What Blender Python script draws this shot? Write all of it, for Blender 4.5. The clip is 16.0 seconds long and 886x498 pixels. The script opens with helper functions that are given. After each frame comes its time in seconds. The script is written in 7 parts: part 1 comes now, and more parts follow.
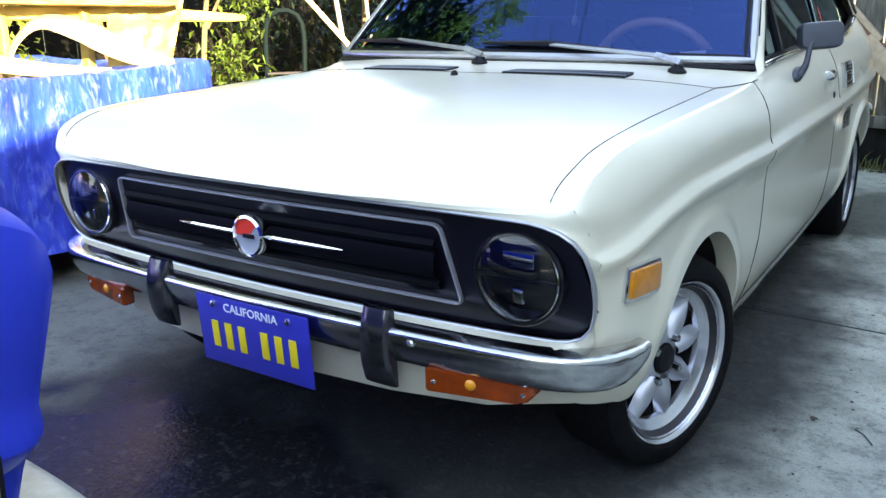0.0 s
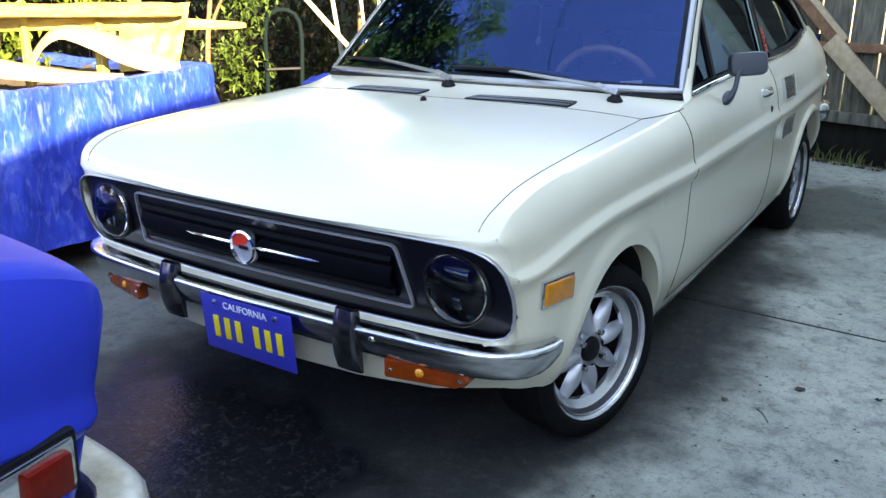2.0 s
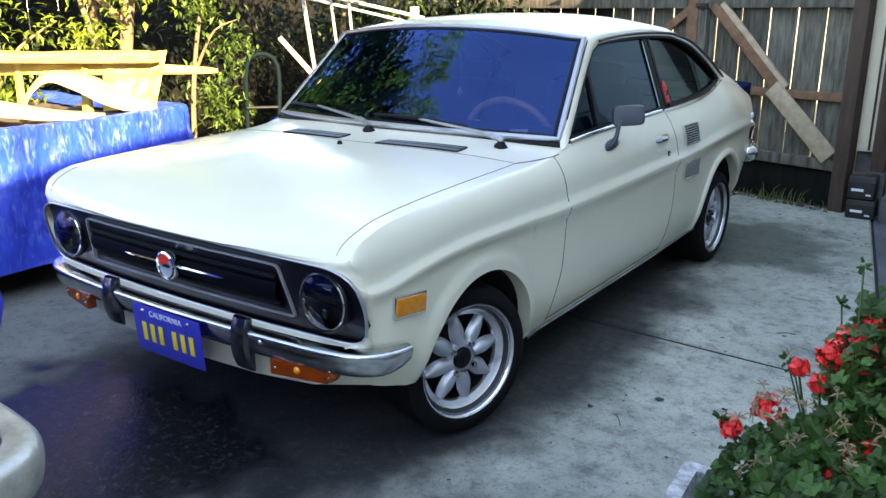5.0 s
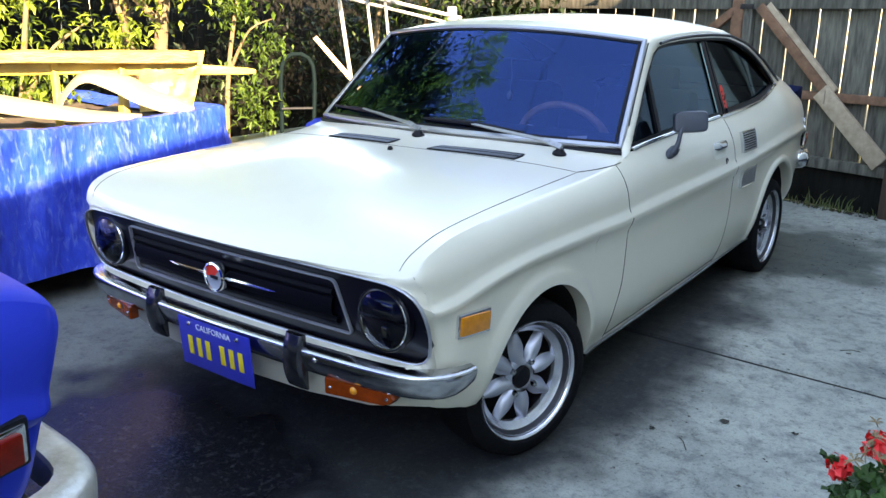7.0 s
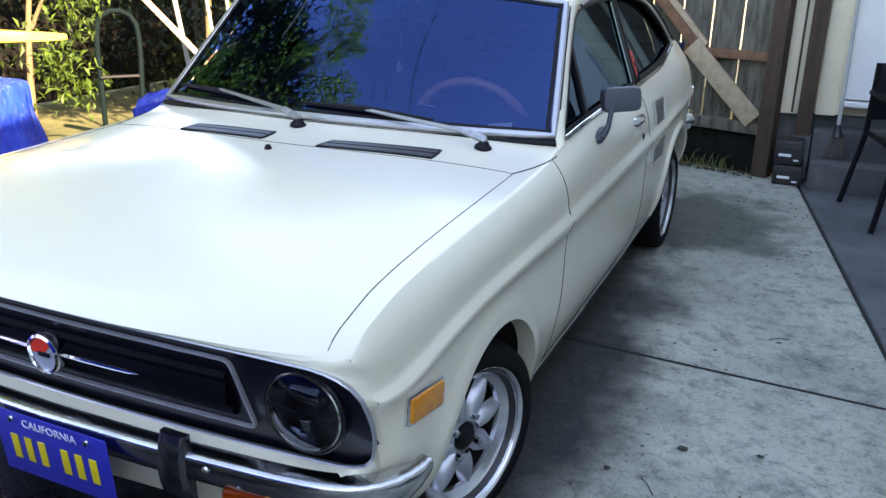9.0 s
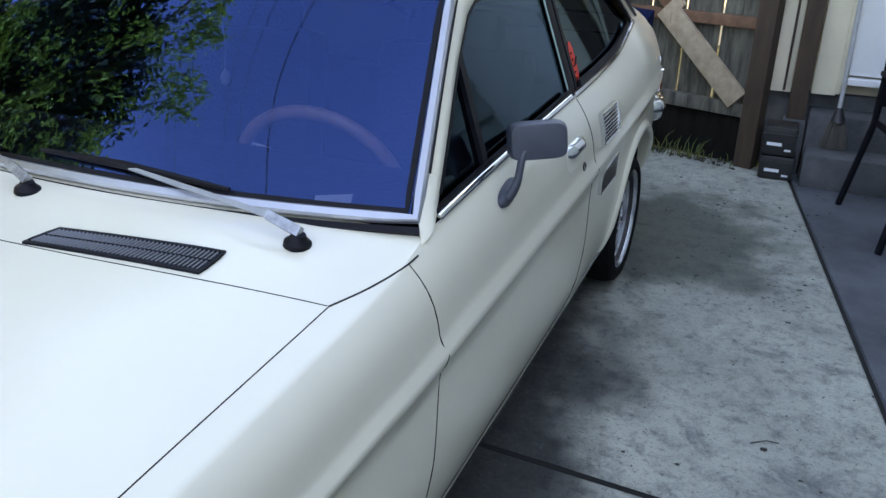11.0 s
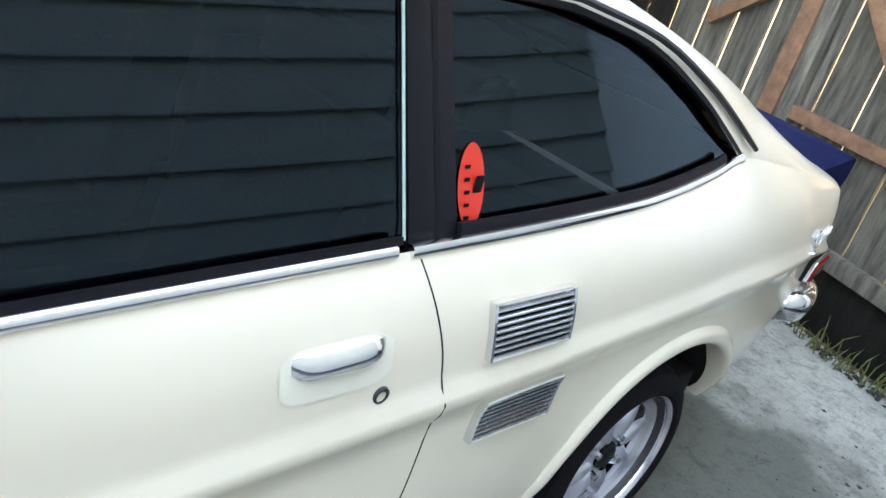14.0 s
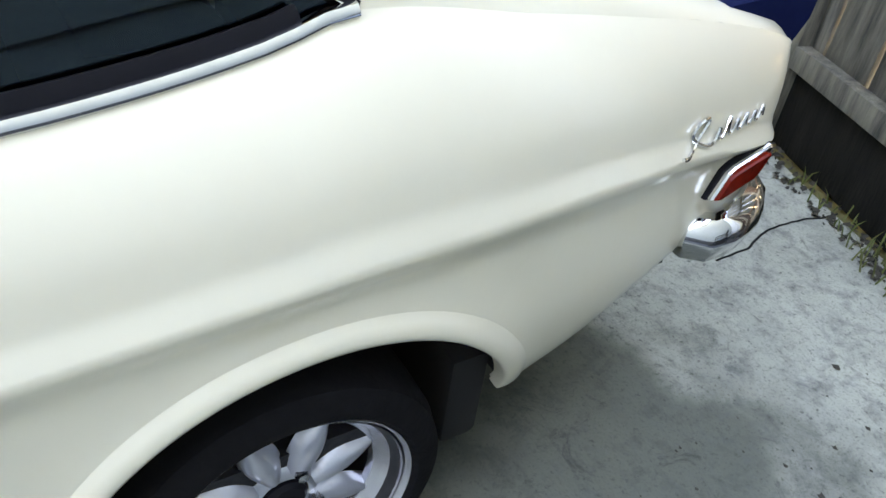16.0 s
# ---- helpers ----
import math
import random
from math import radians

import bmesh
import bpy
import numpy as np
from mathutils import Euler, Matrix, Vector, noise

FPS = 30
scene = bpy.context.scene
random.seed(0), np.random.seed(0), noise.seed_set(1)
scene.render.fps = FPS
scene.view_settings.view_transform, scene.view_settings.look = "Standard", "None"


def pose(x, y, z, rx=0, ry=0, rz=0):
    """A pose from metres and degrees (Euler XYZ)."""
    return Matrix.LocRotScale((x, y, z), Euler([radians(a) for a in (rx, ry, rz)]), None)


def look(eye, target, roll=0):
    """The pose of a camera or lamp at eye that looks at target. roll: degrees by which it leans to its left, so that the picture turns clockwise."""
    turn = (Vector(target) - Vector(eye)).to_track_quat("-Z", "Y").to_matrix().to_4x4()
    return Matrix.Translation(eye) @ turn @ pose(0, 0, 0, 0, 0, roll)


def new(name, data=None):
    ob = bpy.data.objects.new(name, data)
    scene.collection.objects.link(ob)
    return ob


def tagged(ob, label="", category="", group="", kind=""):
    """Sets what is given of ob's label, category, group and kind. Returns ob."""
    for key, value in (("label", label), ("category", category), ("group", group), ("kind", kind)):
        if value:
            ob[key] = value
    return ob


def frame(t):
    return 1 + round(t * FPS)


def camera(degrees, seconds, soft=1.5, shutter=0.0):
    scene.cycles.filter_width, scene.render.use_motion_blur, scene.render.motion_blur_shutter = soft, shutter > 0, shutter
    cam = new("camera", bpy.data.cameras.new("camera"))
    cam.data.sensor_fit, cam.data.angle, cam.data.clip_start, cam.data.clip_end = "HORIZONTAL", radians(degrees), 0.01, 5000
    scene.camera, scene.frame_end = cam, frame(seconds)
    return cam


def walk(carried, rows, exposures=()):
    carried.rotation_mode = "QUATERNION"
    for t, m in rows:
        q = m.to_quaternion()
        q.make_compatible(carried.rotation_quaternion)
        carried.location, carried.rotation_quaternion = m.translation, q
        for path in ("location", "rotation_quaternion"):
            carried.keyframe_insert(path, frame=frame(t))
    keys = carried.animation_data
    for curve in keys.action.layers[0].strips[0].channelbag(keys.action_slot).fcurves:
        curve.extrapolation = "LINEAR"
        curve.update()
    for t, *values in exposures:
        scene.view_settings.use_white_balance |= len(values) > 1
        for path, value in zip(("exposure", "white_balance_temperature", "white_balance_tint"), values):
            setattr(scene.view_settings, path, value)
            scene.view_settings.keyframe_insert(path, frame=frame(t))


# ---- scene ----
cam = camera(56.4, 16.0)
PATH = [
    (0, (1.189, -1.635, 0.974), (0.131, -0.031, 0.42), -0.8),
    (0.5, (1.214, -1.649, 1.041), (0.165, -0.058, 0.434), -0.6),
    (1, (1.274, -1.707, 1.094), (0.22, -0.122, 0.479), -0.5),
    (1.5, (1.371, -1.782, 1.14), (0.317, -0.201, 0.515), -0.3),
    (2, (1.447, -1.831, 1.164), (0.391, -0.252, 0.539), -0.4),
    (2.5, (1.539, -1.879, 1.187), (0.472, -0.284, 0.62), -0.4),
    (3, (1.662, -1.917, 1.232), (0.592, -0.321, 0.675), -0.2),
    (3.5, (1.8, -1.924, 1.244), (0.723, -0.337, 0.678), -0.0),
    (6, (1.99, -1.934, 1.276), (0.842, -0.389, 0.729), 0.5),
    (6.5, (1.946, -1.917, 1.276), (0.784, -0.384, 0.729), 0.8),
    (7, (1.806, -1.898, 1.269), (0.661, -0.357, 0.711), 0.4),
    (7.5, (1.615, -1.888, 1.28), (0.582, -0.272, 0.715), -0.0),
    (8, (1.488, -1.818, 1.27), (0.58, -0.136, 0.681), -0.5),
    (10.5, (1.208, -0.834, 1.376), (0.499, 0.864, 0.592), 1.7),
    (11, (1.22, -0.568, 1.366), (0.5, 1.108, 0.546), 1.0),
    (11.5, (1.262, -0.332, 1.382), (0.466, 1.287, 0.52), -17.0),
    (12, (1.345, -0.066, 1.35), (0.413, 1.494, 0.514), -13.2),
    (12.5, (1.363, 0.122, 1.334), (0.337, 1.623, 0.5), 4.8),
    (13, (1.321, 0.336, 1.31), (0.162, 1.748, 0.497), 12.0),
    (13.5, (1.276, 0.545, 1.307), (0.09, 1.936, 0.495), 17.0),
    (14, (1.318, 0.852, 1.3), (0.125, 2.211, 0.447), 16.8),
    (14.5, (1.319, 1.151, 1.28), (0.131, 2.485, 0.38), 14.4),
    (15, (1.285, 1.433, 1.262), (0.169, 2.709, 0.201), 13.4),
    (15.5, (1.307, 1.728, 1.232), (0.222, 2.915, 0.041), 13.6),
    (16, (1.335, 2.009, 1.241), (0.058, 2.936, 0.014), 8.5),
]
walk(cam, [(t, look(eye, target, roll)) for t, eye, target, roll in PATH], [(0, 3.74, 11300, 15), (1.5, 3.58, 11300, 15), (3.5, 3.46, 11000, 15), (8, 3.40, 10500, 18), (10.5, 3.16, 11000, 22), (11.5, 3.34, 11000, 21), (12.5, 3.92, 12600, 22), (14, 4.40, 13900, 23), (16, 4.36, 14200, 22)])


# ---- world, sun, exposure ----
SUN_EL, SUN_AZ = 28.0, 62.0          # degrees; azimuth from -y towards +x
world = bpy.data.worlds.new("sky")
scene.world = world
world.use_nodes = True
wn = world.node_tree
sky = wn.nodes.new("ShaderNodeTexSky")
sky.sky_type = "NISHITA"
sky.sun_disc = False
sky.sun_elevation = radians(SUN_EL)
sky.sun_rotation = radians(180 - SUN_AZ)
sky.air_density, sky.dust_density, sky.ozone_density = 1.0, 0.2, 4.0
wn.links.new(sky.outputs[0], wn.nodes["Background"].inputs[0])
wn.nodes["Background"].inputs[1].default_value = 0.15
sun_data = bpy.data.lights.new("sun", "SUN")
sun_data.energy, sun_data.angle, sun_data.color = 3.6, radians(0.6), (1.0, 0.95, 0.84)
sun = new("sun", sun_data)
sun_dir = Vector((math.sin(radians(SUN_AZ)) * math.cos(radians(SUN_EL)), -math.cos(radians(SUN_AZ)) * math.cos(radians(SUN_EL)), math.sin(radians(SUN_EL))))
sun.matrix_world = look(sun_dir * 30, (0, 0, 0))


# ---- materials ----
def mat(name, color, rough=0.5, metal=0.0, var=0.0, scale=8.0, bump=0.0, bscale=60.0, coat=0.0, color2=None, spec=0.5, stretch=None, random_hue=0.0, detail=6.0):
    m = bpy.data.materials.new(name)
    m.use_nodes = True
    nt = m.node_tree
    b = nt.nodes["Principled BSDF"]
    b.inputs["Roughness"].default_value = rough
    b.inputs["Metallic"].default_value = metal
    b.inputs["Coat Weight"].default_value = coat
    b.inputs["Coat Roughness"].default_value = 0.03
    b.inputs["Specular IOR Level"].default_value = spec
    b.inputs["Base Color"].default_value = (*color, 1)
    tc = nt.nodes.new("ShaderNodeTexCoord")
    mp = nt.nodes.new("ShaderNodeMapping")
    nt.links.new(tc.outputs["Object"], mp.inputs[0])
    if stretch:
        mp.inputs["Scale"].default_value = stretch
    if var > 0 or color2:
        n1 = nt.nodes.new("ShaderNodeTexNoise")
        n1.inputs["Scale"].default_value = scale
        n1.inputs["Detail"].default_value = detail
        n1.inputs["Roughness"].default_value = 0.65
        nt.links.new(mp.outputs[0], n1.inputs[0])
        ramp = nt.nodes.new("ShaderNodeMapRange")
        ramp.inputs[1].default_value, ramp.inputs[2].default_value = 0.3, 0.7
        nt.links.new(n1.outputs[0], ramp.inputs[0])
        mix = nt.nodes.new("ShaderNodeMix")
        mix.data_type = "RGBA"
        c2 = color2 or tuple(c * (1 - var) for c in color)
        mix.inputs[6].default_value, mix.inputs[7].default_value = (*color, 1), (*c2, 1)
        nt.links.new(ramp.outputs[0], mix.inputs[0])
        last = mix.outputs[2]
        if random_hue:
            oi = nt.nodes.new("ShaderNodeObjectInfo")
            hv = nt.nodes.new("ShaderNodeHueSaturation")
            mr = nt.nodes.new("ShaderNodeMapRange")
            mr.inputs[3].default_value, mr.inputs[4].default_value = 1 - random_hue, 1 + random_hue
            nt.links.new(oi.outputs["Random"], mr.inputs[0])
            nt.links.new(mr.outputs[0], hv.inputs["Value"])
            nt.links.new(last, hv.inputs["Color"])
            last = hv.outputs[0]
        nt.links.new(last, b.inputs["Base Color"])
        rr = nt.nodes.new("ShaderNodeMapRange")
        rr.inputs[3].default_value, rr.inputs[4].default_value = max(0.0, rough - 0.06), min(1.0, rough + 0.06)
        nt.links.new(n1.outputs[0], rr.inputs[0])
        nt.links.new(rr.outputs[0], b.inputs["Roughness"])
    if bump > 0:
        n2 = nt.nodes.new("ShaderNodeTexNoise")
        n2.inputs["Scale"].default_value = bscale
        n2.inputs["Detail"].default_value = 5.0
        nt.links.new(mp.outputs[0], n2.inputs[0])
        bp = nt.nodes.new("ShaderNodeBump")
        bp.inputs["Strength"].default_value = bump
        bp.inputs["Distance"].default_value = 0.01
        nt.links.new(n2.outputs[0], bp.inputs["Height"])
        nt.links.new(bp.outputs[0], b.inputs["Normal"])
    return m


def glass_mat(name, tint, alpha, rough=0.0, sheen=(1, 1, 1)):
    """Thin tinted glass: clear pass-through under a mirror-like coat."""
    m = bpy.data.materials.new(name)
    m.use_nodes = True
    nt = m.node_tree
    nt.nodes.clear()
    out = nt.nodes.new("ShaderNodeOutputMaterial")
    tr = nt.nodes.new("ShaderNodeBsdfTransparent")
    tr.inputs[0].default_value = (*tint, 1)
    gl = nt.nodes.new("ShaderNodeBsdfGlossy")
    gl.inputs["Roughness"].default_value = rough
    gl.inputs["Color"].default_value = (*sheen, 1)
    fr = nt.nodes.new("ShaderNodeFresnel")
    fr.inputs[0].default_value = alpha
    mx = nt.nodes.new("ShaderNodeMixShader")
    nt.links.new(fr.outputs[0], mx.inputs[0])
    nt.links.new(tr.outputs[0], mx.inputs[1])
    nt.links.new(gl.outputs[0], mx.inputs[2])
    nt.links.new(mx.outputs[0], out.inputs[0])
    return m


PAINT = mat("cream_paint", (0.685, 0.635, 0.505), 0.30, coat=0.7, var=0.05, scale=3, bump=0.015, bscale=90)
PAINT.node_tree.nodes["Principled BSDF"].inputs["Coat Roughness"].default_value = 0.12
CHROME = mat("chrome", (0.78, 0.79, 0.80), 0.08, 1.0, var=0.12, scale=14)
CHROME_OLD = mat("dull_chrome", (0.62, 0.63, 0.65), 0.16, 1.0, var=0.35, scale=18, bump=0.05, bscale=120)
BLACK = mat("black_plastic", (0.008, 0.008, 0.011), 0.42, var=0.3, scale=20, spec=0.12)
GRILLE_PAINT = mat("black_gloss_panel", (0.004, 0.004, 0.009), 0.30, coat=0.25, spec=0.25, var=0.3, scale=10)
GAP = mat("panel_gap", (0.006, 0.006, 0.006), 0.9)
RUBBER = mat("rubber", (0.008, 0.008, 0.009), 0.85, spec=0.08, var=0.3, scale=30, bump=0.2, bscale=80)
ALLOY = mat("cast_alloy", (0.52, 0.54, 0.60), 0.34, 0.75, var=0.08, scale=30, bump=0.06, bscale=150)
ALLOY_LIP = mat("polished_alloy", (0.66, 0.67, 0.72), 0.22, 0.85, var=0.08, scale=30)
TRIM_ALLOY = mat("dull_bright_trim", (0.44, 0.45, 0.49), 0.32, 0.8, var=0.1, scale=20)
STEEL_DARK = mat("dark_metal", (0.05, 0.05, 0.055), 0.45, 0.6, var=0.3, scale=30)
AMBER = mat("amber_lens", (0.74, 0.225, 0.008), 0.15, coat=0.6, var=0.25, scale=60, bump=0.25, bscale=200)
ORANGE = mat("orange_lens", (0.30, 0.036, 0.003), 0.18, coat=0.3, var=0.5, scale=25, bump=0.04, bscale=300)
BULB = mat("amber_bulb", (0.80, 0.26, 0.015), 0.2, coat=0.4)
RED_LENS = mat("red_lens", (0.22, 0.010, 0.004), 0.15, coat=0.08, spec=0.15, var=0.45, scale=40, bump=0.06, bscale=200)
GRILLE_BAR = mat("matt_black_bar", (0.0025, 0.0025, 0.005), 0.55, spec=0.04, var=0.3, scale=20)
BLUE_PLATE = mat("blue_plate", (0.012, 0.035, 0.42), 0.35, var=0.15, scale=20)
YELLOW = mat("yellow_print", (0.85, 0.62, 0.03), 0.4)
WHITE_PRINT = mat("white_print", (0.75, 0.78, 0.82), 0.4)
MIRROR_GREY = mat("grey_mirror_shell", (0.040, 0.048, 0.064), 0.45, var=0.15, scale=20, bump=0.1, bscale=300)
# The reflected sky's blue is tinted into the windshield's sheen colour.
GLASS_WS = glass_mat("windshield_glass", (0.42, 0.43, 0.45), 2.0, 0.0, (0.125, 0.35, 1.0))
GLASS_SIDE = glass_mat("side_glass", (0.10, 0.12, 0.15), 1.43, 0.03, (0.54, 0.82, 1.0))
GLASS_EDGE = mat("green_glass_edge", (0.30, 0.46, 0.42), 0.2, coat=0.3)
INTERIOR = mat("dark_interior", (0.012, 0.012, 0.016), 0.7, var=0.3, scale=20, bump=0.2, bscale=100)
WOOD_WHEEL = mat("steering_wood", (0.66, 0.36, 0.26), 0.3, coat=0.6, var=0.3, scale=30)
HEADLINER = mat("headliner", (0.35, 0.37, 0.36), 0.85, var=0.1, scale=30)
STICKER_RED = mat("sticker_red", (0.75, 0.03, 0.015), 0.4)
SPOILER = mat("navy_spoiler", (0.002, 0.008, 0.040), 0.65, spec=0.03, var=0.2, scale=20)
BLUE_PAINT = mat("blue_car_paint", (0.001, 0.036, 0.42), 0.30, coat=0.0, spec=0.04, var=0.08, scale=4)


def concrete_mat():
    """Old mottled driveway concrete: oily stains, painted car shade, pale scuffs, fine grain."""
    m = mat("concrete", (0.48, 0.49, 0.42), 0.8, scale=1.3, color2=(0.22, 0.23, 0.20), bump=0.22, bscale=90, spec=0.25, detail=9.0)
    nt = m.node_tree
    b = nt.nodes["Principled BSDF"]
    base = b.inputs["Base Color"].links[0].from_socket
    tc = nt.nodes.new("ShaderNodeTexCoord")

    def cloud(scale, lo, hi, detail=8.0, rough=0.7, warp=0.0):
        n = nt.nodes.new("ShaderNodeTexNoise")
        n.inputs["Scale"].default_value, n.inputs["Detail"].default_value, n.inputs["Roughness"].default_value, n.inputs["Distortion"].default_value = scale, detail, rough, warp
        nt.links.new(tc.outputs["Object"], n.inputs[0])
        r = nt.nodes.new("ShaderNodeMapRange")
        r.inputs[1].default_value, r.inputs[2].default_value = lo, hi
        nt.links.new(n.outputs[0], r.inputs[0])
        return r.outputs[0]

    def over(fac, below, colour, amount):
        k = nt.nodes.new("ShaderNodeMath")
        k.operation = "MULTIPLY"
        k.inputs[1].default_value = amount
        nt.links.new(fac, k.inputs[0])
        mx = nt.nodes.new("ShaderNodeMix")
        mx.data_type = "RGBA"
        mx.inputs[7].default_value = (*colour, 1)
        nt.links.new(k.outputs[0], mx.inputs[0])
        nt.links.new(below, mx.inputs[6])
        return mx.outputs[2]

    def blot(cx, cy, rx, ry, rag=1.6, lo=0.65, hi=1.2):
        """A ragged-edged oval mask, for stains and for painted shade."""
        mp = nt.nodes.new("ShaderNodeMapping")
        mp.vector_type = "TEXTURE"
        mp.inputs["Location"].default_value = (cx, cy, 0)
        mp.inputs["Scale"].default_value = (rx, ry, 1)
        nt.links.new(tc.outputs["Object"], mp.inputs[0])
        ln = nt.nodes.new("ShaderNodeVectorMath")
        ln.operation = "LENGTH"
        nt.links.new(mp.outputs[0], ln.inputs[0])
        n = nt.nodes.new("ShaderNodeTexNoise")
        n.inputs["Scale"].default_value, n.inputs["Detail"].default_value = 3.5, 8.0
        nt.links.new(tc.outputs["Object"], n.inputs[0])
        ad = nt.nodes.new("ShaderNodeMath")
        ad.operation = "MULTIPLY_ADD"
        ad.inputs[1].default_value = rag
        nt.links.new(n.outputs[0], ad.inputs[0])
        nt.links.new(ln.outputs["Value"], ad.inputs[2])
        r = nt.nodes.new("ShaderNodeMapRange")
        r.interpolation_type = "SMOOTHSTEP"
        r.inputs[1].default_value, r.inputs[2].default_value, r.inputs[3].default_value, r.inputs[4].default_value = lo + rag / 2, hi + rag / 2, 1.0, 0.0
        nt.links.new(ad.outputs[0], r.inputs[0])
        return r.outputs[0]

    c = over(cloud(16, 0.50, 0.72), base, (0.07, 0.075, 0.08), 0.75)
    c = over(cloud(5, 0.54, 0.68, 10, 0.75, 0.6), c, (0.10, 0.105, 0.11), 0.75)
    c = over(cloud(3.1, 0.58, 0.75, 10, 0.8, 0.9), c, (0.42, 0.43, 0.41), 0.55)
    c = over(cloud(60, 0.57, 0.70, 4), c, (0.045, 0.047, 0.045), 0.75)
    c = over(cloud(150, 0.54, 0.68, 3), c, (0.09, 0.095, 0.085), 0.5)
    # Moist glossy patch, plus the bumper's shade painted dark.
    wet_shade = blot(-0.22, -0.72, 0.70, 0.48)
    # Moist ground, plus painted shade between the cars and beside the bed.
    damp_shade = blot(-1.0, -0.65, 1.7, 1.6)
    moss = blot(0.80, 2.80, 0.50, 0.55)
    # Oily stain, plus the car's ground shade painted out past the sills.
    oil_shade = blot(0.02, 0.8, 1.0, 2.3, 0.6, 0.74, 1.10)
    c = over(damp_shade, c, (0.030, 0.036, 0.041), 0.72)
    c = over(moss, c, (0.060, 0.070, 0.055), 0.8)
    c = over(oil_shade, c, (0.015, 0.016, 0.018), 0.93)
    c = over(wet_shade, c, (0.008, 0.008, 0.010), 0.94)
    c = over(blot(0.10, -1.35, 0.30, 0.22), c, (0.13, 0.13, 0.035), 0.5)
    c = over(cloud(26, 0.52, 0.62, 8, 0.75, 0.4), c, (0.09, 0.105, 0.11), 0.20)
    c = over(cloud(70, 0.55, 0.66, 5), c, (0.16, 0.17, 0.16), 0.12)
    c = over(cloud(11, 0.56, 0.66, 9, 0.8, 1.2), c, (0.015, 0.016, 0.018), 0.45)
    nt.links.new(c, b.inputs["Base Color"])
    rr = nt.nodes.new("ShaderNodeMapRange")
    rr.inputs[3].default_value, rr.inputs[4].default_value = 0.85, 0.22
    nt.links.new(wet_shade, rr.inputs[0])
    nt.links.new(rr.outputs[0], b.inputs["Roughness"])
    return m


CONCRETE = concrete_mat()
TARP = mat("blue_tarp", (0.006, 0.060, 0.50), 0.34, scale=9, color2=(0.001, 0.012, 0.20), bump=1.0, bscale=30, spec=0.45, stretch=(1, 1, 0.35))


def whiten_creases(m):
    """Pale creases running down a plastic sheet: scuffs, plus sun glints painted in."""
    nt = m.node_tree
    b = nt.nodes["Principled BSDF"]
    src = b.inputs["Base Color"].links[0].from_socket
    tc = nt.nodes.new("ShaderNodeTexCoord")
    for scale, lo, hi, amount, zs in ((38, 0.54, 0.68, 0.13, 0.30), (9, 0.58, 0.72, 0.12, 0.7)):
        mp = nt.nodes.new("ShaderNodeMapping")
        mp.inputs["Scale"].default_value = (1, 1, zs)
        n = nt.nodes.new("ShaderNodeTexNoise")
        n.inputs["Scale"].default_value, n.inputs["Detail"].default_value, n.inputs["Distortion"].default_value = scale, 6.0, 1.2
        r = nt.nodes.new("ShaderNodeMapRange")
        r.inputs[1].default_value, r.inputs[2].default_value, r.inputs[4].default_value = lo, hi, amount
        mx = nt.nodes.new("ShaderNodeMix")
        mx.data_type = "RGBA"
        mx.inputs[7].default_value = (0.36, 0.52, 0.80, 1)
        nt.links.new(tc.outputs["Object"], mp.inputs[0])
        nt.links.new(mp.outputs[0], n.inputs[0])
        nt.links.new(n.outputs[0], r.inputs[0])
        nt.links.new(r.outputs[0], mx.inputs[0])
        nt.links.new(src, mx.inputs[6])
        src = mx.outputs[2]
    nt.links.new(src, b.inputs["Base Color"])


whiten_creases(TARP)


# ---- mesh helpers ----
def mesh_of(name, verts, faces, smooth=True):
    me = bpy.data.meshes.new(name)
    me.from_pydata([tuple(v) for v in verts], [], faces)
    me.validate()
    bm = bmesh.new()
    bm.from_mesh(me)
    bmesh.ops.remove_doubles(bm, verts=bm.verts, dist=1e-5)
    bmesh.ops.recalc_face_normals(bm, faces=bm.faces)
    bm.to_mesh(me)
    bm.free()
    if smooth:
        for p in me.polygons:
            p.use_smooth = True
        me.set_sharp_from_angle(angle=radians(38))
    return me


def thing(name, label, category, loc=(0, 0, 0), group="", kind="", rot=(0, 0, 0)):
    ob = new(name)
    ob.empty_display_size = 0.1
    ob.matrix_world = pose(*loc, *rot)
    return tagged(ob, label, category, group, kind)


def part(name, me, material, parent=None, label="", m=None):
    ob = new(name, me)
    if material and not me.materials:
        me.materials.append(material)
    if parent:
        ob.parent = parent
    if m is not None:
        ob.matrix_basis = m
    if label:
        tagged(ob, label)
    return ob


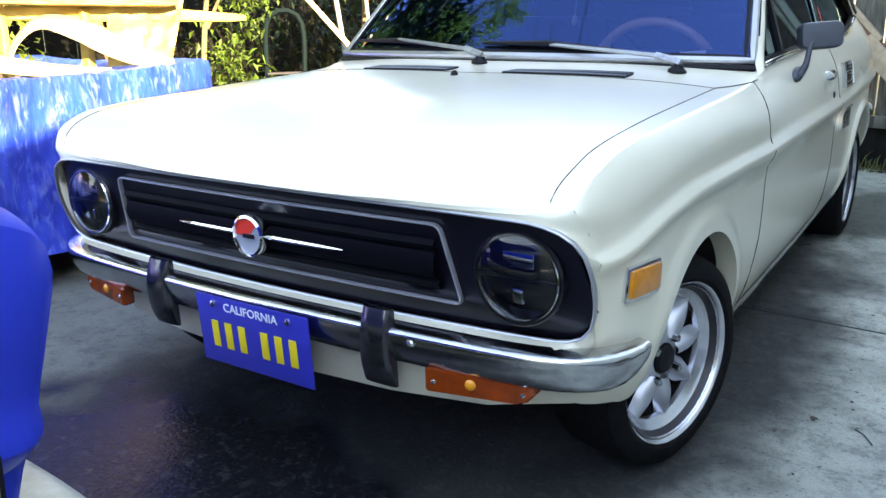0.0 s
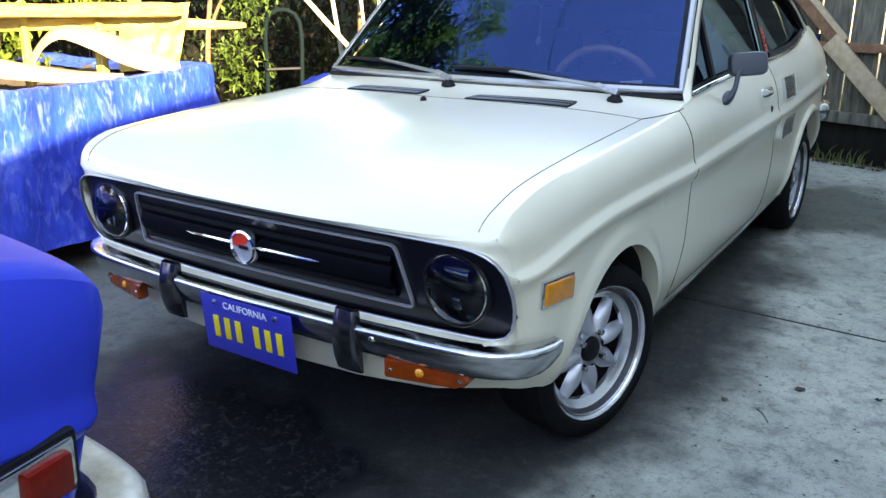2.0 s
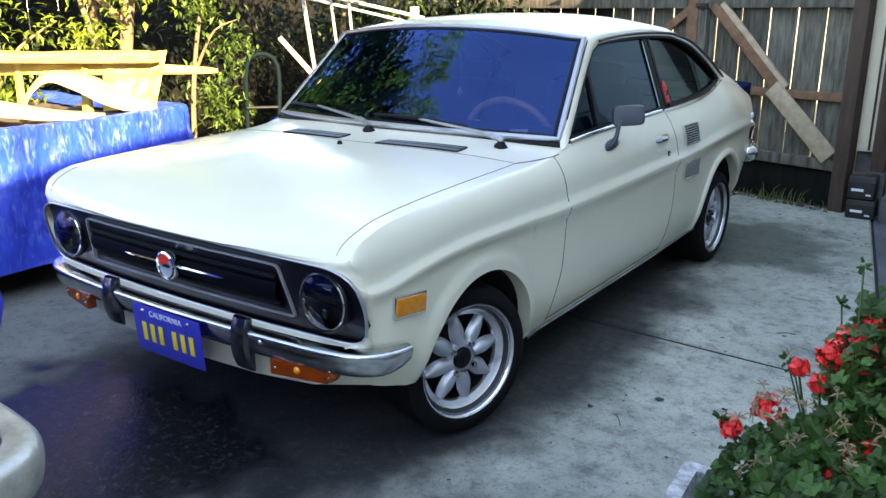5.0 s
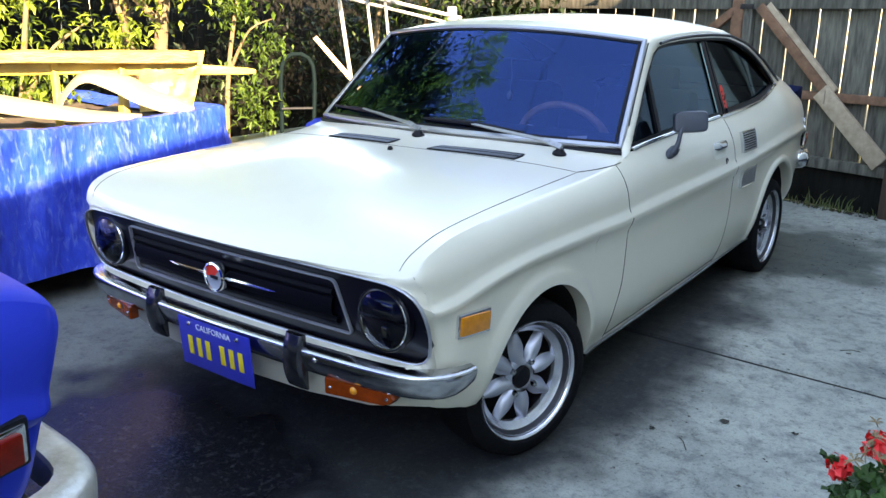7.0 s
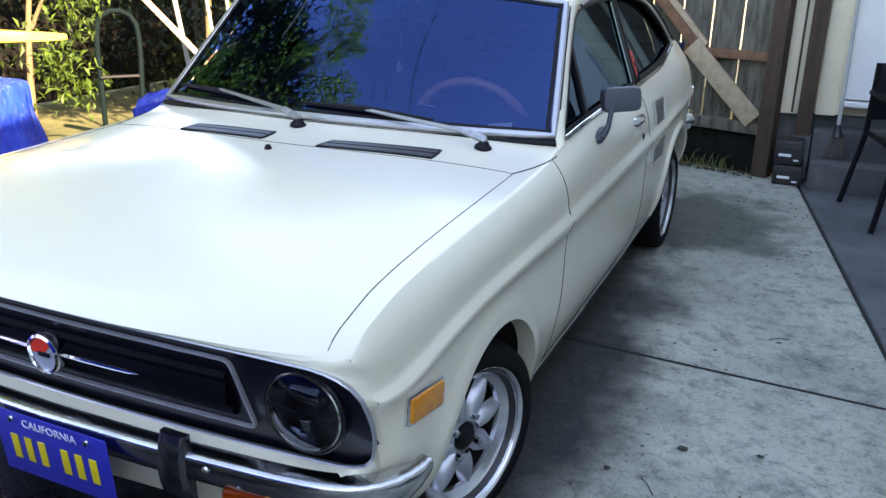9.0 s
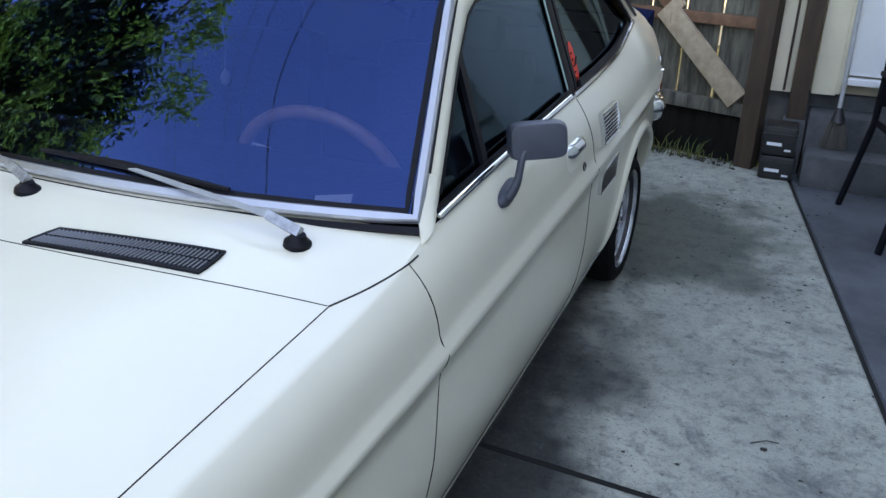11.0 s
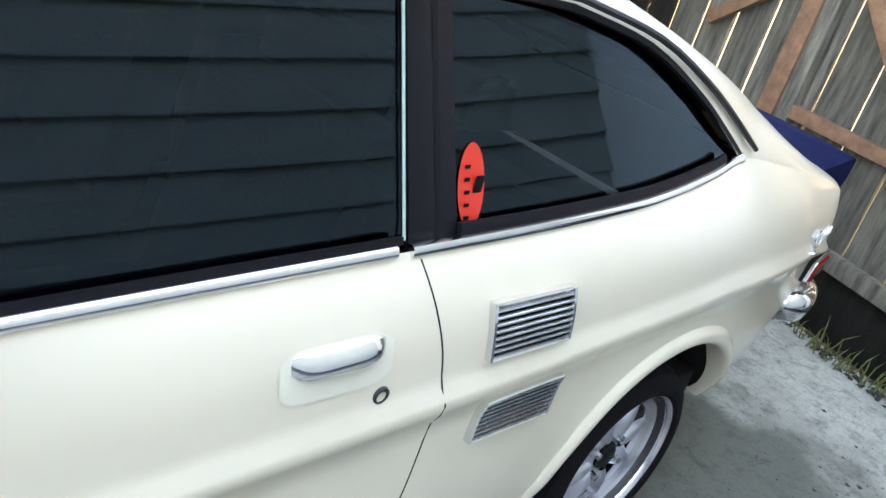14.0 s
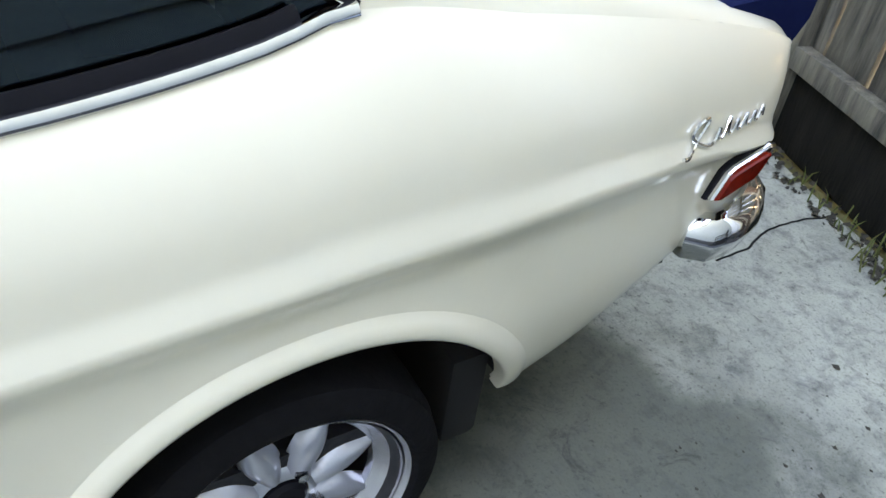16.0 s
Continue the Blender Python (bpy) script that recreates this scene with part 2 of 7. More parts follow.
class Geo:
    """Collects vertices and faces of one mesh."""

    def __init__(self):
        self.v, self.f = [], []

    def grid(self, rows, close_u=False, close_v=False):
        n0, nu, nv = len(self.v), len(rows), len(rows[0])
        for r in rows:
            self.v += [Vector(p) for p in r]
        for i in range(nu if close_u else nu - 1):
            for j in range(nv if close_v else nv - 1):
                a, b = i, (i + 1) % nu
                c, d = j, (j + 1) % nv
                self.f.append((n0 + a * nv + c, n0 + b * nv + c, n0 + b * nv + d, n0 + a * nv + d))
        return self

    def fan(self, ring):
        n0 = len(self.v)
        self.v += [Vector(p) for p in ring]
        self.f.append(tuple(range(n0, n0 + len(ring))))
        return self

    def box(self, c, s, m=None, bevel=0.0):
        bm = bmesh.new()
        bmesh.ops.create_cube(bm, size=1)
        for v in bm.verts:
            v.co = Vector((v.co.x * s[0], v.co.y * s[1], v.co.z * s[2]))
        if bevel:
            bmesh.ops.bevel(bm, geom=bm.edges[:], offset=bevel, segments=2, profile=0.6, affect="EDGES")
        m = Matrix.Translation(c) @ (m or Matrix())
        return self.add_bm(bm, m)

    def add_bm(self, bm, m=None):
        n0 = len(self.v)
        bm.verts.index_update()
        self.v += [(m @ v.co) if m else v.co.copy() for v in bm.verts]
        self.f += [tuple(n0 + v.index for v in f.verts) for f in bm.faces]
        bm.free()
        return self

    def tube(self, path, r, n=8, caps=True):
        path = [Vector(p) for p in path]
        rows, up = [], None
        for i, p in enumerate(path):
            t = (path[min(i + 1, len(path) - 1)] - path[max(i - 1, 0)]).normalized()
            if up is None:
                up = Vector((0, 0, 1)) if abs(t.z) < 0.9 else Vector((1, 0, 0))
            a = (up - t * up.dot(t)).normalized()
            up, b = a, t.cross(a)
            ri = r[i] if isinstance(r, (list, tuple)) else r
            rows.append([p + a * ri * math.cos(2 * math.pi * k / n) + b * ri * math.sin(2 * math.pi * k / n) for k in range(n)])
        self.grid(rows, close_v=True)
        if caps:
            self.fan(rows[0])
            self.fan(rows[-1])
        return self

    def sweep(self, path, section, out, closed=False, caps=True):
        """A section of (along the outward side, along the third axis) swept on a path; out gives the outward direction at each point."""
        path = [Vector(p) for p in path]
        rows, n = [], len(path)
        for i, p in enumerate(path):
            q0 = path[(i - 1) % n] if closed else path[max(i - 1, 0)]
            q1 = path[(i + 1) % n] if closed else path[min(i + 1, n - 1)]
            t = (q1 - q0).normalized()
            o = Vector(out(i, p) if callable(out) else out)
            o = (o - t * o.dot(t)).normalized()
            b = t.cross(o)
            rows.append([p + o * u + b * w for u, w in section])
        self.grid(rows, close_u=closed, close_v=True)
        if not closed and caps:
            self.fan(rows[0])
            self.fan(rows[-1])
        return self

    def lathe(self, profile, n=48, m=None):
        """profile of (axis distance along x, radius), turned round the x axis."""
        rows = [[(m or Matrix()) @ Vector((a, r * math.cos(2 * math.pi * k / n), r * math.sin(2 * math.pi * k / n))) for k in range(n)] for a, r in profile]
        return self.grid(rows, close_v=True)

    def mesh(self, name, smooth=True):
        return mesh_of(name, self.v, self.f, smooth)


def lerp(a, b, t):
    return a + (b - a) * t


def curve(pts, x):
    """Smooth value at x through (x, value) pairs."""
    xs = [p[0] for p in pts]
    if x <= xs[0]:
        return pts[0][1]
    if x >= xs[-1]:
        return pts[-1][1]
    i = max(k for k in range(len(xs)) if xs[k] <= x)
    i = min(i, len(xs) - 2)
    def slope(k):
        if k == 0:
            return (pts[1][1] - pts[0][1]) / (xs[1] - xs[0])
        if k == len(xs) - 1:
            return (pts[-1][1] - pts[-2][1]) / (xs[-1] - xs[-2])
        a = (pts[k][1] - pts[k - 1][1]) / (xs[k] - xs[k - 1])
        b = (pts[k + 1][1] - pts[k][1]) / (xs[k + 1] - xs[k])
        return 0 if a * b <= 0 else 2 * a * b / (a + b)
    h = xs[i + 1] - xs[i]
    t = (x - xs[i]) / h
    return ((2 * t**3 - 3 * t**2 + 1) * pts[i][1] + (t**3 - 2 * t**2 + t) * h * slope(i) + (-2 * t**3 + 3 * t**2) * pts[i + 1][1] + (t**3 - t**2) * h * slope(i + 1))


def resample(pts, n):
    pts = [Vector(p) for p in pts]
    d = [0.0]
    for a, b in zip(pts, pts[1:]):
        d.append(d[-1] + (b - a).length)
    out = []
    for k in range(n):
        s = d[-1] * k / (n - 1)
        i = min(max(j for j in range(len(d)) if d[j] <= s + 1e-9), len(pts) - 2)
        out.append(pts[i].lerp(pts[i + 1], (s - d[i]) / max(1e-9, d[i + 1] - d[i])))
    return out


def smooth_path(pts, n):
    """Catmull-Rom through the points, evenly resampled."""
    pts = [Vector(p) for p in pts]
    fine = []
    for i in range(len(pts) - 1):
        p0, p1, p2, p3 = pts[max(i - 1, 0)], pts[i], pts[i + 1], pts[min(i + 2, len(pts) - 1)]
        for k in range(12):
            t = k / 12
            fine.append(0.5 * ((2 * p1) + (p2 - p0) * t + (2 * p0 - 5 * p1 + 4 * p2 - p3) * t * t + (3 * p1 - p0 - 3 * p2 + p3) * t**3))
    fine.append(pts[-1])
    return resample(fine, n)


# ---- the white coupe ----
CREASE = [(-0.49, 0.584), (-0.445, 0.588), (-0.333, 0.608), (-0.21, 0.624), (-0.05, 0.633), (0.24, 0.631), (0.5, 0.624), (1.0, 0.628), (1.6, 0.637), (1.9, 0.650), (2.1, 0.662), (2.4, 0.676), (2.6, 0.678), (2.8, 0.668), (2.95, 0.648), (3.1, 0.621), (3.17, 0.608)]
HALF = [(-0.49, 0.712), (-0.48, 0.720), (-0.46, 0.728), (-0.43, 0.737), (-0.38, 0.745), (-0.30, 0.750), (-0.1, 0.753), (0.4, 0.757), (2.2, 0.757), (2.5, 0.749), (2.75, 0.722), (2.87, 0.700), (3.0, 0.677), (3.07, 0.663), (3.14, 0.642), (3.17, 0.615)]
SILL = [(-0.49, 0.302), (-0.4, 0.290), (-0.25, 0.27), (0.3, 0.205), (1.1, 0.212), (1.95, 0.232), (2.63, 0.288), (2.85, 0.336), (3.0, 0.398), (3.17, 0.440)]
BELT_Z = [(-0.49, 0.676), (-0.475, 0.705), (-0.44, 0.728), (-0.37, 0.748), (-0.15, 0.764), (0.13, 0.776), (0.48, 0.792), (0.60, 0.815), (0.64, 0.823), (1.0, 0.838), (1.5, 0.851), (1.76, 0.856), (2.0, 0.866), (2.15, 0.880), (2.27, 0.900), (2.356, 0.924), (2.6, 0.892), (2.85, 0.848), (3.0, 0.815), (3.1, 0.788), (3.15, 0.766), (3.17, 0.748)]
INSET = [(-0.49, 0.035), (-0.3, 0.055), (0.45, 0.066), (0.62, 0.07), (1.5, 0.072), (2.0, 0.08), (2.356, 0.1), (2.8, 0.08), (3.08, 0.055), (3.17, 0.03)]
ARCHES = ((0.03, 0.29, 0.285), (2.297, 0.335, 0.318))
AXLE_Z = 0.24
TOP_Z = [(-0.49, 0.662), (-0.478, 0.686), (-0.445, 0.715), (-0.36, 0.752), (-0.2, 0.783), (0.0, 0.802), (0.22, 0.813), (0.36, 0.820), (0.5, 0.836), (0.62, 0.846)]


def belt(y):
    return Vector((curve(HALF, y) - curve(INSET, y), y, curve(BELT_Z, y)))


def bottom_z(y):
    zb = curve(SILL, y)
    for c, a, b in ARCHES:
        if abs(y - c) < a:
            zb = max(zb, AXLE_Z + b * math.sqrt(1 - ((y - c) / a) ** 2))
    return zb


def side_x(y, z):
    """Half width of the body side at a place along the car and a height."""
    hw, cz, k = curve(HALF, y), curve(CREASE, y), belt(y)
    if z >= cz:
        t = (k.z - z) / max(1e-4, k.z - cz)
        x = k.x + (hw - 0.016 - k.x) * (1 - (1 - min(1, t)) ** curve([(-0.49, 3.6), (0.3, 3.6), (0.7, 2.6)], y))
        x += 0.016 * max(0.0, min(1.0, (t - 0.80) / 0.16)) ** 2
    else:
        s = (cz - z) / (cz - curve(SILL, y))
        x = hw + curve([(0, 0), (0.035, -0.004), (0.09, -0.017), (0.16, -0.020), (0.5, -0.018), (0.75, -0.026), (0.92, -0.045), (1, -0.062)], s)
    for (c, a, b), lip, wide in zip(ARCHES, (0.011, 0.005), (0.20, 0.22)):
        r = math.hypot((y - c) / a, (z - AXLE_Z) / b)
        if 0.9 < r < 1 + wide:
            f = min(1.0, (1 + wide - r) / (wide * (0.45 if c < 1 else 0.8)))
            low = max(0.0, min(1.0, (z - 0.30) / 0.10)) if y > 2.3 else 1.0
            x += lip * low * f * f * (3 - 2 * f)
    return x


def side_point(y, row):
    """row 0 belt, 10 crease, 22 bottom edge, 24 turned under."""
    k, cz = belt(y), curve(CREASE, y)
    if row <= 10:
        t = [0, 0.03, 0.08, 0.16, 0.28, 0.45, 0.62, 0.78, 0.87, 0.95, 1.0][row]
        z = lerp(k.z, cz, t)
        return Vector((side_x(y, z), y, z))
    zb = bottom_z(y)
    if row <= 22:
        t = [0, 0.04, 0.10, 0.18, 0.28, 0.40, 0.52, 0.64, 0.75, 0.85, 0.92, 0.97, 1.0][row - 10]
        z = lerp(cz, zb, t)
        return Vector((side_x(y, z), y, z))
    x = side_x(y, zb)
    return Vector((x - (0.012 if y < 2.5 else 0.006) * (row - 22) ** 2, y, zb + 0.002 * (row - 22)))


def seam_front(z):
    return curve([(0.2, 0.47), (0.28, 0.483), (0.43, 0.53), (0.585, 0.548), (0.7, 0.535), (0.80, 0.52)], z)


def seam_rear(z):
    return curve([(0.2, 1.50), (0.355, 1.552), (0.5, 1.585), (0.6, 1.592), (0.7, 1.578), (0.776, 1.556), (0.86, 1.525)], z)


def arch_cols(c, a, n=34):
    return [c + a * math.sin(math.pi * (k / n - 0.5)) for k in range(n + 1)]


COLS = sorted({round(v, 4) for v in [-0.49, -0.487, -0.48, -0.47, -0.455, -0.435, -0.41, -0.38, -0.34, -0.30, -0.275]
               + arch_cols(*ARCHES[0][:2]) + [0.33, 0.36, 0.42, 0.48, 0.535, 0.60, 0.67, 0.76, 0.88, 1.0, 1.12, 1.25, 1.38, 1.47, 1.555, 1.65, 1.75, 1.83, 1.87, 1.90, 1.925, 1.945]
               + arch_cols(*ARCHES[1][:2]) + [2.645, 2.665, 2.69, 2.72, 2.75, 2.79, 2.85, 2.91, 2.97, 3.02, 3.06, 3.09, 3.115, 3.135, 3.15, 3.16, 3.17]})


def nose_y(y, z):
    """Lets the front edge of the fender follow the leaning face of the nose."""
    if y > -0.30:
        return y
    w = (-0.30 - y) / 0.19
    return y + w * (0.22 * (0.66 - min(z, 0.66)) + 0.016 * max(0.0, min(1.0, (0.668 - z) / 0.03)))


def warped(y, z):
    """Bends the columns next to the two door seams along them."""
    for base, fn in ((0.535, seam_front), (1.555, seam_rear)):
        d = abs(y - base)
        if d < 0.16:
            y = y + (fn(z) - base) * (1 - d / 0.16)
    return y


def side_grid(c0, c1, sgn):
    cols = [y for y in COLS if c0 - 1e-6 <= y <= c1 + 1e-6]
    rows = []
    for y in cols:
        r = []
        for k in range(25):
            p = side_point(y, k)
            if 0.4 < y < 1.75:
                y2 = warped(y, p.z)
                p = side_point(y2, k)
            r.append((p.x * sgn, nose_y(p.y, p.z), p.z))
        rows.append(r)
    return rows


coupe = thing("coupe_car", "cream white vintage two-door fastback coupe parked on a concrete driveway", "car")

# top of the nose: hood and cowl
def hood_rear(x):
    return 0.275 + 0.17 * x * x


def top_point(x, y):
    edge = belt(min(max(y, -0.49), 0.62))
    f = min(1.0, abs(x) / edge.x)
    nose = 0.05 * (1 - f ** 2.5) * max(0.0, 1 - (y + 0.49) / 0.35) ** 1.5
    zc = curve(TOP_Z, y)
    ridge = 0.006 * max(0.0, 1 - abs(abs(x) - 0.12 - 0.35 * max(0.0, 0.2 - y)) / 0.12) * min(1.0, max(0.0, (0.35 - y) / 0.3))
    z = lerp(zc, edge.z, f ** 3.4) + ridge * 0.5
    return Vector((x, y - nose, z))


XS = [0, 0.1, 0.2, 0.3, 0.4, 0.5, 0.6, 0.7, 0.78, 0.85, 0.90, 0.935]


def hood_rows(y0f, y1f, n, fracs):
    out = []
    for i in range(n + 1):
        t = i / n
        r = []
        for f in fracs:
            ya, yb = y0f(f), y1f(f)
            y = lerp(ya, yb, t * t * (1.6 - 0.6 * t) if ya < -0.4 else t)
            x = f * belt(min(max(y, -0.49), 0.62)).x
            r.append(top_point(x, y))
        out.append(r)
    return out


both = [-f for f in reversed(XS)][:-1] + XS
part("hood", Geo().grid(hood_rows(lambda f: -0.49, lambda f: hood_rear(f * 0.69), 22, both)).mesh("hood"), PAINT, coupe, "smooth cream hood panel")
part("cowl", Geo().grid(hood_rows(lambda f: hood_rear(f * 0.69), lambda f: 0.545 + 0.05 * f * f, 8, both)).mesh("cowl"), PAINT, coupe)
for sgn in (1, -1):
    edge = [0.935, 0.952, 0.968, 0.98, 0.991, 1.0]
    fr = [f * sgn for f in edge]
    shell = []
    for r in side_grid(-0.49, 0.535, sgn):
        y = r[0][1]
        shell.append([top_point(f * belt(y).x, y) for f in fr[:-1]] + r)
    y = shell[-1][5][1]
    strip = [[top_point(f * belt(lerp(y, 0.60, k / 4)).x, lerp(y, 0.60, k / 4)) for f in fr] for k in range(5)]
    part("fender", Geo().grid(shell).grid(strip).mesh("fender"), PAINT, coupe)
    part("door", Geo().grid(side_grid(0.535, 1.555, sgn)).mesh("door"), PAINT, coupe)

# greenhouse sides: strip between the window outline and the roof gutter
WIN_A = [(0.688, 0.635, 0.823), (0.655, 0.76, 0.93), (0.620, 0.88, 1.03), (0.596, 0.985, 1.115)]
WIN_T = [(0.596, 0.985, 1.115), (0.586, 1.06, 1.138), (0.578, 1.3, 1.152), (0.578, 1.6, 1.154), (0.588, 1.8, 1.147)]
WIN_C = [(0.588, 1.8, 1.147), (0.602, 2.0, 1.108), (0.625, 2.17, 1.035), (0.645, 2.29, 0.965), tuple(belt(2.356))]
OUT_A = [(0.690, 0.575, 0.806), (0.668, 0.60, 0.845), (0.632, 0.73, 0.97), (0.606, 0.835, 1.075), (0.584, 0.925, 1.165)]
OUT_T = [(0.584, 0.925, 1.165), (0.572, 1.02, 1.186), (0.562, 1.3, 1.200), (0.560, 1.6, 1.203), (0.562, 1.8, 1.188)]
OUT_C = [(0.562, 1.8, 1.188), (0.566, 2.05, 1.140), (0.568, 2.25, 1.085), (0.566, 2.42, 1.030), (0.562, 2.52, 0.993)]
OUT_D = [(0.562, 2.52, 0.993), (0.560, 2.7, 0.93), (0.556, 2.85, 0.876), (0.550, 3.0, 0.834), (0.548, 3.09, 0.808), (0.548, 3.145, 0.790)]


def joined(segs, ns):
    out = []
    for s, n in zip(segs, ns):
        pts = smooth_path(s, n)
        out += pts if not out else pts[1:]
    return out


INNER = joined([WIN_A, WIN_T, WIN_C], (9, 14, 13)) + [belt(lerp(2.356, 3.17, k / 14)) for k in range(1, 15)]
OUTER = joined([OUT_A, OUT_T, OUT_C, OUT_D], (9, 14, 13, 15))
for sgn in (1, -1):
    rows = []
    for a, b in zip(INNER, OUTER):
        r = []
        for t in (0, 0.12, 0.3, 0.5, 0.7, 0.88, 1.0):
            p = a.lerp(b, t)
            bulge = 0.02 * math.sin(math.pi * t) * min(1.0, (b - a).length / 0.12)
            r.append(((p.x + bulge * 0.8) * sgn, p.y, p.z + bulge * 0.4))
        rows.append(r)
    quarter = part("quarter_panel", Geo().grid(rows).grid(side_grid(1.555, 3.17, sgn)).mesh("quarter_panel"), PAINT, coupe)
    c, a, b = ARCHES[1]
    lip = []
    for k in range(57):
        an = lerp(0.0, math.pi - 0.16, k / 56)
        ly, lz = c - a * math.cos(an), AXLE_Z + b * math.sin(an)
        n = Vector((0, -math.cos(an) / a, math.sin(an) / b)).normalized()
        g = 0.45 + 0.55 * min(1.0, (56 - k) / 10, (k + 4) / 10)
        x = side_x(ly, lz)
        lip.append([(sgn * (x + h * g), ly + n.y * o, lz + n.z * o) for o, h in ((0.040, -0.004), (0.034, 0.000), (0.029, 0.0050), (0.023, 0.0090), (0.015, 0.0112), (0.008, 0.0108), (0.002, 0.0080), (-0.001, 0.0030), (-0.002, -0.006), (-0.001, -0.045))])
    part("arch_lip", Geo().grid(lip).mesh("arch_lip"), PAINT, quarter, "rolled lip of the rear wheel arch")

roof_rows = []
start = 8
for i in range(start, len(OUTER)):
    o = OUTER[i]
    crown = curve([(0.9, 0.035), (1.1, 0.046), (1.5, 0.05), (2.0, 0.05), (2.6, 0.045), (3.0, 0.03), (3.19, 0.02)], o.y)
    fwd = 0.055 * max(0.0, 1 - (o.y - 0.925) / 0.25)
    r = []
    for k in range(-12, 13):
        f = k / 12
        f = math.copysign(abs(f) ** 0.9, f)
        r.append((o.x * f, o.y - fwd * (1 - f * f), o.z + crown * (1 - abs(f) ** 2.6)))
    roof_rows.append(r)
part("roof", Geo().grid(roof_rows).mesh("roof"), PAINT, coupe, "cream fastback roof")
tail = Geo()
tail_l = [side_point(3.17, k) for k in range(23)]
tail_rows = []
for p in tail_l:
    tail_rows.append([(p.x * f, 3.17 + 0.012 * (1 - f * f), p.z) for f in (-1, -0.75, -0.5, 0, 0.5, 0.75, 1)])
tail.grid(tail_rows)
tail.grid([[roof_rows[-1][k] for k in range(25)], [(0.585 * (k - 12) / 12, 3.17, 0.748) for k in range(25)]])
part("tail_panel", tail.mesh("tail_panel"), PAINT, coupe)


# front opening
def face_y(x, z):
    return -0.525 + 0.022 * (abs(x) / 0.68) ** 2 + 0.22 * (0.66 - z)


def outline(half, n):
    pts = smooth_path([(x, 0, z) for x, z in half], n)
    return [Vector((p.x, face_y(p.x, p.z), p.z)) for p in pts]


PANEL = [(0, 0.655), (0.3, 0.654), (0.52, 0.652), (0.60, 0.646), (0.648, 0.618), (0.668, 0.565), (0.670, 0.52), (0.658, 0.47), (0.625, 0.444), (0.56, 0.437), (0.3, 0.432), (0, 0.430)]
PANEL = [(x + 0.040 * min(1.0, max(0.0, (x - 0.40) / 0.24)), z) for x, z in PANEL]
PANEL_OUT = outline(PANEL, 60)
loop = PANEL_OUT + [Vector((-p.x, p.y, p.z)) for p in reversed(PANEL_OUT)][1:-1]
nose_edge = [top_point(f * belt(-0.49).x, -0.49) for f in [k / 20 for k in range(19)] + [0.92, 0.945, 0.97, 0.985]]
nose_edge += [Vector((p.x, nose_y(-0.49, p.z), p.z)) for p in [side_point(-0.49, k) for k in range(0, 23)]] + [Vector((0.5, -0.455, 0.285)), Vector((0.3, -0.475, 0.272)), Vector((0, -0.485, 0.265))]
nose_edge = resample(nose_edge, 180)
for sgn in (1, -1):
    rows = []
    for a, b in zip(resample(PANEL_OUT, 180), nose_edge):
        apron = max(0.0, min(1.0, (0.46 - a.z) / 0.02)) * max(0.0, min(1.0, (0.69 - a.x) / 0.04))
        m = (a.lerp(b, 0.5) + Vector((0, -0.004, 0))).lerp(a + Vector((0, -0.050, -0.010)), apron)
        rows.append([(p.x * sgn, p.y, p.z) for p in (a, a.lerp(m, 0.6), m, m.lerp(b, 0.6), b)])
    part("front_valance", Geo().grid(rows).mesh("front_valance"), PAINT, coupe)
part("nose_trim", Geo().sweep(loop, [(0.004, -0.0018), (0.0055, 0.0), (0.004, 0.0025), (0.0, 0.003), (-0.004, 0.002), (-0.004, -0.002)], (0, -1, 0), closed=True).mesh("nose_trim"), TRIM_ALLOY, coupe, "thin chrome strip round the grille opening")

HL_X, HL_Z = 0.577, 0.548
# black panel with grille recess: rings from the opening inwards
def frame_loop(scale=1.0, dy=0.0, grow=0.0):
    c = [(-0.435 - grow, 0.626 + grow), (0.435 + grow, 0.626 + grow), (0.462 + grow, 0.472 - grow), (-0.462 - grow, 0.472 - grow)]
    out = []
    for i in range(4):
        p, q, n = Vector(c[i]), Vector(c[(i + 1) % 4]), Vector(c[(i - 1) % 4])
        for k in range(5):
            a, b = p + (n - p).normalized() * 0.018, p + (q - p).normalized() * 0.018
            t = k / 4
            out.append((1 - t) ** 2 * a + 2 * t * (1 - t) * p + t * t * b)
        for k in range(1, 8):
            out.append((p + (q - p).normalized() * 0.018).lerp(q + (p - q).normalized() * 0.018, k / 8))
    return [Vector((p.x, face_y(p.x, p.y) + dy, p.y)) for p in out]


panel = Geo()
pr = []
for i in range(41):
    x = lerp(-0.709, 0.709, i / 40)
    hi = curve([(p.x, p.z) for p in PANEL_OUT[:32]], abs(x))
    lo = curve([(p.x, p.z) for p in reversed(PANEL_OUT[32:])], abs(x))
    if abs(x) > 0.695:
        hi, lo = min(hi, 0.585), max(lo, 0.505)
    pr.append([(x, face_y(x, lerp(lo, hi, k / 10)) + 0.014, lerp(lo, hi, k / 10)) for k in range(11)])
panel.grid(pr)
grille = part("grille_panel", panel.mesh("grille_panel"), GRILLE_PAINT, coupe, "glossy black grille panel")
part("grille_frame", Geo().sweep(frame_loop(dy=0.008), [(0.004, 0.0), (0.006, 0.001), (0.006, 0.0035), (0.004, 0.0045), (-0.004, 0.0045), (-0.004, 0.0)], (0, -1, 0), closed=True).mesh("grille_frame"), mat("satin_frame", (0.36, 0.37, 0.41), 0.35, 0.5, var=0.15, scale=30), grille, "satin metal grille frame")
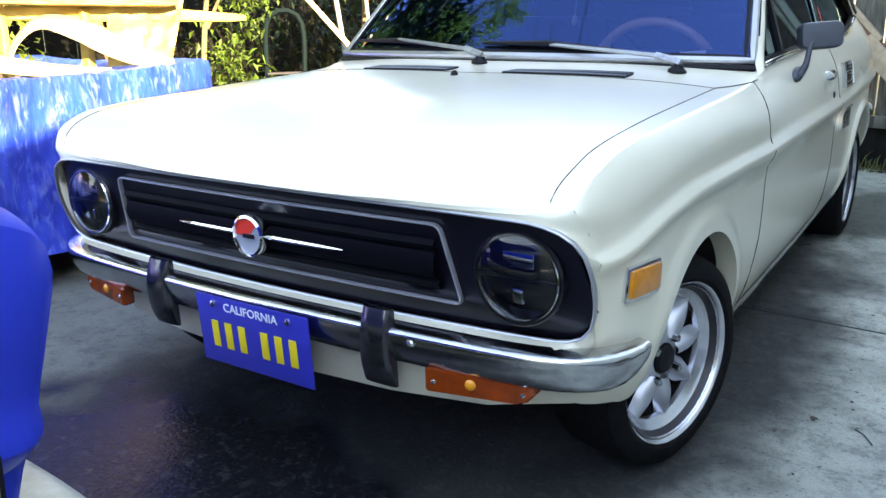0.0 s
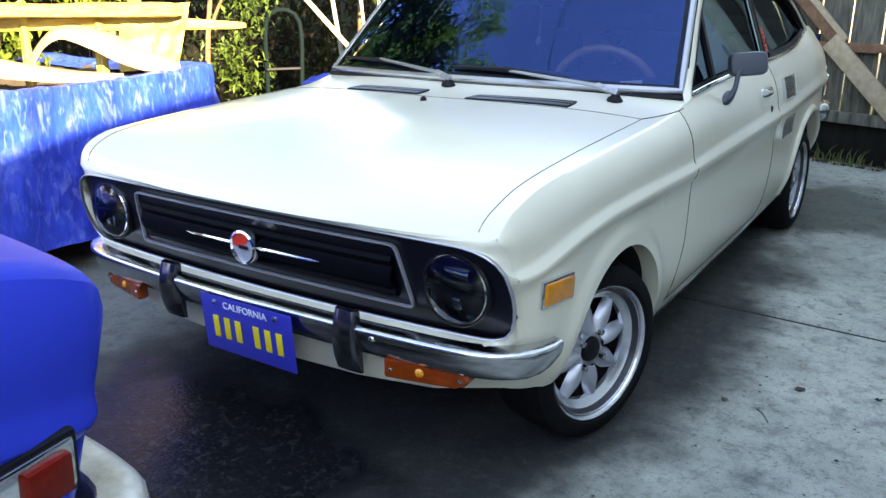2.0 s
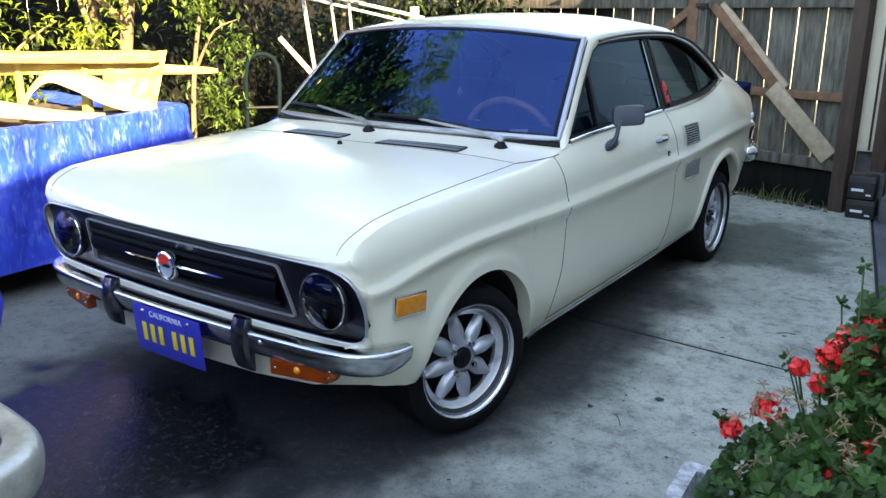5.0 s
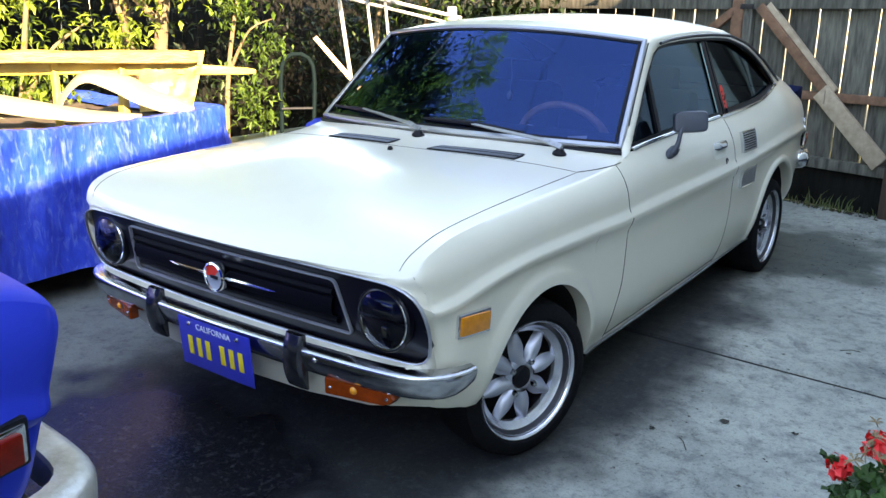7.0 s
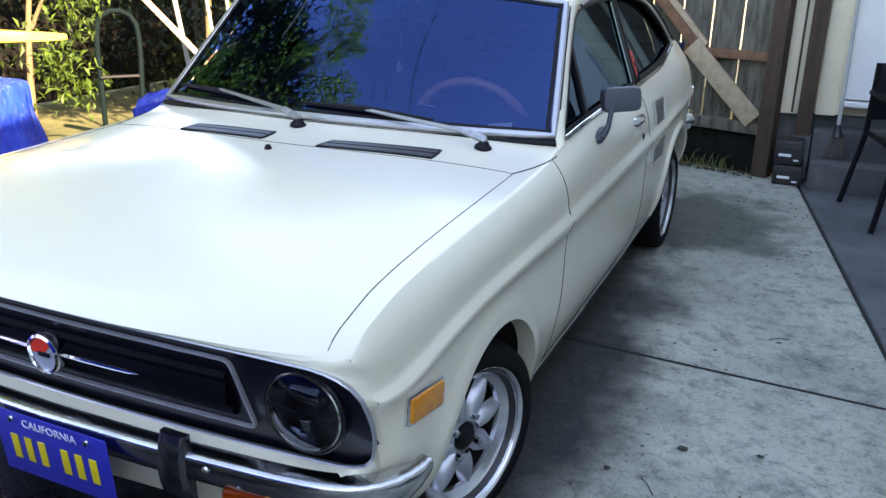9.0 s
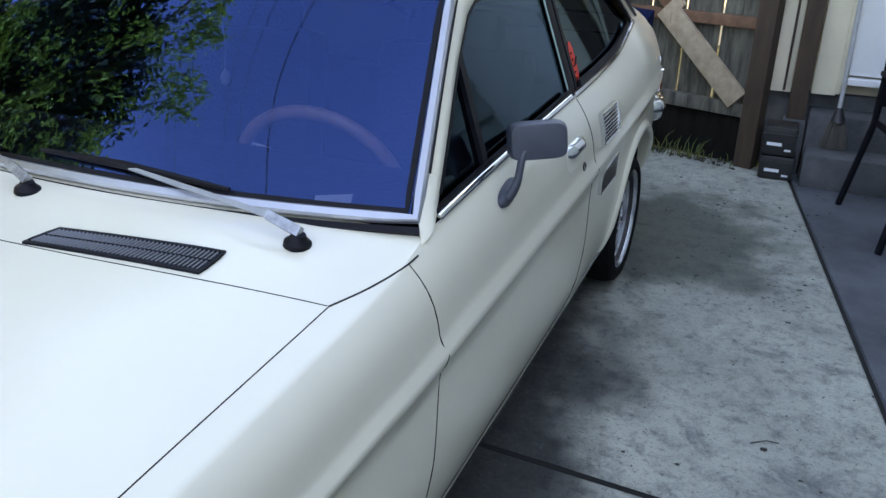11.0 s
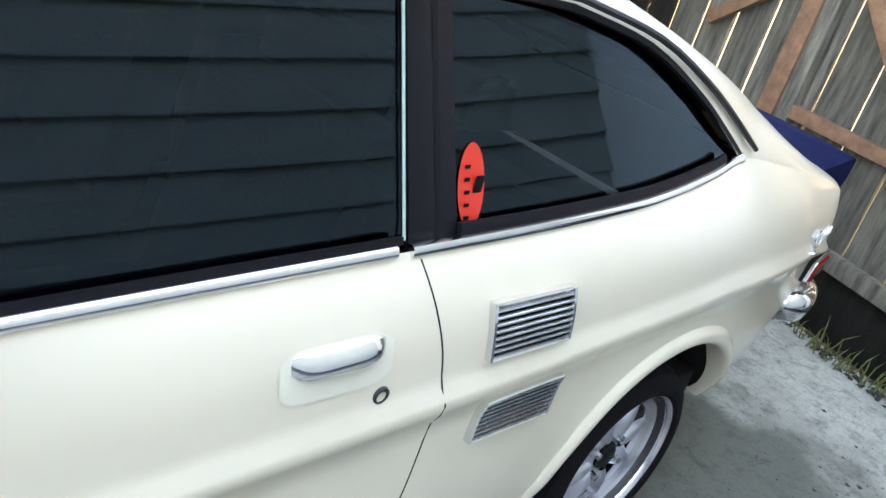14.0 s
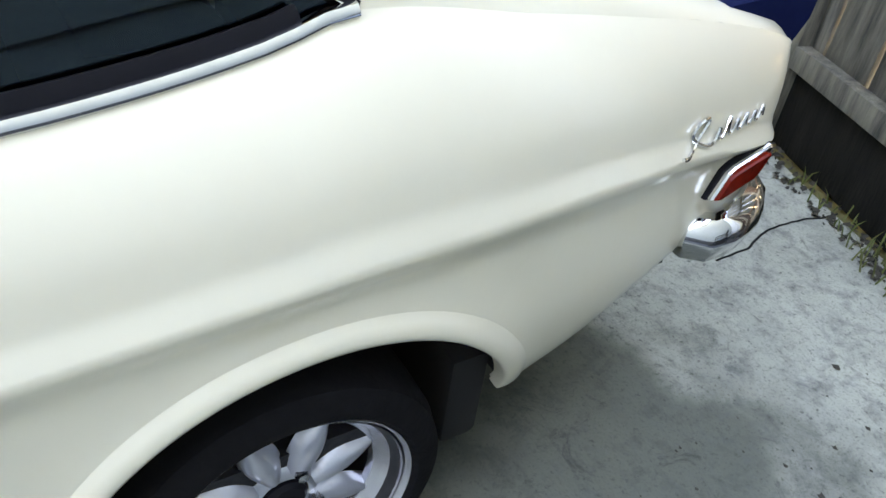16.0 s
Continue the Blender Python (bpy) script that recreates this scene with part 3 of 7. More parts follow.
for zz, hh, yy in ((0.585, 0.012, 0.004), (0.548, 0.030, -0.004), (0.508, 0.012, 0.004)):
    bar = [[(x, face_y(x, zz) + 0.004 + yy + d, zz + h) for d, h in ((0.012, hh), (-0.004, hh * 0.75), (-0.010, 0), (-0.004, -hh * 0.75), (0.012, -hh))] for x in [lerp(-0.42, 0.42, k / 20) for k in range(21)]]
    part("grille_bar", Geo().grid(bar).mesh("grille_bar"), GRILLE_BAR, grille)
for sgn in (1, -1):
    part("grille_strip", Geo().tube([(sgn * x, face_y(x, 0.551) - 0.012, 0.551) for x in (0.04, 0.1, 0.16, 0.2, 0.225)], [0.0055, 0.0055, 0.005, 0.004, 0.001], 8).mesh("grille_strip"), CHROME, grille)

# emblem: a chrome bezel with a plain two-colour disc
emb = part("emblem", Geo().lathe([(0.03, 0.036), (0.0, 0.042), (-0.012, 0.044), (-0.018, 0.042), (-0.021, 0.037), (-0.012, 0.034)], 36, pose(0.0, -0.515, 0.552, 0, 0, 90)).mesh("emblem"), CHROME, coupe, "round chrome nose badge")
# turned so that its axis points forward
BADGE_GREY = mat("badge_enamel", (0.26, 0.28, 0.34), 0.3, coat=0.4)
disc_w = Geo().fan([(0.035 * math.cos(a), -0.529, 0.552 + 0.035 * math.sin(a)) for a in [2 * math.pi * k / 32 for k in range(32)]])
part("badge_disc", disc_w.mesh("badge_disc"), BADGE_GREY, emb)
part("badge_half", Geo().fan([(0, -0.5305, 0.552)] + [(0.034 * math.cos(a), -0.5305, 0.552 + 0.034 * math.sin(a)) for a in [math.pi * k / 16 for k in range(4, 17)]]).mesh("badge_half"), STICKER_RED, emb)
part("badge_bar", Geo().box((0.002, -0.532, 0.552), (0.03, 0.003, 0.009), bevel=0.001).mesh("badge_bar"), GRILLE_PAINT, emb)

# headlamps
LAMP_GLASS = glass_mat("lamp_glass", (0.75, 0.8, 0.85), 1.5)
for sgn in (1, -1):
    hx = HL_X * sgn
    fy = face_y(HL_X, HL_Z)
    m = pose(hx, fy + 0.006, HL_Z, 0, 0, -90)
    lamp = part("headlamp", Geo().lathe([(-0.01, 0.083), (0.006, 0.084), (0.010, 0.081), (0.010, 0.077), (-0.004, 0.074)], 48, m).mesh("headlamp"), GRILLE_PAINT, coupe, "round clear headlamp in a black bezel")
    part("chrome_ring", Geo().lathe([(0.010, 0.0775), (0.0125, 0.076), (0.0125, 0.0735), (0.004, 0.0725)], 48, m).mesh("chrome_ring"), CHROME, lamp)
    bowl = [(-0.055 + 0.05 * (k / 10) ** 2, 0.073 * k / 10 + 0.004) for k in range(11)]
    part("reflector", Geo().lathe(bowl, 40, m).mesh("reflector"), mat("dark_reflector", (0.16, 0.17, 0.22), 0.12, 1.0, var=0.3, scale=40), lamp)
    part("lamp_bar", Geo().box((hx, fy - 0.004, HL_Z), (0.146, 0.008, 0.007), bevel=0.002).mesh("lamp_bar"), GRILLE_PAINT, lamp)
    for dz, ww in ((0.03, 0.06), (-0.032, 0.022)):
        part("lamp_core", Geo().box((hx, fy + 0.014, HL_Z + dz), (ww, 0.03, 0.028), bevel=0.004).mesh("lamp_core"), CHROME, lamp)
    dome = [(0.010 + 0.014 * (1 - (k / 8) ** 2), 0.0735 * k / 8 + 0.0001) for k in range(9)]
    gl = part("lens", Geo().lathe(dome, 40, m).mesh("lens"), LAMP_GLASS, lamp)

# front bumper
BUMP = [(0, -0.540), (0.25, -0.535), (0.45, -0.522), (0.58, -0.508), (0.660, -0.486), (0.712, -0.452), (0.738, -0.415), (0.750, -0.385), (0.754, -0.352)]
half = smooth_path([(x, y, 0) for x, y in BUMP], 30)
bpath = [Vector((-p.x, p.y, 0)) for p in reversed(half)][:-1] + half
bsec = [(-0.006, -0.018), (-0.006, -0.014), (-0.005, -0.006), (-0.003, 0.006), (0.0, 0.014), (0.004, 0.018), (0.010, 0.019), (0.020, 0.018), (0.034, 0.015), (0.052, 0.008), (0.064, 0.001), (0.070, -0.008), (0.071, -0.022)]
brows = []
for i, p in enumerate(bpath):
    t = (bpath[min(i + 1, len(bpath) - 1)] - bpath[max(i - 1, 0)]).normalized()
    o = Vector((t.y, -t.x, 0))
    zt = 0.462 - 0.004 * (abs(p.x) / 0.75) ** 3
    sc = 1.0 if p.y < -0.42 else lerp(0.66, 1.0, min(1, (-0.352 - p.y) / 0.068))
    brows.append([p + o * w * sc + Vector((0, 0, zt - 0.03 - (u - 0.0) * sc + 0.0)) for u, w in bsec])
front_bumper = part("front_bumper", Geo().grid(brows).mesh("front_bumper"), CHROME_OLD, coupe, "aged chrome front bumper bar")
for gx in (0.322, -0.272):
    g = Geo()
    rows = []
    for k in range(13):
        t = k / 12
        z = lerp(0.466, 0.315, t)
        out = 0.035 * math.sin(math.pi * min(1, 0.12 + t * 0.85)) ** 0.6
        w = lerp(0.030, 0.036, t)
        yb = -0.548
        rows.append([(gx + s * w, yb + 0.02 - out * d, z) for s, d in ((-1, 0.0), (-1, 0.6), (-0.8, 0.9), (-0.4, 1.0), (0, 1.03), (0.4, 1.0), (0.8, 0.9), (1, 0.6), (1, 0.0))])
    g.grid(rows).fan(rows[0]).fan(rows[-1])
    part("bumper_guard", g.mesh("bumper_guard"), mat("guard_metal", (0.13, 0.13, 0.15), 0.18, 0.9, var=0.6, scale=20), front_bumper, "dark rubber-faced bumper guard")
for bx in (0.40, 0.70):
    part("bolt", Geo().lathe([(0, 0.008), (0.004, 0.006), (0.006, 0.0005)], 12, pose(bx, -0.548 if bx < 0.5 else -0.458, 0.415, 0, 0, -90 if bx < 0.5 else -45)).mesh("bolt"), CHROME, front_bumper)

# number plate
plate = part("number_plate", Geo().box((0.030, -0.566, 0.352), (0.305, 0.004, 0.150), pose(0, 0, 0, 4, 0, 0), bevel=0.0015).mesh("number_plate"), BLUE_PLATE, coupe, "blue number plate with yellow bars")


def text_mesh(txt, size, name):
    cu = bpy.data.curves.new(name, "FONT")
    cu.body, cu.size, cu.extrude, cu.align_x, cu.align_y = txt, size, 0.0008, "CENTER", "CENTER"
    cu.resolution_u = 3
    tmp = new(name, cu)
    dg = bpy.context.evaluated_depsgraph_get()
    me = bpy.data.meshes.new_from_object(tmp.evaluated_get(dg))
    bpy.data.objects.remove(tmp)
    return me


part("state_name", text_mesh("CALIFORNIA", 0.026, "state_name"), WHITE_PRINT, plate, "", pose(0.030, -0.5722, 0.406, 94, 0, 0))
for k in range(6):
    x = -0.105 + k * 0.038 + (0.024 if k > 2 else 0)
    part("plate_bar", Geo().box((x + 0.030, -0.5685, 0.344), (0.019, 0.002, 0.058), pose(0, 0, 0, 4, 0, 0), bevel=0.0008).mesh("plate_bar"), YELLOW, plate, "plain yellow bar")
for px in (-0.09, 0.115):
    part("plate_bolt", Geo().lathe([(0, 0.007), (0.004, 0.006), (0.006, 0.0005)], 12, pose(px + 0.018, -0.573, 0.411, 0, 0, -90)).mesh("plate_bolt"), CHROME, plate)

# turn signals under the bumper and side markers
for sgn in (1, -1):
    rows = []
    for d, g in ((0.012, 0.0), (-0.012, 0.0), (-0.018, 0.004)):
        ring = []
        for x, z in ((0.420, 0.330), (0.424, 0.326), (0.590, 0.327), (0.604, 0.333), (0.618, 0.349), (0.612, 0.360), (0.600, 0.367), (0.424, 0.371), (0.420, 0.367)):
            x, z = lerp(x, 0.52, g * 12), lerp(z, 0.349, g * 25)
            ring.append((sgn * x, face_y(x, 0.349) - 0.056 + d + 0.16 * (x - 0.52), z))
        rows.append(ring)
    s = part("turn_signal", Geo().grid(rows, close_v=True).fan(rows[0]).fan(rows[-1]).mesh("turn_signal", False), ORANGE, coupe, "orange turn signal lens under the bumper")
    part("bulb", Geo().lathe([(-0.006, 0.012), (0.0, 0.011), (0.004, 0.007), (0.005, 0.0005)], 16, pose(sgn * 0.505, face_y(0.505, 0.349) - 0.076, 0.351, 0, 0, -90)).mesh("bulb"), BULB, s)
    for sx in (0.438, 0.598):
        part("screw", Geo().lathe([(0, 0.005), (0.003, 0.004), (0.004, 0.0005)], 10, pose(sgn * sx, face_y(sx, 0.349) - 0.073 + 0.16 * (sx - 0.52), 0.347, 0, 0, -90)).mesh("screw"), CHROME, s)
    mz, my = 0.527, -0.325
    mx = side_x(my, mz)
    mrot = pose(0, 0, 0, -4, 0, sgn * -7)
    base = part("side_marker", Geo().box((sgn * (mx + 0.003), my, mz), (0.012, 0.120, 0.062), mrot, bevel=0.004).mesh("side_marker"), CHROME, coupe, "amber side marker lamp with chrome edge")
    part("amber_lens", Geo().box((sgn * (mx + 0.008), my, mz), (0.014, 0.108, 0.050), mrot, bevel=0.006).mesh("amber_lens"), AMBER, base)


# ---- wheels ----
def wheel(loc, side, steer, turn, wide=0.0):
    w = part("wheel", Geo().lathe([(-0.05, 0.168), (0.02, 0.170), (0.034, 0.176), (0.038, 0.181), (0.034, 0.183), (0.028, 0.180)], 64).mesh("wheel"), ALLOY_LIP, coupe, "polished eight-spoke alloy wheel", pose(*loc, 0, 0, (0 if side > 0 else 180) + steer) @ pose(0, 0, 0, turn, 0, 0))
    t0 = [(-0.13 - wide, 0.176), (-0.142 - wide, 0.20), (-0.135 - wide, 0.228), (-0.11 - wide, 0.239), (-0.05, 0.2405), (0.0, 0.239), (0.03, 0.230), (0.045, 0.205), (0.044, 0.190), (0.036, 0.182), (0.02, 0.178)]
    part("tyre", Geo().lathe(t0, 72).mesh("tyre"), RUBBER, w, "black low-profile tyre")
    part("barrel", Geo().lathe([(0.03, 0.172), (0.012, 0.160), (-0.03, 0.155), (-0.10, 0.160), (-0.11, 0.10), (-0.115, 0.001)], 48).mesh("barrel"), STEEL_DARK, w)
    part("rim_step", Geo().lathe([(0.030, 0.1705), (0.016, 0.166), (0.004, 0.150), (-0.004, 0.140), (-0.016, 0.138)], 64).mesh("rim_step"), ALLOY_LIP, w)
    for k in range(8):
        a = 2 * math.pi * k / 8
        rows = []
        for i in range(9):
            t = i / 8
            r = lerp(0.046, 0.142, t)
            hw = 0.0115 + 0.0165 * math.sin(math.pi * min(1.0, 0.15 + t * 0.8)) ** 1.2
            hgt = lerp(0.004, -0.004, t) + 0.006 * math.sin(math.pi * t)
            row = []
            for j in range(9):
                s = lerp(-1, 1, j / 8)
                row.append(Vector((hgt - 0.024 * abs(s) ** 2.2 + 0.004, s * hw, r)))
            rows.append([Matrix.Rotation(a, 4, "X") @ p for p in row])
        part("spoke", Geo().grid(rows).mesh("spoke"), ALLOY, w)
    part("hub", Geo().lathe([(-0.03, 0.058), (-0.008, 0.056), (-0.002, 0.050), (0.0, 0.036), (-0.012, 0.034)], 40).mesh("hub"), ALLOY, w)
    part("centre_cap", Geo().lathe([(-0.014, 0.034), (0.004, 0.033), (0.010, 0.027), (0.012, 0.001)], 32).mesh("centre_cap"), BLACK, w, "black centre cap")
    for k in range(4):
        a = 2 * math.pi * (k + 0.5) / 4
        mm = pose(0, 0.052 * math.sin(a), 0.052 * math.cos(a))
        part("lug_nut", Geo().lathe([(-0.012, 0.013), (-0.004, 0.0125), (0.004, 0.010), (0.016, 0.0085), (0.018, 0.001)], 6, mm).mesh("lug_nut"), CHROME_OLD, w)
    return w


wheel((0.672, 0.015, AXLE_Z), 1, -16, 10)
wheel((-0.672, 0.015, AXLE_Z), -1, -16, 25)
wheel((0.688, 2.272, AXLE_Z), 1, 0, 20, 0.05)
wheel((-0.688, 2.272, AXLE_Z), -1, 0, 5, 0.05)
under = Geo()
for c, a, b in ARCHES:
    for sgn in (1, -1):
        rows = []
        for k in range(15):
            an = lerp(0.10, math.pi - 0.15, k / 14)
            ly, lz = c - (a + 0.015) * math.cos(an), AXLE_Z + (b + 0.012) * math.sin(an)
            rows.append([(sgn * x, ly, lz) for x in (min(0.732, side_x(ly, lz) - 0.02), 0.60, 0.42)])
        under.grid(rows).fan([r[2] for r in rows])
# Floor plates, with unseen boxes added to block light and darken the gaps.
under.box((0, 1.17, 0.25), (1.30, 1.55, 0.06), bevel=0.01).box((0, 1.32, 0.31), (1.06, 3.44, 0.04)).box((0, 2.82, 0.40), (1.24, 0.36, 0.04)).box((0, -0.33, 0.38), (1.2, 0.2, 0.05)).box((0, 2.85, 0.42), (1.1, 0.5, 0.05))
under.box((0, 0.14, 0.25), (0.86, 0.58, 0.18), bevel=0.03).box((0, 2.55, 0.30), (0.86, 0.95, 0.18), bevel=0.03).box((0.12, 1.3, 0.20), (0.10, 1.9, 0.07), bevel=0.02)
for sgn in (1, -1):
    under.box((sgn * 0.545, 2.585, 0.262), (0.23, 0.07, 0.19), bevel=0.015)
part("underbody", under.mesh("underbody"), GAP, coupe)

# ---- coupe: glass, trim and fittings ----
def screen_point(u, v):
    """The windshield: u from -1 to 1 across, v from 0 at the base to 1 at the top."""
    a = abs(u)
    base = Vector((0.668 * u, 0.495 + 0.104 * a ** 2.2, 0.848 - 0.008 * a ** 2))
    top = Vector((0.583 * u, 0.872 + 0.058 * a ** 2.2, 1.203 - 0.038 * a ** 2))
    p = base.lerp(top, v)
    bow = 0.018 * math.sin(math.pi * v) * (1 - a ** 3)
    return p + Vector((0, -bow * 0.75, bow * 0.65))


US = [lerp(-1, 1, k / 28) for k in range(29)]
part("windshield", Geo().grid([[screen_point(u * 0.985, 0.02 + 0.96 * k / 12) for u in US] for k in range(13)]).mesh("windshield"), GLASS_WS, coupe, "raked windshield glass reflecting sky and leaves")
rim = [screen_point(u, 0.0) for u in US] + [screen_point(1, k / 10) for k in range(1, 10)] + [screen_point(u, 1.0) for u in reversed(US)] + [screen_point(-1, k / 10) for k in range(9, 0, -1)]
NS = Vector((0, -0.72, 0.69))
part("windshield_trim", Geo().sweep(rim, [(0.003, -0.010), (0.008, -0.006), (0.008, 0.006), (0.003, 0.010), (-0.004, 0.010), (-0.004, -0.010)], NS, closed=True).mesh("windshield_trim"), TRIM_ALLOY, coupe, "chrome windshield trim")
inner_rim = [screen_point(u * 0.975, 0.028) for u in US] + [screen_point(0.975, k / 10) for k in range(1, 10)] + [screen_point(u * 0.975, 0.972) for u in reversed(US)] + [screen_point(-0.975, k / 10) for k in range(9, 0, -1)]
part("windshield_seal", Geo().sweep(inner_rim, [(0.003, -0.005), (0.003, 0.005), (-0.005, 0.005), (-0.005, -0.005)], NS, closed=True).mesh("windshield_seal"), BLACK, coupe)
outer_rim = [screen_point(u * 1.012, -0.045) for u in US]
part("cowl_seal", Geo().sweep(outer_rim, [(0.002, -0.006), (0.002, 0.006), (-0.012, 0.006), (-0.012, -0.006)], NS).mesh("cowl_seal"), BLACK, coupe)


def win_x(y, z):
    """Half width of the glass plane beside the cabin."""
    b = belt(y)
    return lerp(b.x - 0.008, 0.572, min(1.0, max(0.0, (z - b.z) / (1.150 - b.z))))


TOPZ = [(p.y, p.z) for p in INNER[:36]]


def win_top(y):
    return curve(TOPZ, y)


def pane(y0, y1, sgn, n=18, drop=0.006):
    rows = []
    for k in range(n + 1):
        y = lerp(y0, y1, k / n)
        zb, zt = belt(y).z - 0.004, max(belt(y).z, win_top(y) - drop)
        rows.append([(sgn * (win_x(y, lerp(zb, zt, j / 8)) - 0.006), y, lerp(zb, zt, j / 8)) for j in range(9)])
    return rows


def on_belt(y, out=0.0, up=0.0):
    b = belt(y)
    return Vector((b.x + out, y, b.z + up))


for sgn in (1, -1):
    mir = Matrix.Diagonal((sgn, 1, 1, 1))
    def flip(pts):
        return [mir @ Vector(p) for p in pts]
    part("door_window", Geo().grid(pane(0.66, 1.535, sgn)).mesh("door_window"), GLASS_SIDE, coupe, "dark door glass")
    part("quarter_window", Geo().grid(pane(1.575, 2.34, sgn)).mesh("quarter_window"), GLASS_SIDE, coupe, "dark rear quarter glass")
    # belt mouldings
    sec = [(-0.004, -0.009), (0.003, -0.0085), (0.007, -0.006), (0.0085, -0.002), (0.0085, 0.002), (0.007, 0.006), (0.003, 0.0085), (-0.004, 0.009)]
    outv = (sgn, 0, 0.35)
    part("belt_moulding", Geo().sweep(flip([on_belt(y, 0.0, 0.004) for y in [lerp(0.645, 1.49, k / 20) for k in range(21)]]), sec, outv).mesh("belt_moulding"), CHROME, coupe, "chrome belt moulding")
    part("belt_seal", Geo().sweep(flip([on_belt(y, -0.004, 0.016) for y in [lerp(0.645, 1.50, k / 20) for k in range(21)]]), [(-0.005, -0.005), (0.004, -0.005), (0.004, 0.005), (-0.005, 0.005)], outv).mesh("belt_seal"), BLACK, coupe)
    part("quarter_moulding", Geo().sweep(flip([on_belt(y, 0.0, 0.001) for y in [lerp(1.515, 2.36, k / 26) for k in range(27)]]), [(-0.004, -0.009), (0.003, -0.0085), (0.0075, -0.006), (0.0090, -0.002), (0.0090, 0.002), (0.0075, 0.006), (0.003, 0.0085), (-0.004, 0.009)], outv).mesh("quarter_moulding"), CHROME, coupe, "chrome moulding under the quarter window")
    part("quarter_seal", Geo().sweep(flip([on_belt(y, -0.005, 0.017) for y in [lerp(1.60, 2.30, k / 26) for k in range(27)]]), [(-0.005, -0.009), (0.003, -0.009), (0.004, 0.0), (0.003, 0.009), (-0.005, 0.009)], outv).mesh("quarter_seal"), BLACK, coupe)
    # window frame: dark channel along the pillar and roof, and a metal drip rail outside
    frame_pts = [p.lerp(q, 0.04) for p, q in zip(INNER[1:34], OUTER[1:34])]
    part("window_frame", Geo().sweep(flip(frame_pts), [(-0.006, -0.005), (0.003, -0.005), (0.004, 0.0), (0.003, 0.005), (-0.006, 0.005)], lambda i, p: (sgn, 0, 0.35)).mesh("window_frame"), BLACK, coupe)
    rail_pts = [p.lerp(q, 0.22) + Vector((0.017, 0, 0.009)) for p, q in zip(INNER[9:33], OUTER[9:33])]
    rail_pts += [rail_pts[-1] + (rail_pts[-1] - rail_pts[-3]).normalized() * d for d in (0.02, 0.045, 0.07)]
    part("drip_rail", Geo().tube(flip(rail_pts), [0.0062] * (len(rail_pts) - 3) + [0.006, 0.0055, 0.005], 8).mesh("drip_rail"), STEEL_DARK, coupe, "metal drip rail")
    part("pillar_gap", Geo().tube(flip([p.lerp(q, 0.78) + Vector((0.009, -0.004, 0.004)) for p, q in zip(INNER[2:9], OUTER[2:9])]), 0.0022, 6).mesh("pillar_gap"), GAP, coupe)
    lining = []
    for p, q in zip(INNER[1:31], OUTER[1:31]):
        lining.append([mir @ (p.lerp(q, t) + Vector((-0.030 - 0.01 * t, 0.012, -0.012))) for t in (-0.05, 0.4, 0.75)])
    part("pillar_lining", Geo().grid(lining).mesh("pillar_lining"), INTERIOR, coupe)
    # pillars
    bp = []
    for k in range(9):
        z = lerp(0.838, 1.150, k / 8)
        yc = lerp(1.562, 1.540, k / 8)
        hw = lerp(0.042, 0.036, k / 8)
        bp.append([(sgn * (win_x(yc, z) + d), yc + w * hw, z) for w, d in ((-1, -0.02), (-1, 0.002), (-0.1, 0.006), (0.1, 0.002), (0.25, 0.006), (1, 0.002), (1, -0.02))])
    part("b_pillar", Geo().grid(bp).mesh("b_pillar"), BLACK, coupe, "black door pillar")
    part("glass_edge", Geo().tube([(sgn * (win_x(1.505, z) + 0.001), 1.512 - 0.012 * (z - 0.84) / 0.3, z) for z in [lerp(0.862, 1.142, k / 6) for k in range(7)]], 0.0022, 6).mesh("glass_edge"), GLASS_EDGE, coupe, "pale green edge of the door glass")
    dv = [(sgn * (win_x(0.915, z) - 0.002), lerp(0.905, 0.925, (z - 0.83) / 0.26), z) for z in [lerp(0.83, 1.085, k / 6) for k in range(7)]]
    part("vent_divider", Geo().sweep(dv, [(-0.006, -0.012), (0.006, -0.012), (0.006, 0.012), (-0.006, 0.012)], (sgn, 0, 0.3)).mesh("vent_divider"), BLACK, coupe)
    # sill trim
    part("sill_trim", Geo().sweep([(sgn * (side_x(y, curve(SILL, y) + 0.006) + 0.004), y, curve(SILL, y) + 0.004) for y in [lerp(0.335, 1.99, k / 20) for k in range(21)]], [(-0.004, -0.005), (0.005, -0.004), (0.005, 0.004), (-0.004, 0.006)], (sgn, 0, 0)).mesh("sill_trim"), CHROME_OLD, coupe, "dull metal sill strip")


def gap_line(pts, name="panel_gap", r=0.0013):
    part(name, Geo().tube(pts, r, 6).mesh(name), GAP, coupe)


def on_side(y, z, sgn, out=0.0):
    return Vector((sgn * (side_x(y, z) + out), y, z))


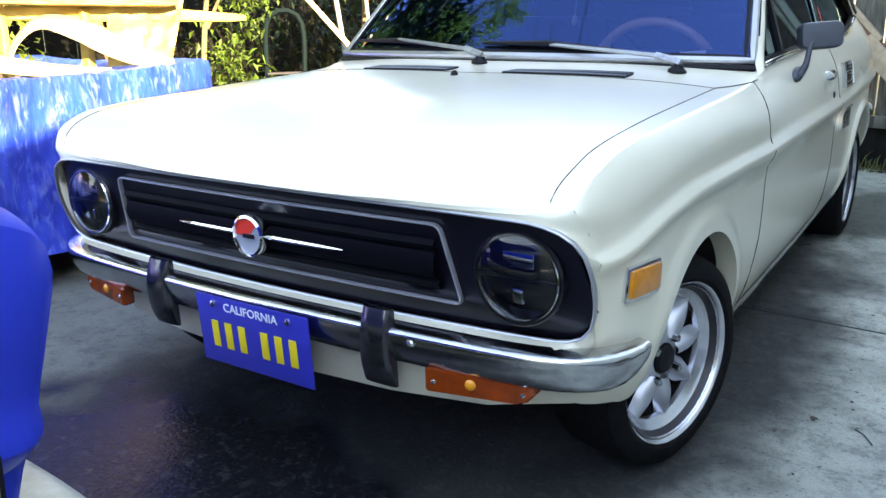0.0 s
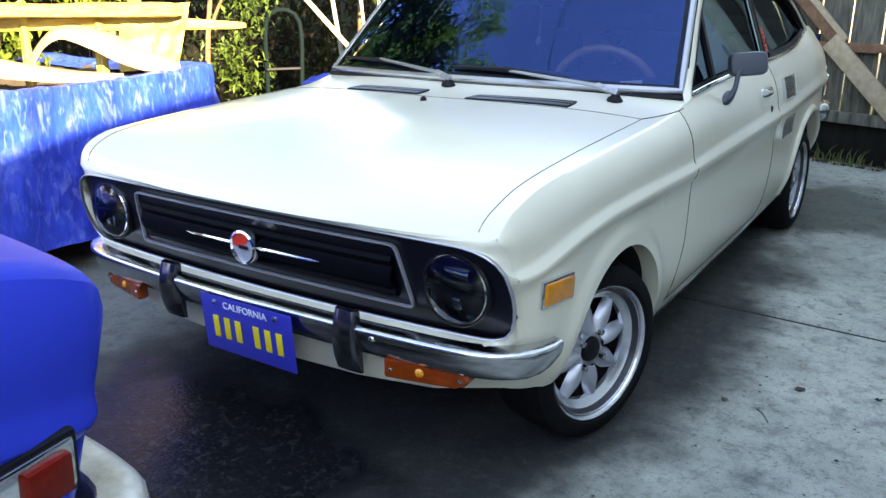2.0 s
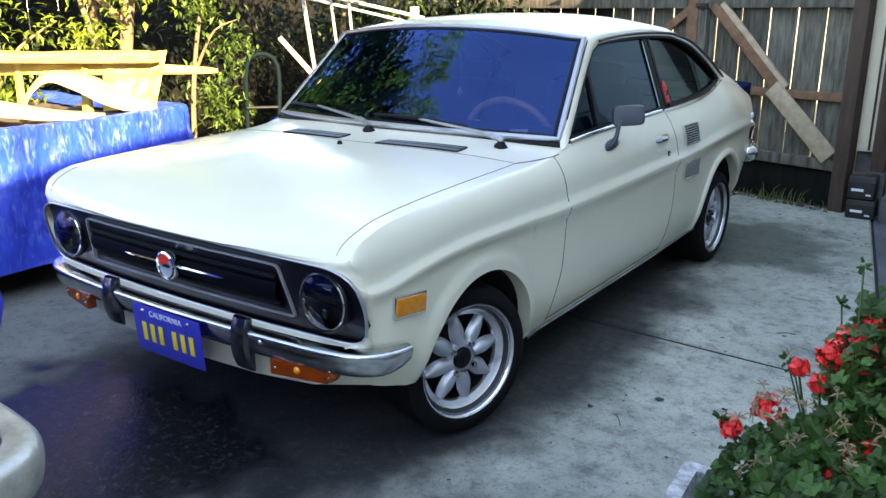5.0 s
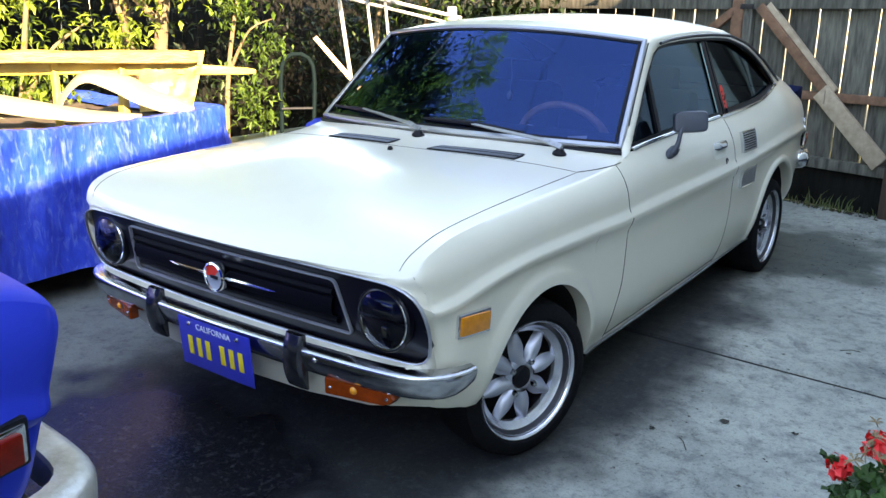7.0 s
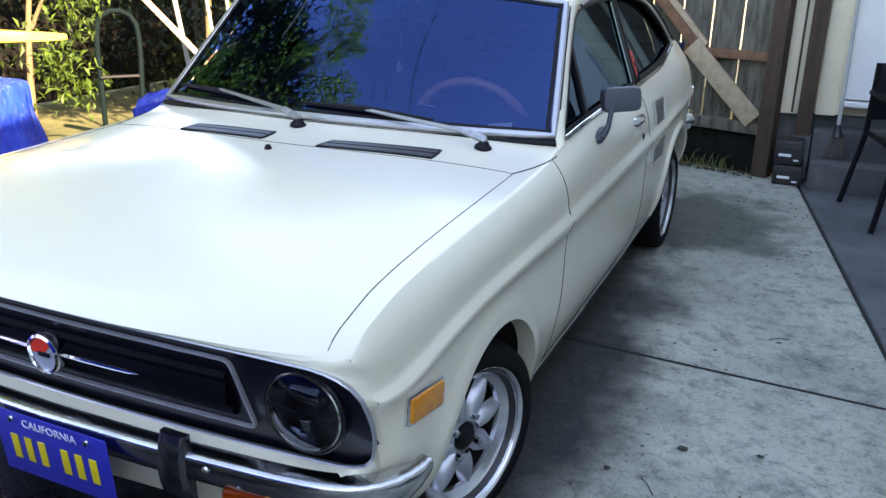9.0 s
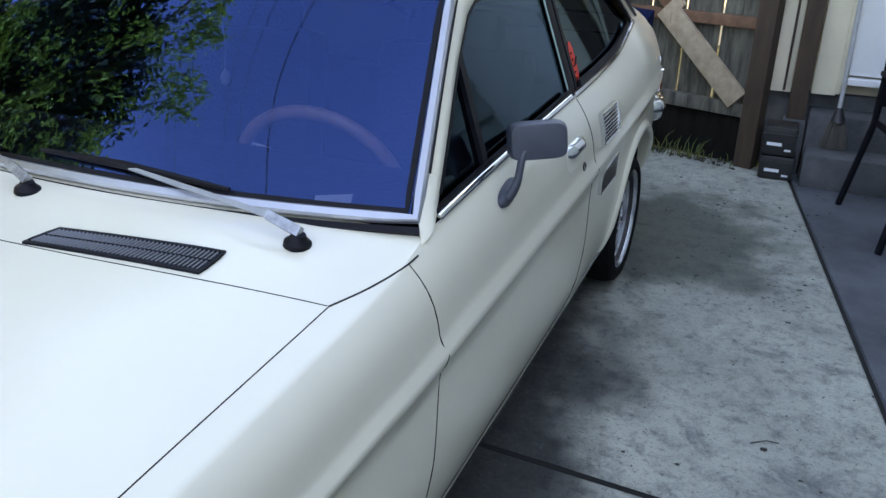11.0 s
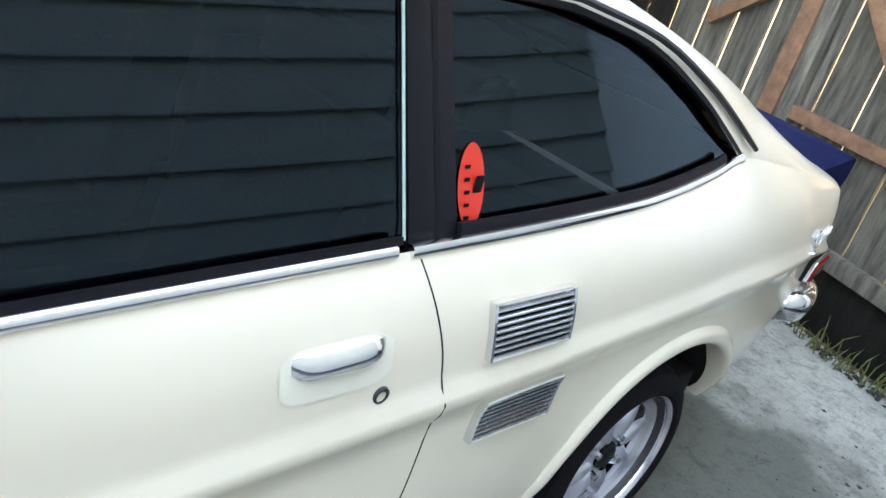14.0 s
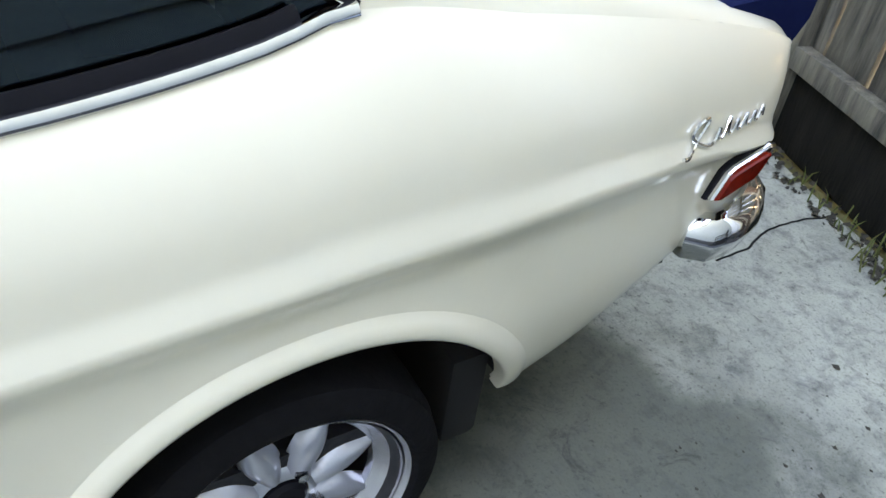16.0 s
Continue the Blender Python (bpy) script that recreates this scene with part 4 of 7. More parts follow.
for sgn in (1, -1):
    zs = [lerp(0.795, 0.225, k / 30) for k in range(31)]
    gap_line([on_side(seam_front(z), z, sgn) for z in zs])
    zs = [lerp(0.842, 0.235, k / 30) for k in range(31)]
    gap_line([on_side(seam_rear(z), z, sgn) for z in zs])
    gap_line([on_side(y, curve(SILL, y) + 0.028, sgn) for y in [lerp(0.475, 1.52, k / 20) for k in range(21)]], r=0.0018)
    # hood edge and cowl seams
    pts = []
    for k in range(31):
        y = lerp(-0.485, hood_rear(0.645), (k / 30) ** 1.3)
        pts.append(top_point(sgn * 0.935 * belt(max(y, -0.49)).x, y) + Vector((0, 0, 0.0012)))
    gap_line([p - Vector((0, 0, 0.0009)) for p in pts], r=0.0010)
    hc = top_point(sgn * 0.935 * belt(0.34).x, hood_rear(0.645))
    gap_line([p + Vector((0, 0, 0.0005)) for p in smooth_path([hc, top_point(sgn * 0.672, 0.42), top_point(sgn * 0.69, 0.50), (sgn * 0.6955, 0.55, 0.798)], 14)], r=0.0016)
gap_line([top_point(x, hood_rear(x)) for x in [lerp(-0.645, 0.645, k / 40) for k in range(41)]], r=0.0011)


# cowl vents
def vent(x0, x1):
    quad = [(x0 - 0.012, hood_rear(x0) + 0.006), (x0, hood_rear(x0) + 0.066), (x1, hood_rear(x1) + 0.084), (x1 + 0.004, hood_rear(x1) + 0.016)]
    quad = [Vector((x, y)) for x, y in quad]
    def q(a, b, up=0.0):
        p = quad[0].lerp(quad[3], a).lerp(quad[1].lerp(quad[2], a), b)
        t = top_point(p.x, p.y)
        return t + Vector((0, 0, up))
    tray = part("cowl_vent", Geo().grid([[q(i / 10, j / 3, 0.0015) for j in range(4)] for i in range(11)]).mesh("cowl_vent"), GAP, coupe, "black slotted air vent in the cowl")
    edge = [q(i / 10, 0, 0.002) for i in range(11)] + [q(1, j / 4, 0.002) for j in range(1, 4)] + [q(1 - i / 10, 1, 0.002) for i in range(11)] + [q(0, 1 - j / 4, 0.002) for j in range(1, 4)]
    part("vent_frame", Geo().sweep(edge, [(0.002, -0.004), (0.003, 0.0), (0.002, 0.004), (-0.004, 0.004), (-0.004, -0.004)], (0, 0, 1), closed=True).mesh("vent_frame"), BLACK, tray)
    slats = Geo()
    for i in range(1, 40):
        a = i / 40
        slats.tube([q(a, b, 0.0035) for b in (0.08, 0.5, 0.92)], 0.0018, 4)
    part("vent_slats", slats.mesh("vent_slats"), mat("vent_metal", (0.14, 0.15, 0.16), 0.4, 0.4), tray)
    part("vent_rib", Geo().tube([q(a / 8, 0.5, 0.004) for a in range(9)], 0.002, 4).mesh("vent_rib"), BLACK, tray)


vent(0.130, 0.430)
vent(-0.340, -0.070)
part("washer_nozzle", Geo().lathe([(0, 0.010), (0.008, 0.009), (0.013, 0.005), (0.014, 0.0005)], 14, pose(0.013, 0.213, top_point(0.013, 0.213).z - 0.001, 0, -90, 0)).mesh("washer_nozzle"), BLACK, coupe)


# wipers
STEEL_GREY = mat("wiper_knuckle_metal", (0.42, 0.43, 0.45), 0.4, 0.8, var=0.5, scale=60)


def wiper(px, py, tip_u, tip_v, blade):
    base = top_point(px, py)
    w = part("wiper", Geo().lathe([(0, 0.024), (0.008, 0.023), (0.016, 0.014), (0.022, 0.012), (0.024, 0.0005)], 20, pose(base.x, base.y, base.z - 0.002, 0, -80, 0)).mesh("wiper"), BLACK, coupe, "chrome wiper arm with black blade")
    tip = screen_point(tip_u, tip_v) + NS * 0.016
    a = base + Vector((0, 0, 0.024))
    d = (tip - a)
    knuckle = a + d * 0.16 + Vector((0, 0, 0.010))
    side = d.cross(NS).normalized()
    def flat(p, q, w0, w1, h):
        rows = [[p + side * w0 - NS * h, p + side * w0 + NS * h, p - side * w0 + NS * h, p - side * w0 - NS * h], [q + side * w1 - NS * h, q + side * w1 + NS * h, q - side * w1 + NS * h, q - side * w1 - NS * h]]
        return Geo().grid(rows, close_v=True).fan(rows[0]).fan(rows[1])
    part("arm_head", flat(a - d * 0.02, knuckle, 0.009, 0.008, 0.006).mesh("arm_head", False), STEEL_GREY, w)
    part("arm", flat(knuckle, tip, 0.0055, 0.0038, 0.003).mesh("arm", False), mat("wiper_metal", (0.34, 0.35, 0.36), 0.45, 0.8, var=0.2, scale=30), w)
    b0, b1 = (screen_point(u, v) + NS * 0.010 for u, v in blade)
    mid = b0.lerp(b1, 0.5) + NS * 0.012
    part("blade", Geo().tube([b0, b0.lerp(b1, 0.25) + NS * 0.006, mid, b0.lerp(b1, 0.75) + NS * 0.006, b1], [0.004, 0.007, 0.009, 0.007, 0.004], 6).mesh("blade"), BLACK, w)


wiper(0.517, 0.467, 0.215, 0.055, ((-0.12, 0.070), (0.52, 0.035)))
wiper(-0.045, 0.438, -0.62, 0.09, ((-0.94, 0.10), (-0.28, 0.045)))

# door mirror
mb = Vector((side_x(0.932, 0.785), 0.932, 0.785))
mirror = part("door_mirror", Geo().grid([[mb + pose(0, 0, 0, 9, -14, 0) @ Vector((h, 0.056 * r * math.copysign(abs(math.cos(q)) ** 0.7, math.cos(q)), 0.018 * r * math.sin(q))) for q in [k * math.pi / 16 for k in range(32)]] for h, r in ((-0.006, 1.0), (0.006, 1.0), (0.010, 0.95), (0.013, 0.8), (0.014, 0.4), (0.014, 0.02))], close_v=True).mesh("door_mirror"), MIRROR_GREY, coupe, "grey rectangular door mirror on a stalk")
head = Vector((0.762, 0.964, 0.893))
part("stalk", Geo().tube(smooth_path([mb + Vector((0.01, -0.025, -0.002)), mb + Vector((0.025, -0.015, 0.03)), head + Vector((-0.018, -0.032, -0.026)), head + Vector((-0.010, -0.010, -0.006))], 12), [0.0125, 0.0115, 0.0105, 0.0095, 0.0085, 0.008, 0.008, 0.008, 0.0085, 0.0095, 0.012, 0.014], 12).mesh("stalk"), MIRROR_GREY, mirror)
hm = pose(head.x, head.y, head.z, 0, 0, 28) @ pose(0, 0, 0, -8, -4, 0)
shell_rows = []
for d, sc in ((-0.022, 0.80), (-0.021, 0.90), (-0.014, 0.97), (0.0, 1.0), (0.014, 1.0), (0.018, 0.97)):
    ring = []
    for k in range(40):
        a = 2 * math.pi * k / 40
        ca, sa = math.cos(a), math.sin(a)
        x = math.copysign(abs(ca) ** 0.38, ca) * 0.060 * sc
        z = math.copysign(abs(sa) ** 0.38, sa) * 0.038 * sc
        ring.append(hm @ Vector((x, d, z)))
    shell_rows.append(ring)
part("shell", Geo().grid(shell_rows, close_v=True).fan(shell_rows[0]).mesh("shell"), MIRROR_GREY, mirror)
part("mirror_glass", Geo().fan([p for p in shell_rows[-1]]).mesh("mirror_glass"), CHROME, mirror)
for dy in (-0.005, 0.038):
    part("mirror_screw", Geo().lathe([(0, 0.006), (0.003, 0.005), (0.004, 0.0005)], 10, pose(mb.x + 0.011, mb.y + dy, mb.z + dy * 0.15)).mesh("mirror_screw"), CHROME, mirror)


# door handle, lock, flank louvres
def flank(y, z, out=0.0):
    return Vector((side_x(y, z) + out, y, z))


for sgn in (1, -1):
    hm2 = Matrix.Diagonal((sgn, 1, 1, 1))
    hrows = []
    for k in range(15):
        t = k / 14
        y = lerp(1.335, 1.472, t)
        zc = 0.752 + 0.002 * t
        h = 0.0155 * (1 - abs(2 * t - 1) ** 7 * 0.45)
        o = 0.019 * (1 - abs(2 * t - 1) ** 5)
        hrows.append([hm2 @ (flank(y, zc + h * a) + Vector((o * b, 0, 0))) for a, b in ((1, 0.0), (0.95, 0.7), (0.5, 1.0), (0.0, 1.08), (-0.5, 1.0), (-0.95, 0.7), (-1, 0.0))])
    handle = part("door_handle", Geo().grid(hrows).mesh("door_handle"), CHROME, coupe, "chrome pull handle in a shallow recess")
    rr = []
    for k in range(15):
        t = k / 14
        y = lerp(1.322, 1.485, t)
        e = 1 - abs(2 * t - 1) ** 6
        rr.append([hm2 @ flank(y, 0.737 + a * 0.036 * (0.55 + 0.45 * e), 0.0012 + 0.0003 * e) for a in (-1, -0.6, 0, 0.6, 0.94)])
    part("handle_recess", Geo().grid(rr).mesh("handle_recess"), mat("cream_recess", (0.70, 0.68, 0.57), 0.35, coat=0.4, var=0.05, scale=10), handle)
    part("door_lock", Geo().lathe([(0, 0.013), (0.004, 0.012), (0.005, 0.009), (0.001, 0.0085), (0.0, 0.0005)], 20, hm2 @ pose(side_x(1.477, 0.680) - 0.001, 1.477, 0.680)).mesh("door_lock"), STEEL_DARK, coupe, "dark round door lock")
    for z0, z1, y0, y1, skew, tilt in ((0.690, 0.775, 1.664, 1.838, 0.008, 1), (0.534, 0.612, 1.684, 1.862, -0.004, 1)):
        def lp(a, b, out):
            z = lerp(z0, z1, b)
            y = lerp(y0, y1, a) - skew * b
            return hm2 @ flank(y, z, out)
        lv = part("flank_louvre", Geo().grid([[lp(a / 6, b / 4, 0.003) for b in range(5)] for a in range(7)]).mesh("flank_louvre"), GAP, coupe, "chrome framed slatted flank vent")
        loop2 = [lp(a / 8, 0, 0.004) for a in range(9)] + [lp(1, b / 4, 0.004) for b in range(1, 4)] + [lp(1 - a / 8, 1, 0.004) for a in range(9)] + [lp(0, 1 - b / 4, 0.004) for b in range(1, 4)]
        part("louvre_frame", Geo().sweep(loop2, [(-0.004, -0.003), (0.008, -0.003), (0.010, 0.0), (0.008, 0.003), (-0.004, 0.003)], (sgn, 0, 0.1), closed=True).mesh("louvre_frame"), CHROME, lv)
        for k in range(8):
            b = (k + 0.6) / 8.4
            part("slat", Geo().sweep([lp(a / 6, b, 0.006) for a in range(7)], [(-0.002, -0.003), (0.006, -0.002), (0.0075, 0.0), (0.005, 0.0018), (-0.002, 0.0015)], (sgn, 0, -0.25)).mesh("slat"), CHROME_OLD, lv)
    # tail lamp and rear bumper
    def slab8(a0, a1, b0, b1, x0, x1):
        """A slanted lamp block: a along the car, b up, x0 to x1 outwards."""
        def q(a, b, o):
            y = lerp(2.985, 3.088, a) + 0.028 * b
            z = lerp(0.552, 0.600, b) + 0.018 * a
            return hm2 @ Vector((0.668 - 0.14 * (y - 2.985) + o, y, z))
        e = 0.10
        ring = lambda o, g: [q(lerp(a0, a1, a) , lerp(b0, b1, b), o) for a, b in ((g, 0), (1 - g, 0), (1, g), (1, 1 - g), (1 - g, 1), (g, 1), (0, 1 - g), (0, g))]
        rows = [ring(x0, e), ring(x1 - 0.004, e)]
        c = sum(rows[1], Vector()) / 8
        rows.append([p.lerp(c, 0.07) + Vector((sgn * 0.004, 0, 0)) for p in rows[1]])
        return Geo().grid(rows, close_v=True).fan(rows[-1])
    lampb = part("tail_lamp", slab8(-0.03, 1.06, -0.05, 1.06, -0.05, 0.012).mesh("tail_lamp", False), CHROME, coupe, "wraparound red tail lamp with chrome bezel")
    part("red_lens", slab8(0.02, 1.05, -0.01, 0.84, 0.0, 0.018).mesh("red_lens", False), RED_LENS, lampb)
    part("lamp_seal", slab8(-0.06, 1.07, -0.10, 1.10, -0.05, 0.004).mesh("lamp_seal", False), BLACK, lampb)
rb_half = smooth_path([(0.622, 2.990, 0), (0.664, 2.994, 0), (0.684, 3.03, 0), (0.676, 3.09, 0), (0.648, 3.15, 0), (0.595, 3.195, 0), (0.45, 3.222, 0), (0, 3.238, 0)], 26)
rb_path = rb_half + [Vector((-p.x, p.y, 0)) for p in reversed(rb_half)][1:]
rows = []
for i, p in enumerate(rb_path):
    t = (rb_path[min(i + 1, len(rb_path) - 1)] - rb_path[max(i - 1, 0)]).normalized()
    o = Vector((t.y, -t.x, 0))
    zc = 0.462 + 0.010 * min(1, abs(p.y - 2.968) / 0.12)
    rows.append([p + o * w + Vector((0, 0, zc + u)) for u, w in ((0.045, -0.02), (0.043, 0.0), (0.03, 0.014), (0.008, 0.020), (0.0, 0.021), (-0.008, 0.018), (-0.035, 0.010), (-0.045, -0.004), (-0.045, -0.02))])
part("rear_bumper", Geo().grid(rows).fan(rows[0]).mesh("rear_bumper"), CHROME, coupe, "chrome rear bumper wrapping the corner")
# rear quarter script as a run of plain chrome strokes
def sc(y, z):
    return Vector((side_x(y, z) + 0.004, y, z))
script = Geo().tube(smooth_path([sc(2.852, 0.674), sc(2.868, 0.673), sc(2.892, 0.688), sc(2.912, 0.712), sc(2.898, 0.716), sc(2.878, 0.704), sc(2.882, 0.690), sc(2.908, 0.676), sc(2.925, 0.672)], 40), 0.0032, 6)
strokes = [sc(2.925, 0.672)]
for k in range(6):
    y0 = 2.938 + 0.024 * k
    strokes += [sc(y0, 0.674 + 0.0004 * k), sc(y0 + 0.010, (0.702 if k == 1 else 0.692) + 0.0004 * k), sc(y0 + 0.013, 0.675 + 0.0004 * k)]
script.tube(smooth_path(strokes, 70), 0.0028, 6)
part("quarter_badge", script.mesh("quarter_badge"), CHROME, coupe, "chrome script badge as plain strokes")

# red oval sticker on the quarter glass
def stick(a, r):
    y, z = 1.630 + 0.025 * r * math.cos(a), 0.917 + 0.054 * r * math.sin(a)
    return Vector((win_x(y, z) - 0.0035, y, z))
st = part("window_sticker", Geo().fan([stick(2 * math.pi * k / 32, 1.0) for k in range(32)]).mesh("window_sticker", False), STICKER_RED, coupe, "red oval window sticker with plain dark bars")
for k in range(5):
    z = 0.878 + 0.016 * k
    part("sticker_bar", Geo().box((win_x(1.620, z) - 0.001, 1.620, z), (0.002, 0.008, 0.005)).mesh("sticker_bar"), BLACK, st)
part("sticker_mark", Geo().box((win_x(1.641, 0.917) - 0.001, 1.641, 0.917), (0.002, 0.016, 0.030), bevel=0.0008).mesh("sticker_mark"), BLACK, st)

# ducktail spoiler
rows = []
for k in range(17):
    x = lerp(-0.585, 0.585, k / 16)
    e = abs(x) / 0.585
    lift = 0.105 * (1 - 0.15 * e ** 4)
    dz = -0.030 * max(0.0, e - 0.9) / 0.1
    rows.append([(x, 2.88, 0.866 + dz), (x, 2.98, 0.850 + lift * 0.12 + dz), (x, 3.08, 0.830 + lift * 0.42 + dz), (x, 3.196 - 0.016 * e, 0.778 + lift * 0.88), (x, 3.214 - 0.016 * e, 0.772 + lift * 0.86), (x, 3.210 - 0.016 * e, 0.766 + lift * 0.3), (x, 3.176 - 0.012 * e, 0.742)])
part("spoiler", Geo().grid(rows).fan(rows[0]).fan(rows[-1]).mesh("spoiler"), SPOILER, coupe, "navy blue ducktail spoiler")

# cabin
cab = Geo()
cab.grid([[(x, 0.56 + 0.03 * (x / 0.6) ** 2, 0.83), (x, 0.72, 0.862), (x, 0.80, 0.85), (x, 0.83, 0.78), (x, 0.80, 0.62)] for x in [lerp(-0.66, 0.66, k / 12) for k in range(13)]])
part("dashboard", cab.mesh("dashboard"), INTERIOR, coupe, "dark padded dashboard")
cab = Geo().box((0, 1.5, 0.30), (1.36, 1.9, 0.04)).box((0, 2.12, 0.52), (1.2, 0.08, 0.46)).box((0, 0.62, 0.55), (1.36, 0.04, 0.5))
for sgn in (1, -1):
    cab.grid([[(sgn * 0.685, y, z) for z in (0.3, 0.5, 0.7, 0.80)] for y in (0.6, 1.0, 1.5, 1.9)])
part("cabin_trim", cab.mesh("cabin_trim", False), INTERIOR, coupe)
lin = Geo().grid([[(f * (o.x - 0.03), o.y - 0.02, o.z - 0.012 + 0.03 * (1 - f * f)) for f in (-1, -0.5, 0, 0.5, 1)] for o in OUTER[9:36]])
part("headliner", lin.mesh("headliner"), HEADLINER, coupe)
for sx in (0.33, -0.33):
    seat = Geo().box((sx, 1.28, 0.47), (0.46, 0.50, 0.14), bevel=0.05).box((sx, 1.54, 0.70), (0.45, 0.13, 0.50), pose(0, 0, 0, -12, 0, 0), bevel=0.05).box((sx, 1.60, 0.96), (0.26, 0.09, 0.16), pose(0, 0, 0, -8, 0, 0), bevel=0.035)
    part("front_seat", seat.mesh("front_seat"), INTERIOR, coupe, "black bucket seat")
swm = pose(0.322, 0.862, 0.757, 108, 0, 6)
sw = part("steering_wheel", Geo().tube([swm @ Vector((0.187 * math.cos(a), 0.187 * math.sin(a), 0)) for a in [2 * math.pi * k / 40 for k in range(41)]], 0.0145, 10, caps=False).mesh("steering_wheel"), WOOD_WHEEL, coupe, "wood-rimmed steering wheel")
for a in (270, 25, 155):
    part("wheel_spoke", Geo().tube([swm @ Vector((0.03 * math.cos(radians(a)), 0.03 * math.sin(radians(a)), 0.03)), swm @ Vector((0.18 * math.cos(radians(a)), 0.18 * math.sin(radians(a)), 0))], 0.007, 6).mesh("wheel_spoke"), STEEL_DARK, sw)
ring = [swm @ p for p in smooth_path([(-0.15, 0.095, 0.0), (-0.087, 0.088, 0.012), (-0.052, 0.042, 0.016), (-0.01, 0.038, 0.018), (0.045, 0.022, 0.016), (0.11, 0.038, 0.012), (0.165, 0.07, 0.0)], 40)]
part("horn_ring", Geo().tube(ring, 0.004, 6).mesh("horn_ring"), mat("satin_ring", (0.9, 0.9, 0.88), 0.4, 0.2), sw, "thin chrome horn ring")
part("horn_pad", Geo().lathe([(0.05, 0.03), (0.02, 0.045), (0.01, 0.03), (0.008, 0.001)], 20, swm @ pose(0, 0, 0, 0, -90, 0)).mesh("horn_pad"), BLACK, sw)
part("steering_column", Geo().tube([swm @ Vector((0, 0, 0.03)), (0.345, 0.66, 0.69)], 0.03, 10).mesh("steering_column"), INTERIOR, coupe)
part("window_crank", Geo().tube([(0.665, 1.0, 0.70), (0.645, 1.0, 0.70), (0.64, 1.06, 0.74)], 0.006, 6).mesh("window_crank"), CHROME, coupe)

cord = [(0.0, 0.98, 1.10), (0.005, 0.985, 1.02), (0.0, 0.98, 0.955)]
orn = part("hanging_ornament", Geo().tube(cord, 0.0015, 5).mesh("hanging_ornament"), HEADLINER, coupe, "small white ornament hanging inside the windshield")
part("drop", Geo().lathe([(-0.018, 0.0005), (-0.012, 0.010), (0.0, 0.013), (0.012, 0.008), (0.022, 0.001)], 14, pose(0.0, 0.98, 0.935, 0, -90, 0)).mesh("drop"), HEADLINER, orn)
lab = [screen_point(u, v) + Vector((0, 0.006, -0.006)) for u, v in ((0.735, 0.030), (0.83, 0.050), (0.83, 0.085), (0.735, 0.065))]
part("screen_label", Geo().fan(lab).mesh("screen_label", False), WHITE_PRINT, coupe, "small pale label low on the windshield")

# ---- the blue car: another coupe, tail end towards the white one ----
blue = thing("blue_car", "bright blue vintage coupe, tail end near the white car", "car")
BLUE_M = pose(-0.075, -4.412, 0.0)
blue.matrix_world = BLUE_M


def blue_shape(me):
    """Fuller haunches and a tail face that leans inwards below."""
    for v in me.vertices:
        x, y, z = v.co
        if y > 2.5:
            w = min(1.0, (y - 2.5) / 0.5)
            v.co.y = y - 0.40 * max(0.0, 0.72 - z) * w
            v.co.z = z + 0.032 * w * max(0.0, min(1.0, (z - 0.5) / 0.2))
    return me


for name in ("hood", "cowl", "fender", "door", "quarter_panel", "roof", "tail_panel", "windshield", "door_window", "quarter_window"):
    for ob in [o for o in coupe.children if o.name.split(".")[0] == name]:
        me = blue_shape(ob.data.copy())
        me.materials.clear()
        part(name, me, BLUE_PAINT if "wind" not in name else GLASS_SIDE, blue)
for ob in [o for o in coupe.children if o.name.split(".")[0] in ("wheel", "underbody")]:
    for o in (ob, *ob.children):
        c = o.copy()
        scene.collection.objects.link(c)
        if o is ob:
            c.parent, top = blue, c
        else:
            c.parent = top
PITTED = mat("pitted_chrome", (0.62, 0.61, 0.57), 0.40, 0.55, scale=16, color2=(0.40, 0.37, 0.30), bump=0.15, bscale=90)
half = smooth_path([(0.655, 2.50, 0), (0.652, 2.85, 0), (0.645, 3.03, 0), (0.625, 3.13, 0), (0.575, 3.195, 0), (0.49, 3.225, 0), (0.3, 3.24, 0), (0.0, 3.25, 0)], 34)
path = half + [Vector((-p.x, p.y, 0)) for p in reversed(half)][1:]
rows = []
for i, p in enumerate(path):
    t = (path[min(i + 1, len(path) - 1)] - path[max(i - 1, 0)]).normalized()
    o = Vector((-t.y, t.x, 0)) * (-1 if (Vector((-t.y, t.x, 0)).dot(p - Vector((0, 2.6, 0))) < 0) else 1)
    rows.append([p + o * w + Vector((0, 0, z)) for w, z in ((-0.060, 0.455), (-0.056, 0.464), (-0.035, 0.468), (-0.010, 0.466), (0.004, 0.460), (0.012, 0.448), (0.014, 0.425), (0.012, 0.395), (0.004, 0.370), (-0.012, 0.358), (-0.040, 0.356))])
part("rear_bumper", Geo().grid(rows).mesh("rear_bumper"), PITTED, blue, "pitted whitish chrome wraparound bumper")
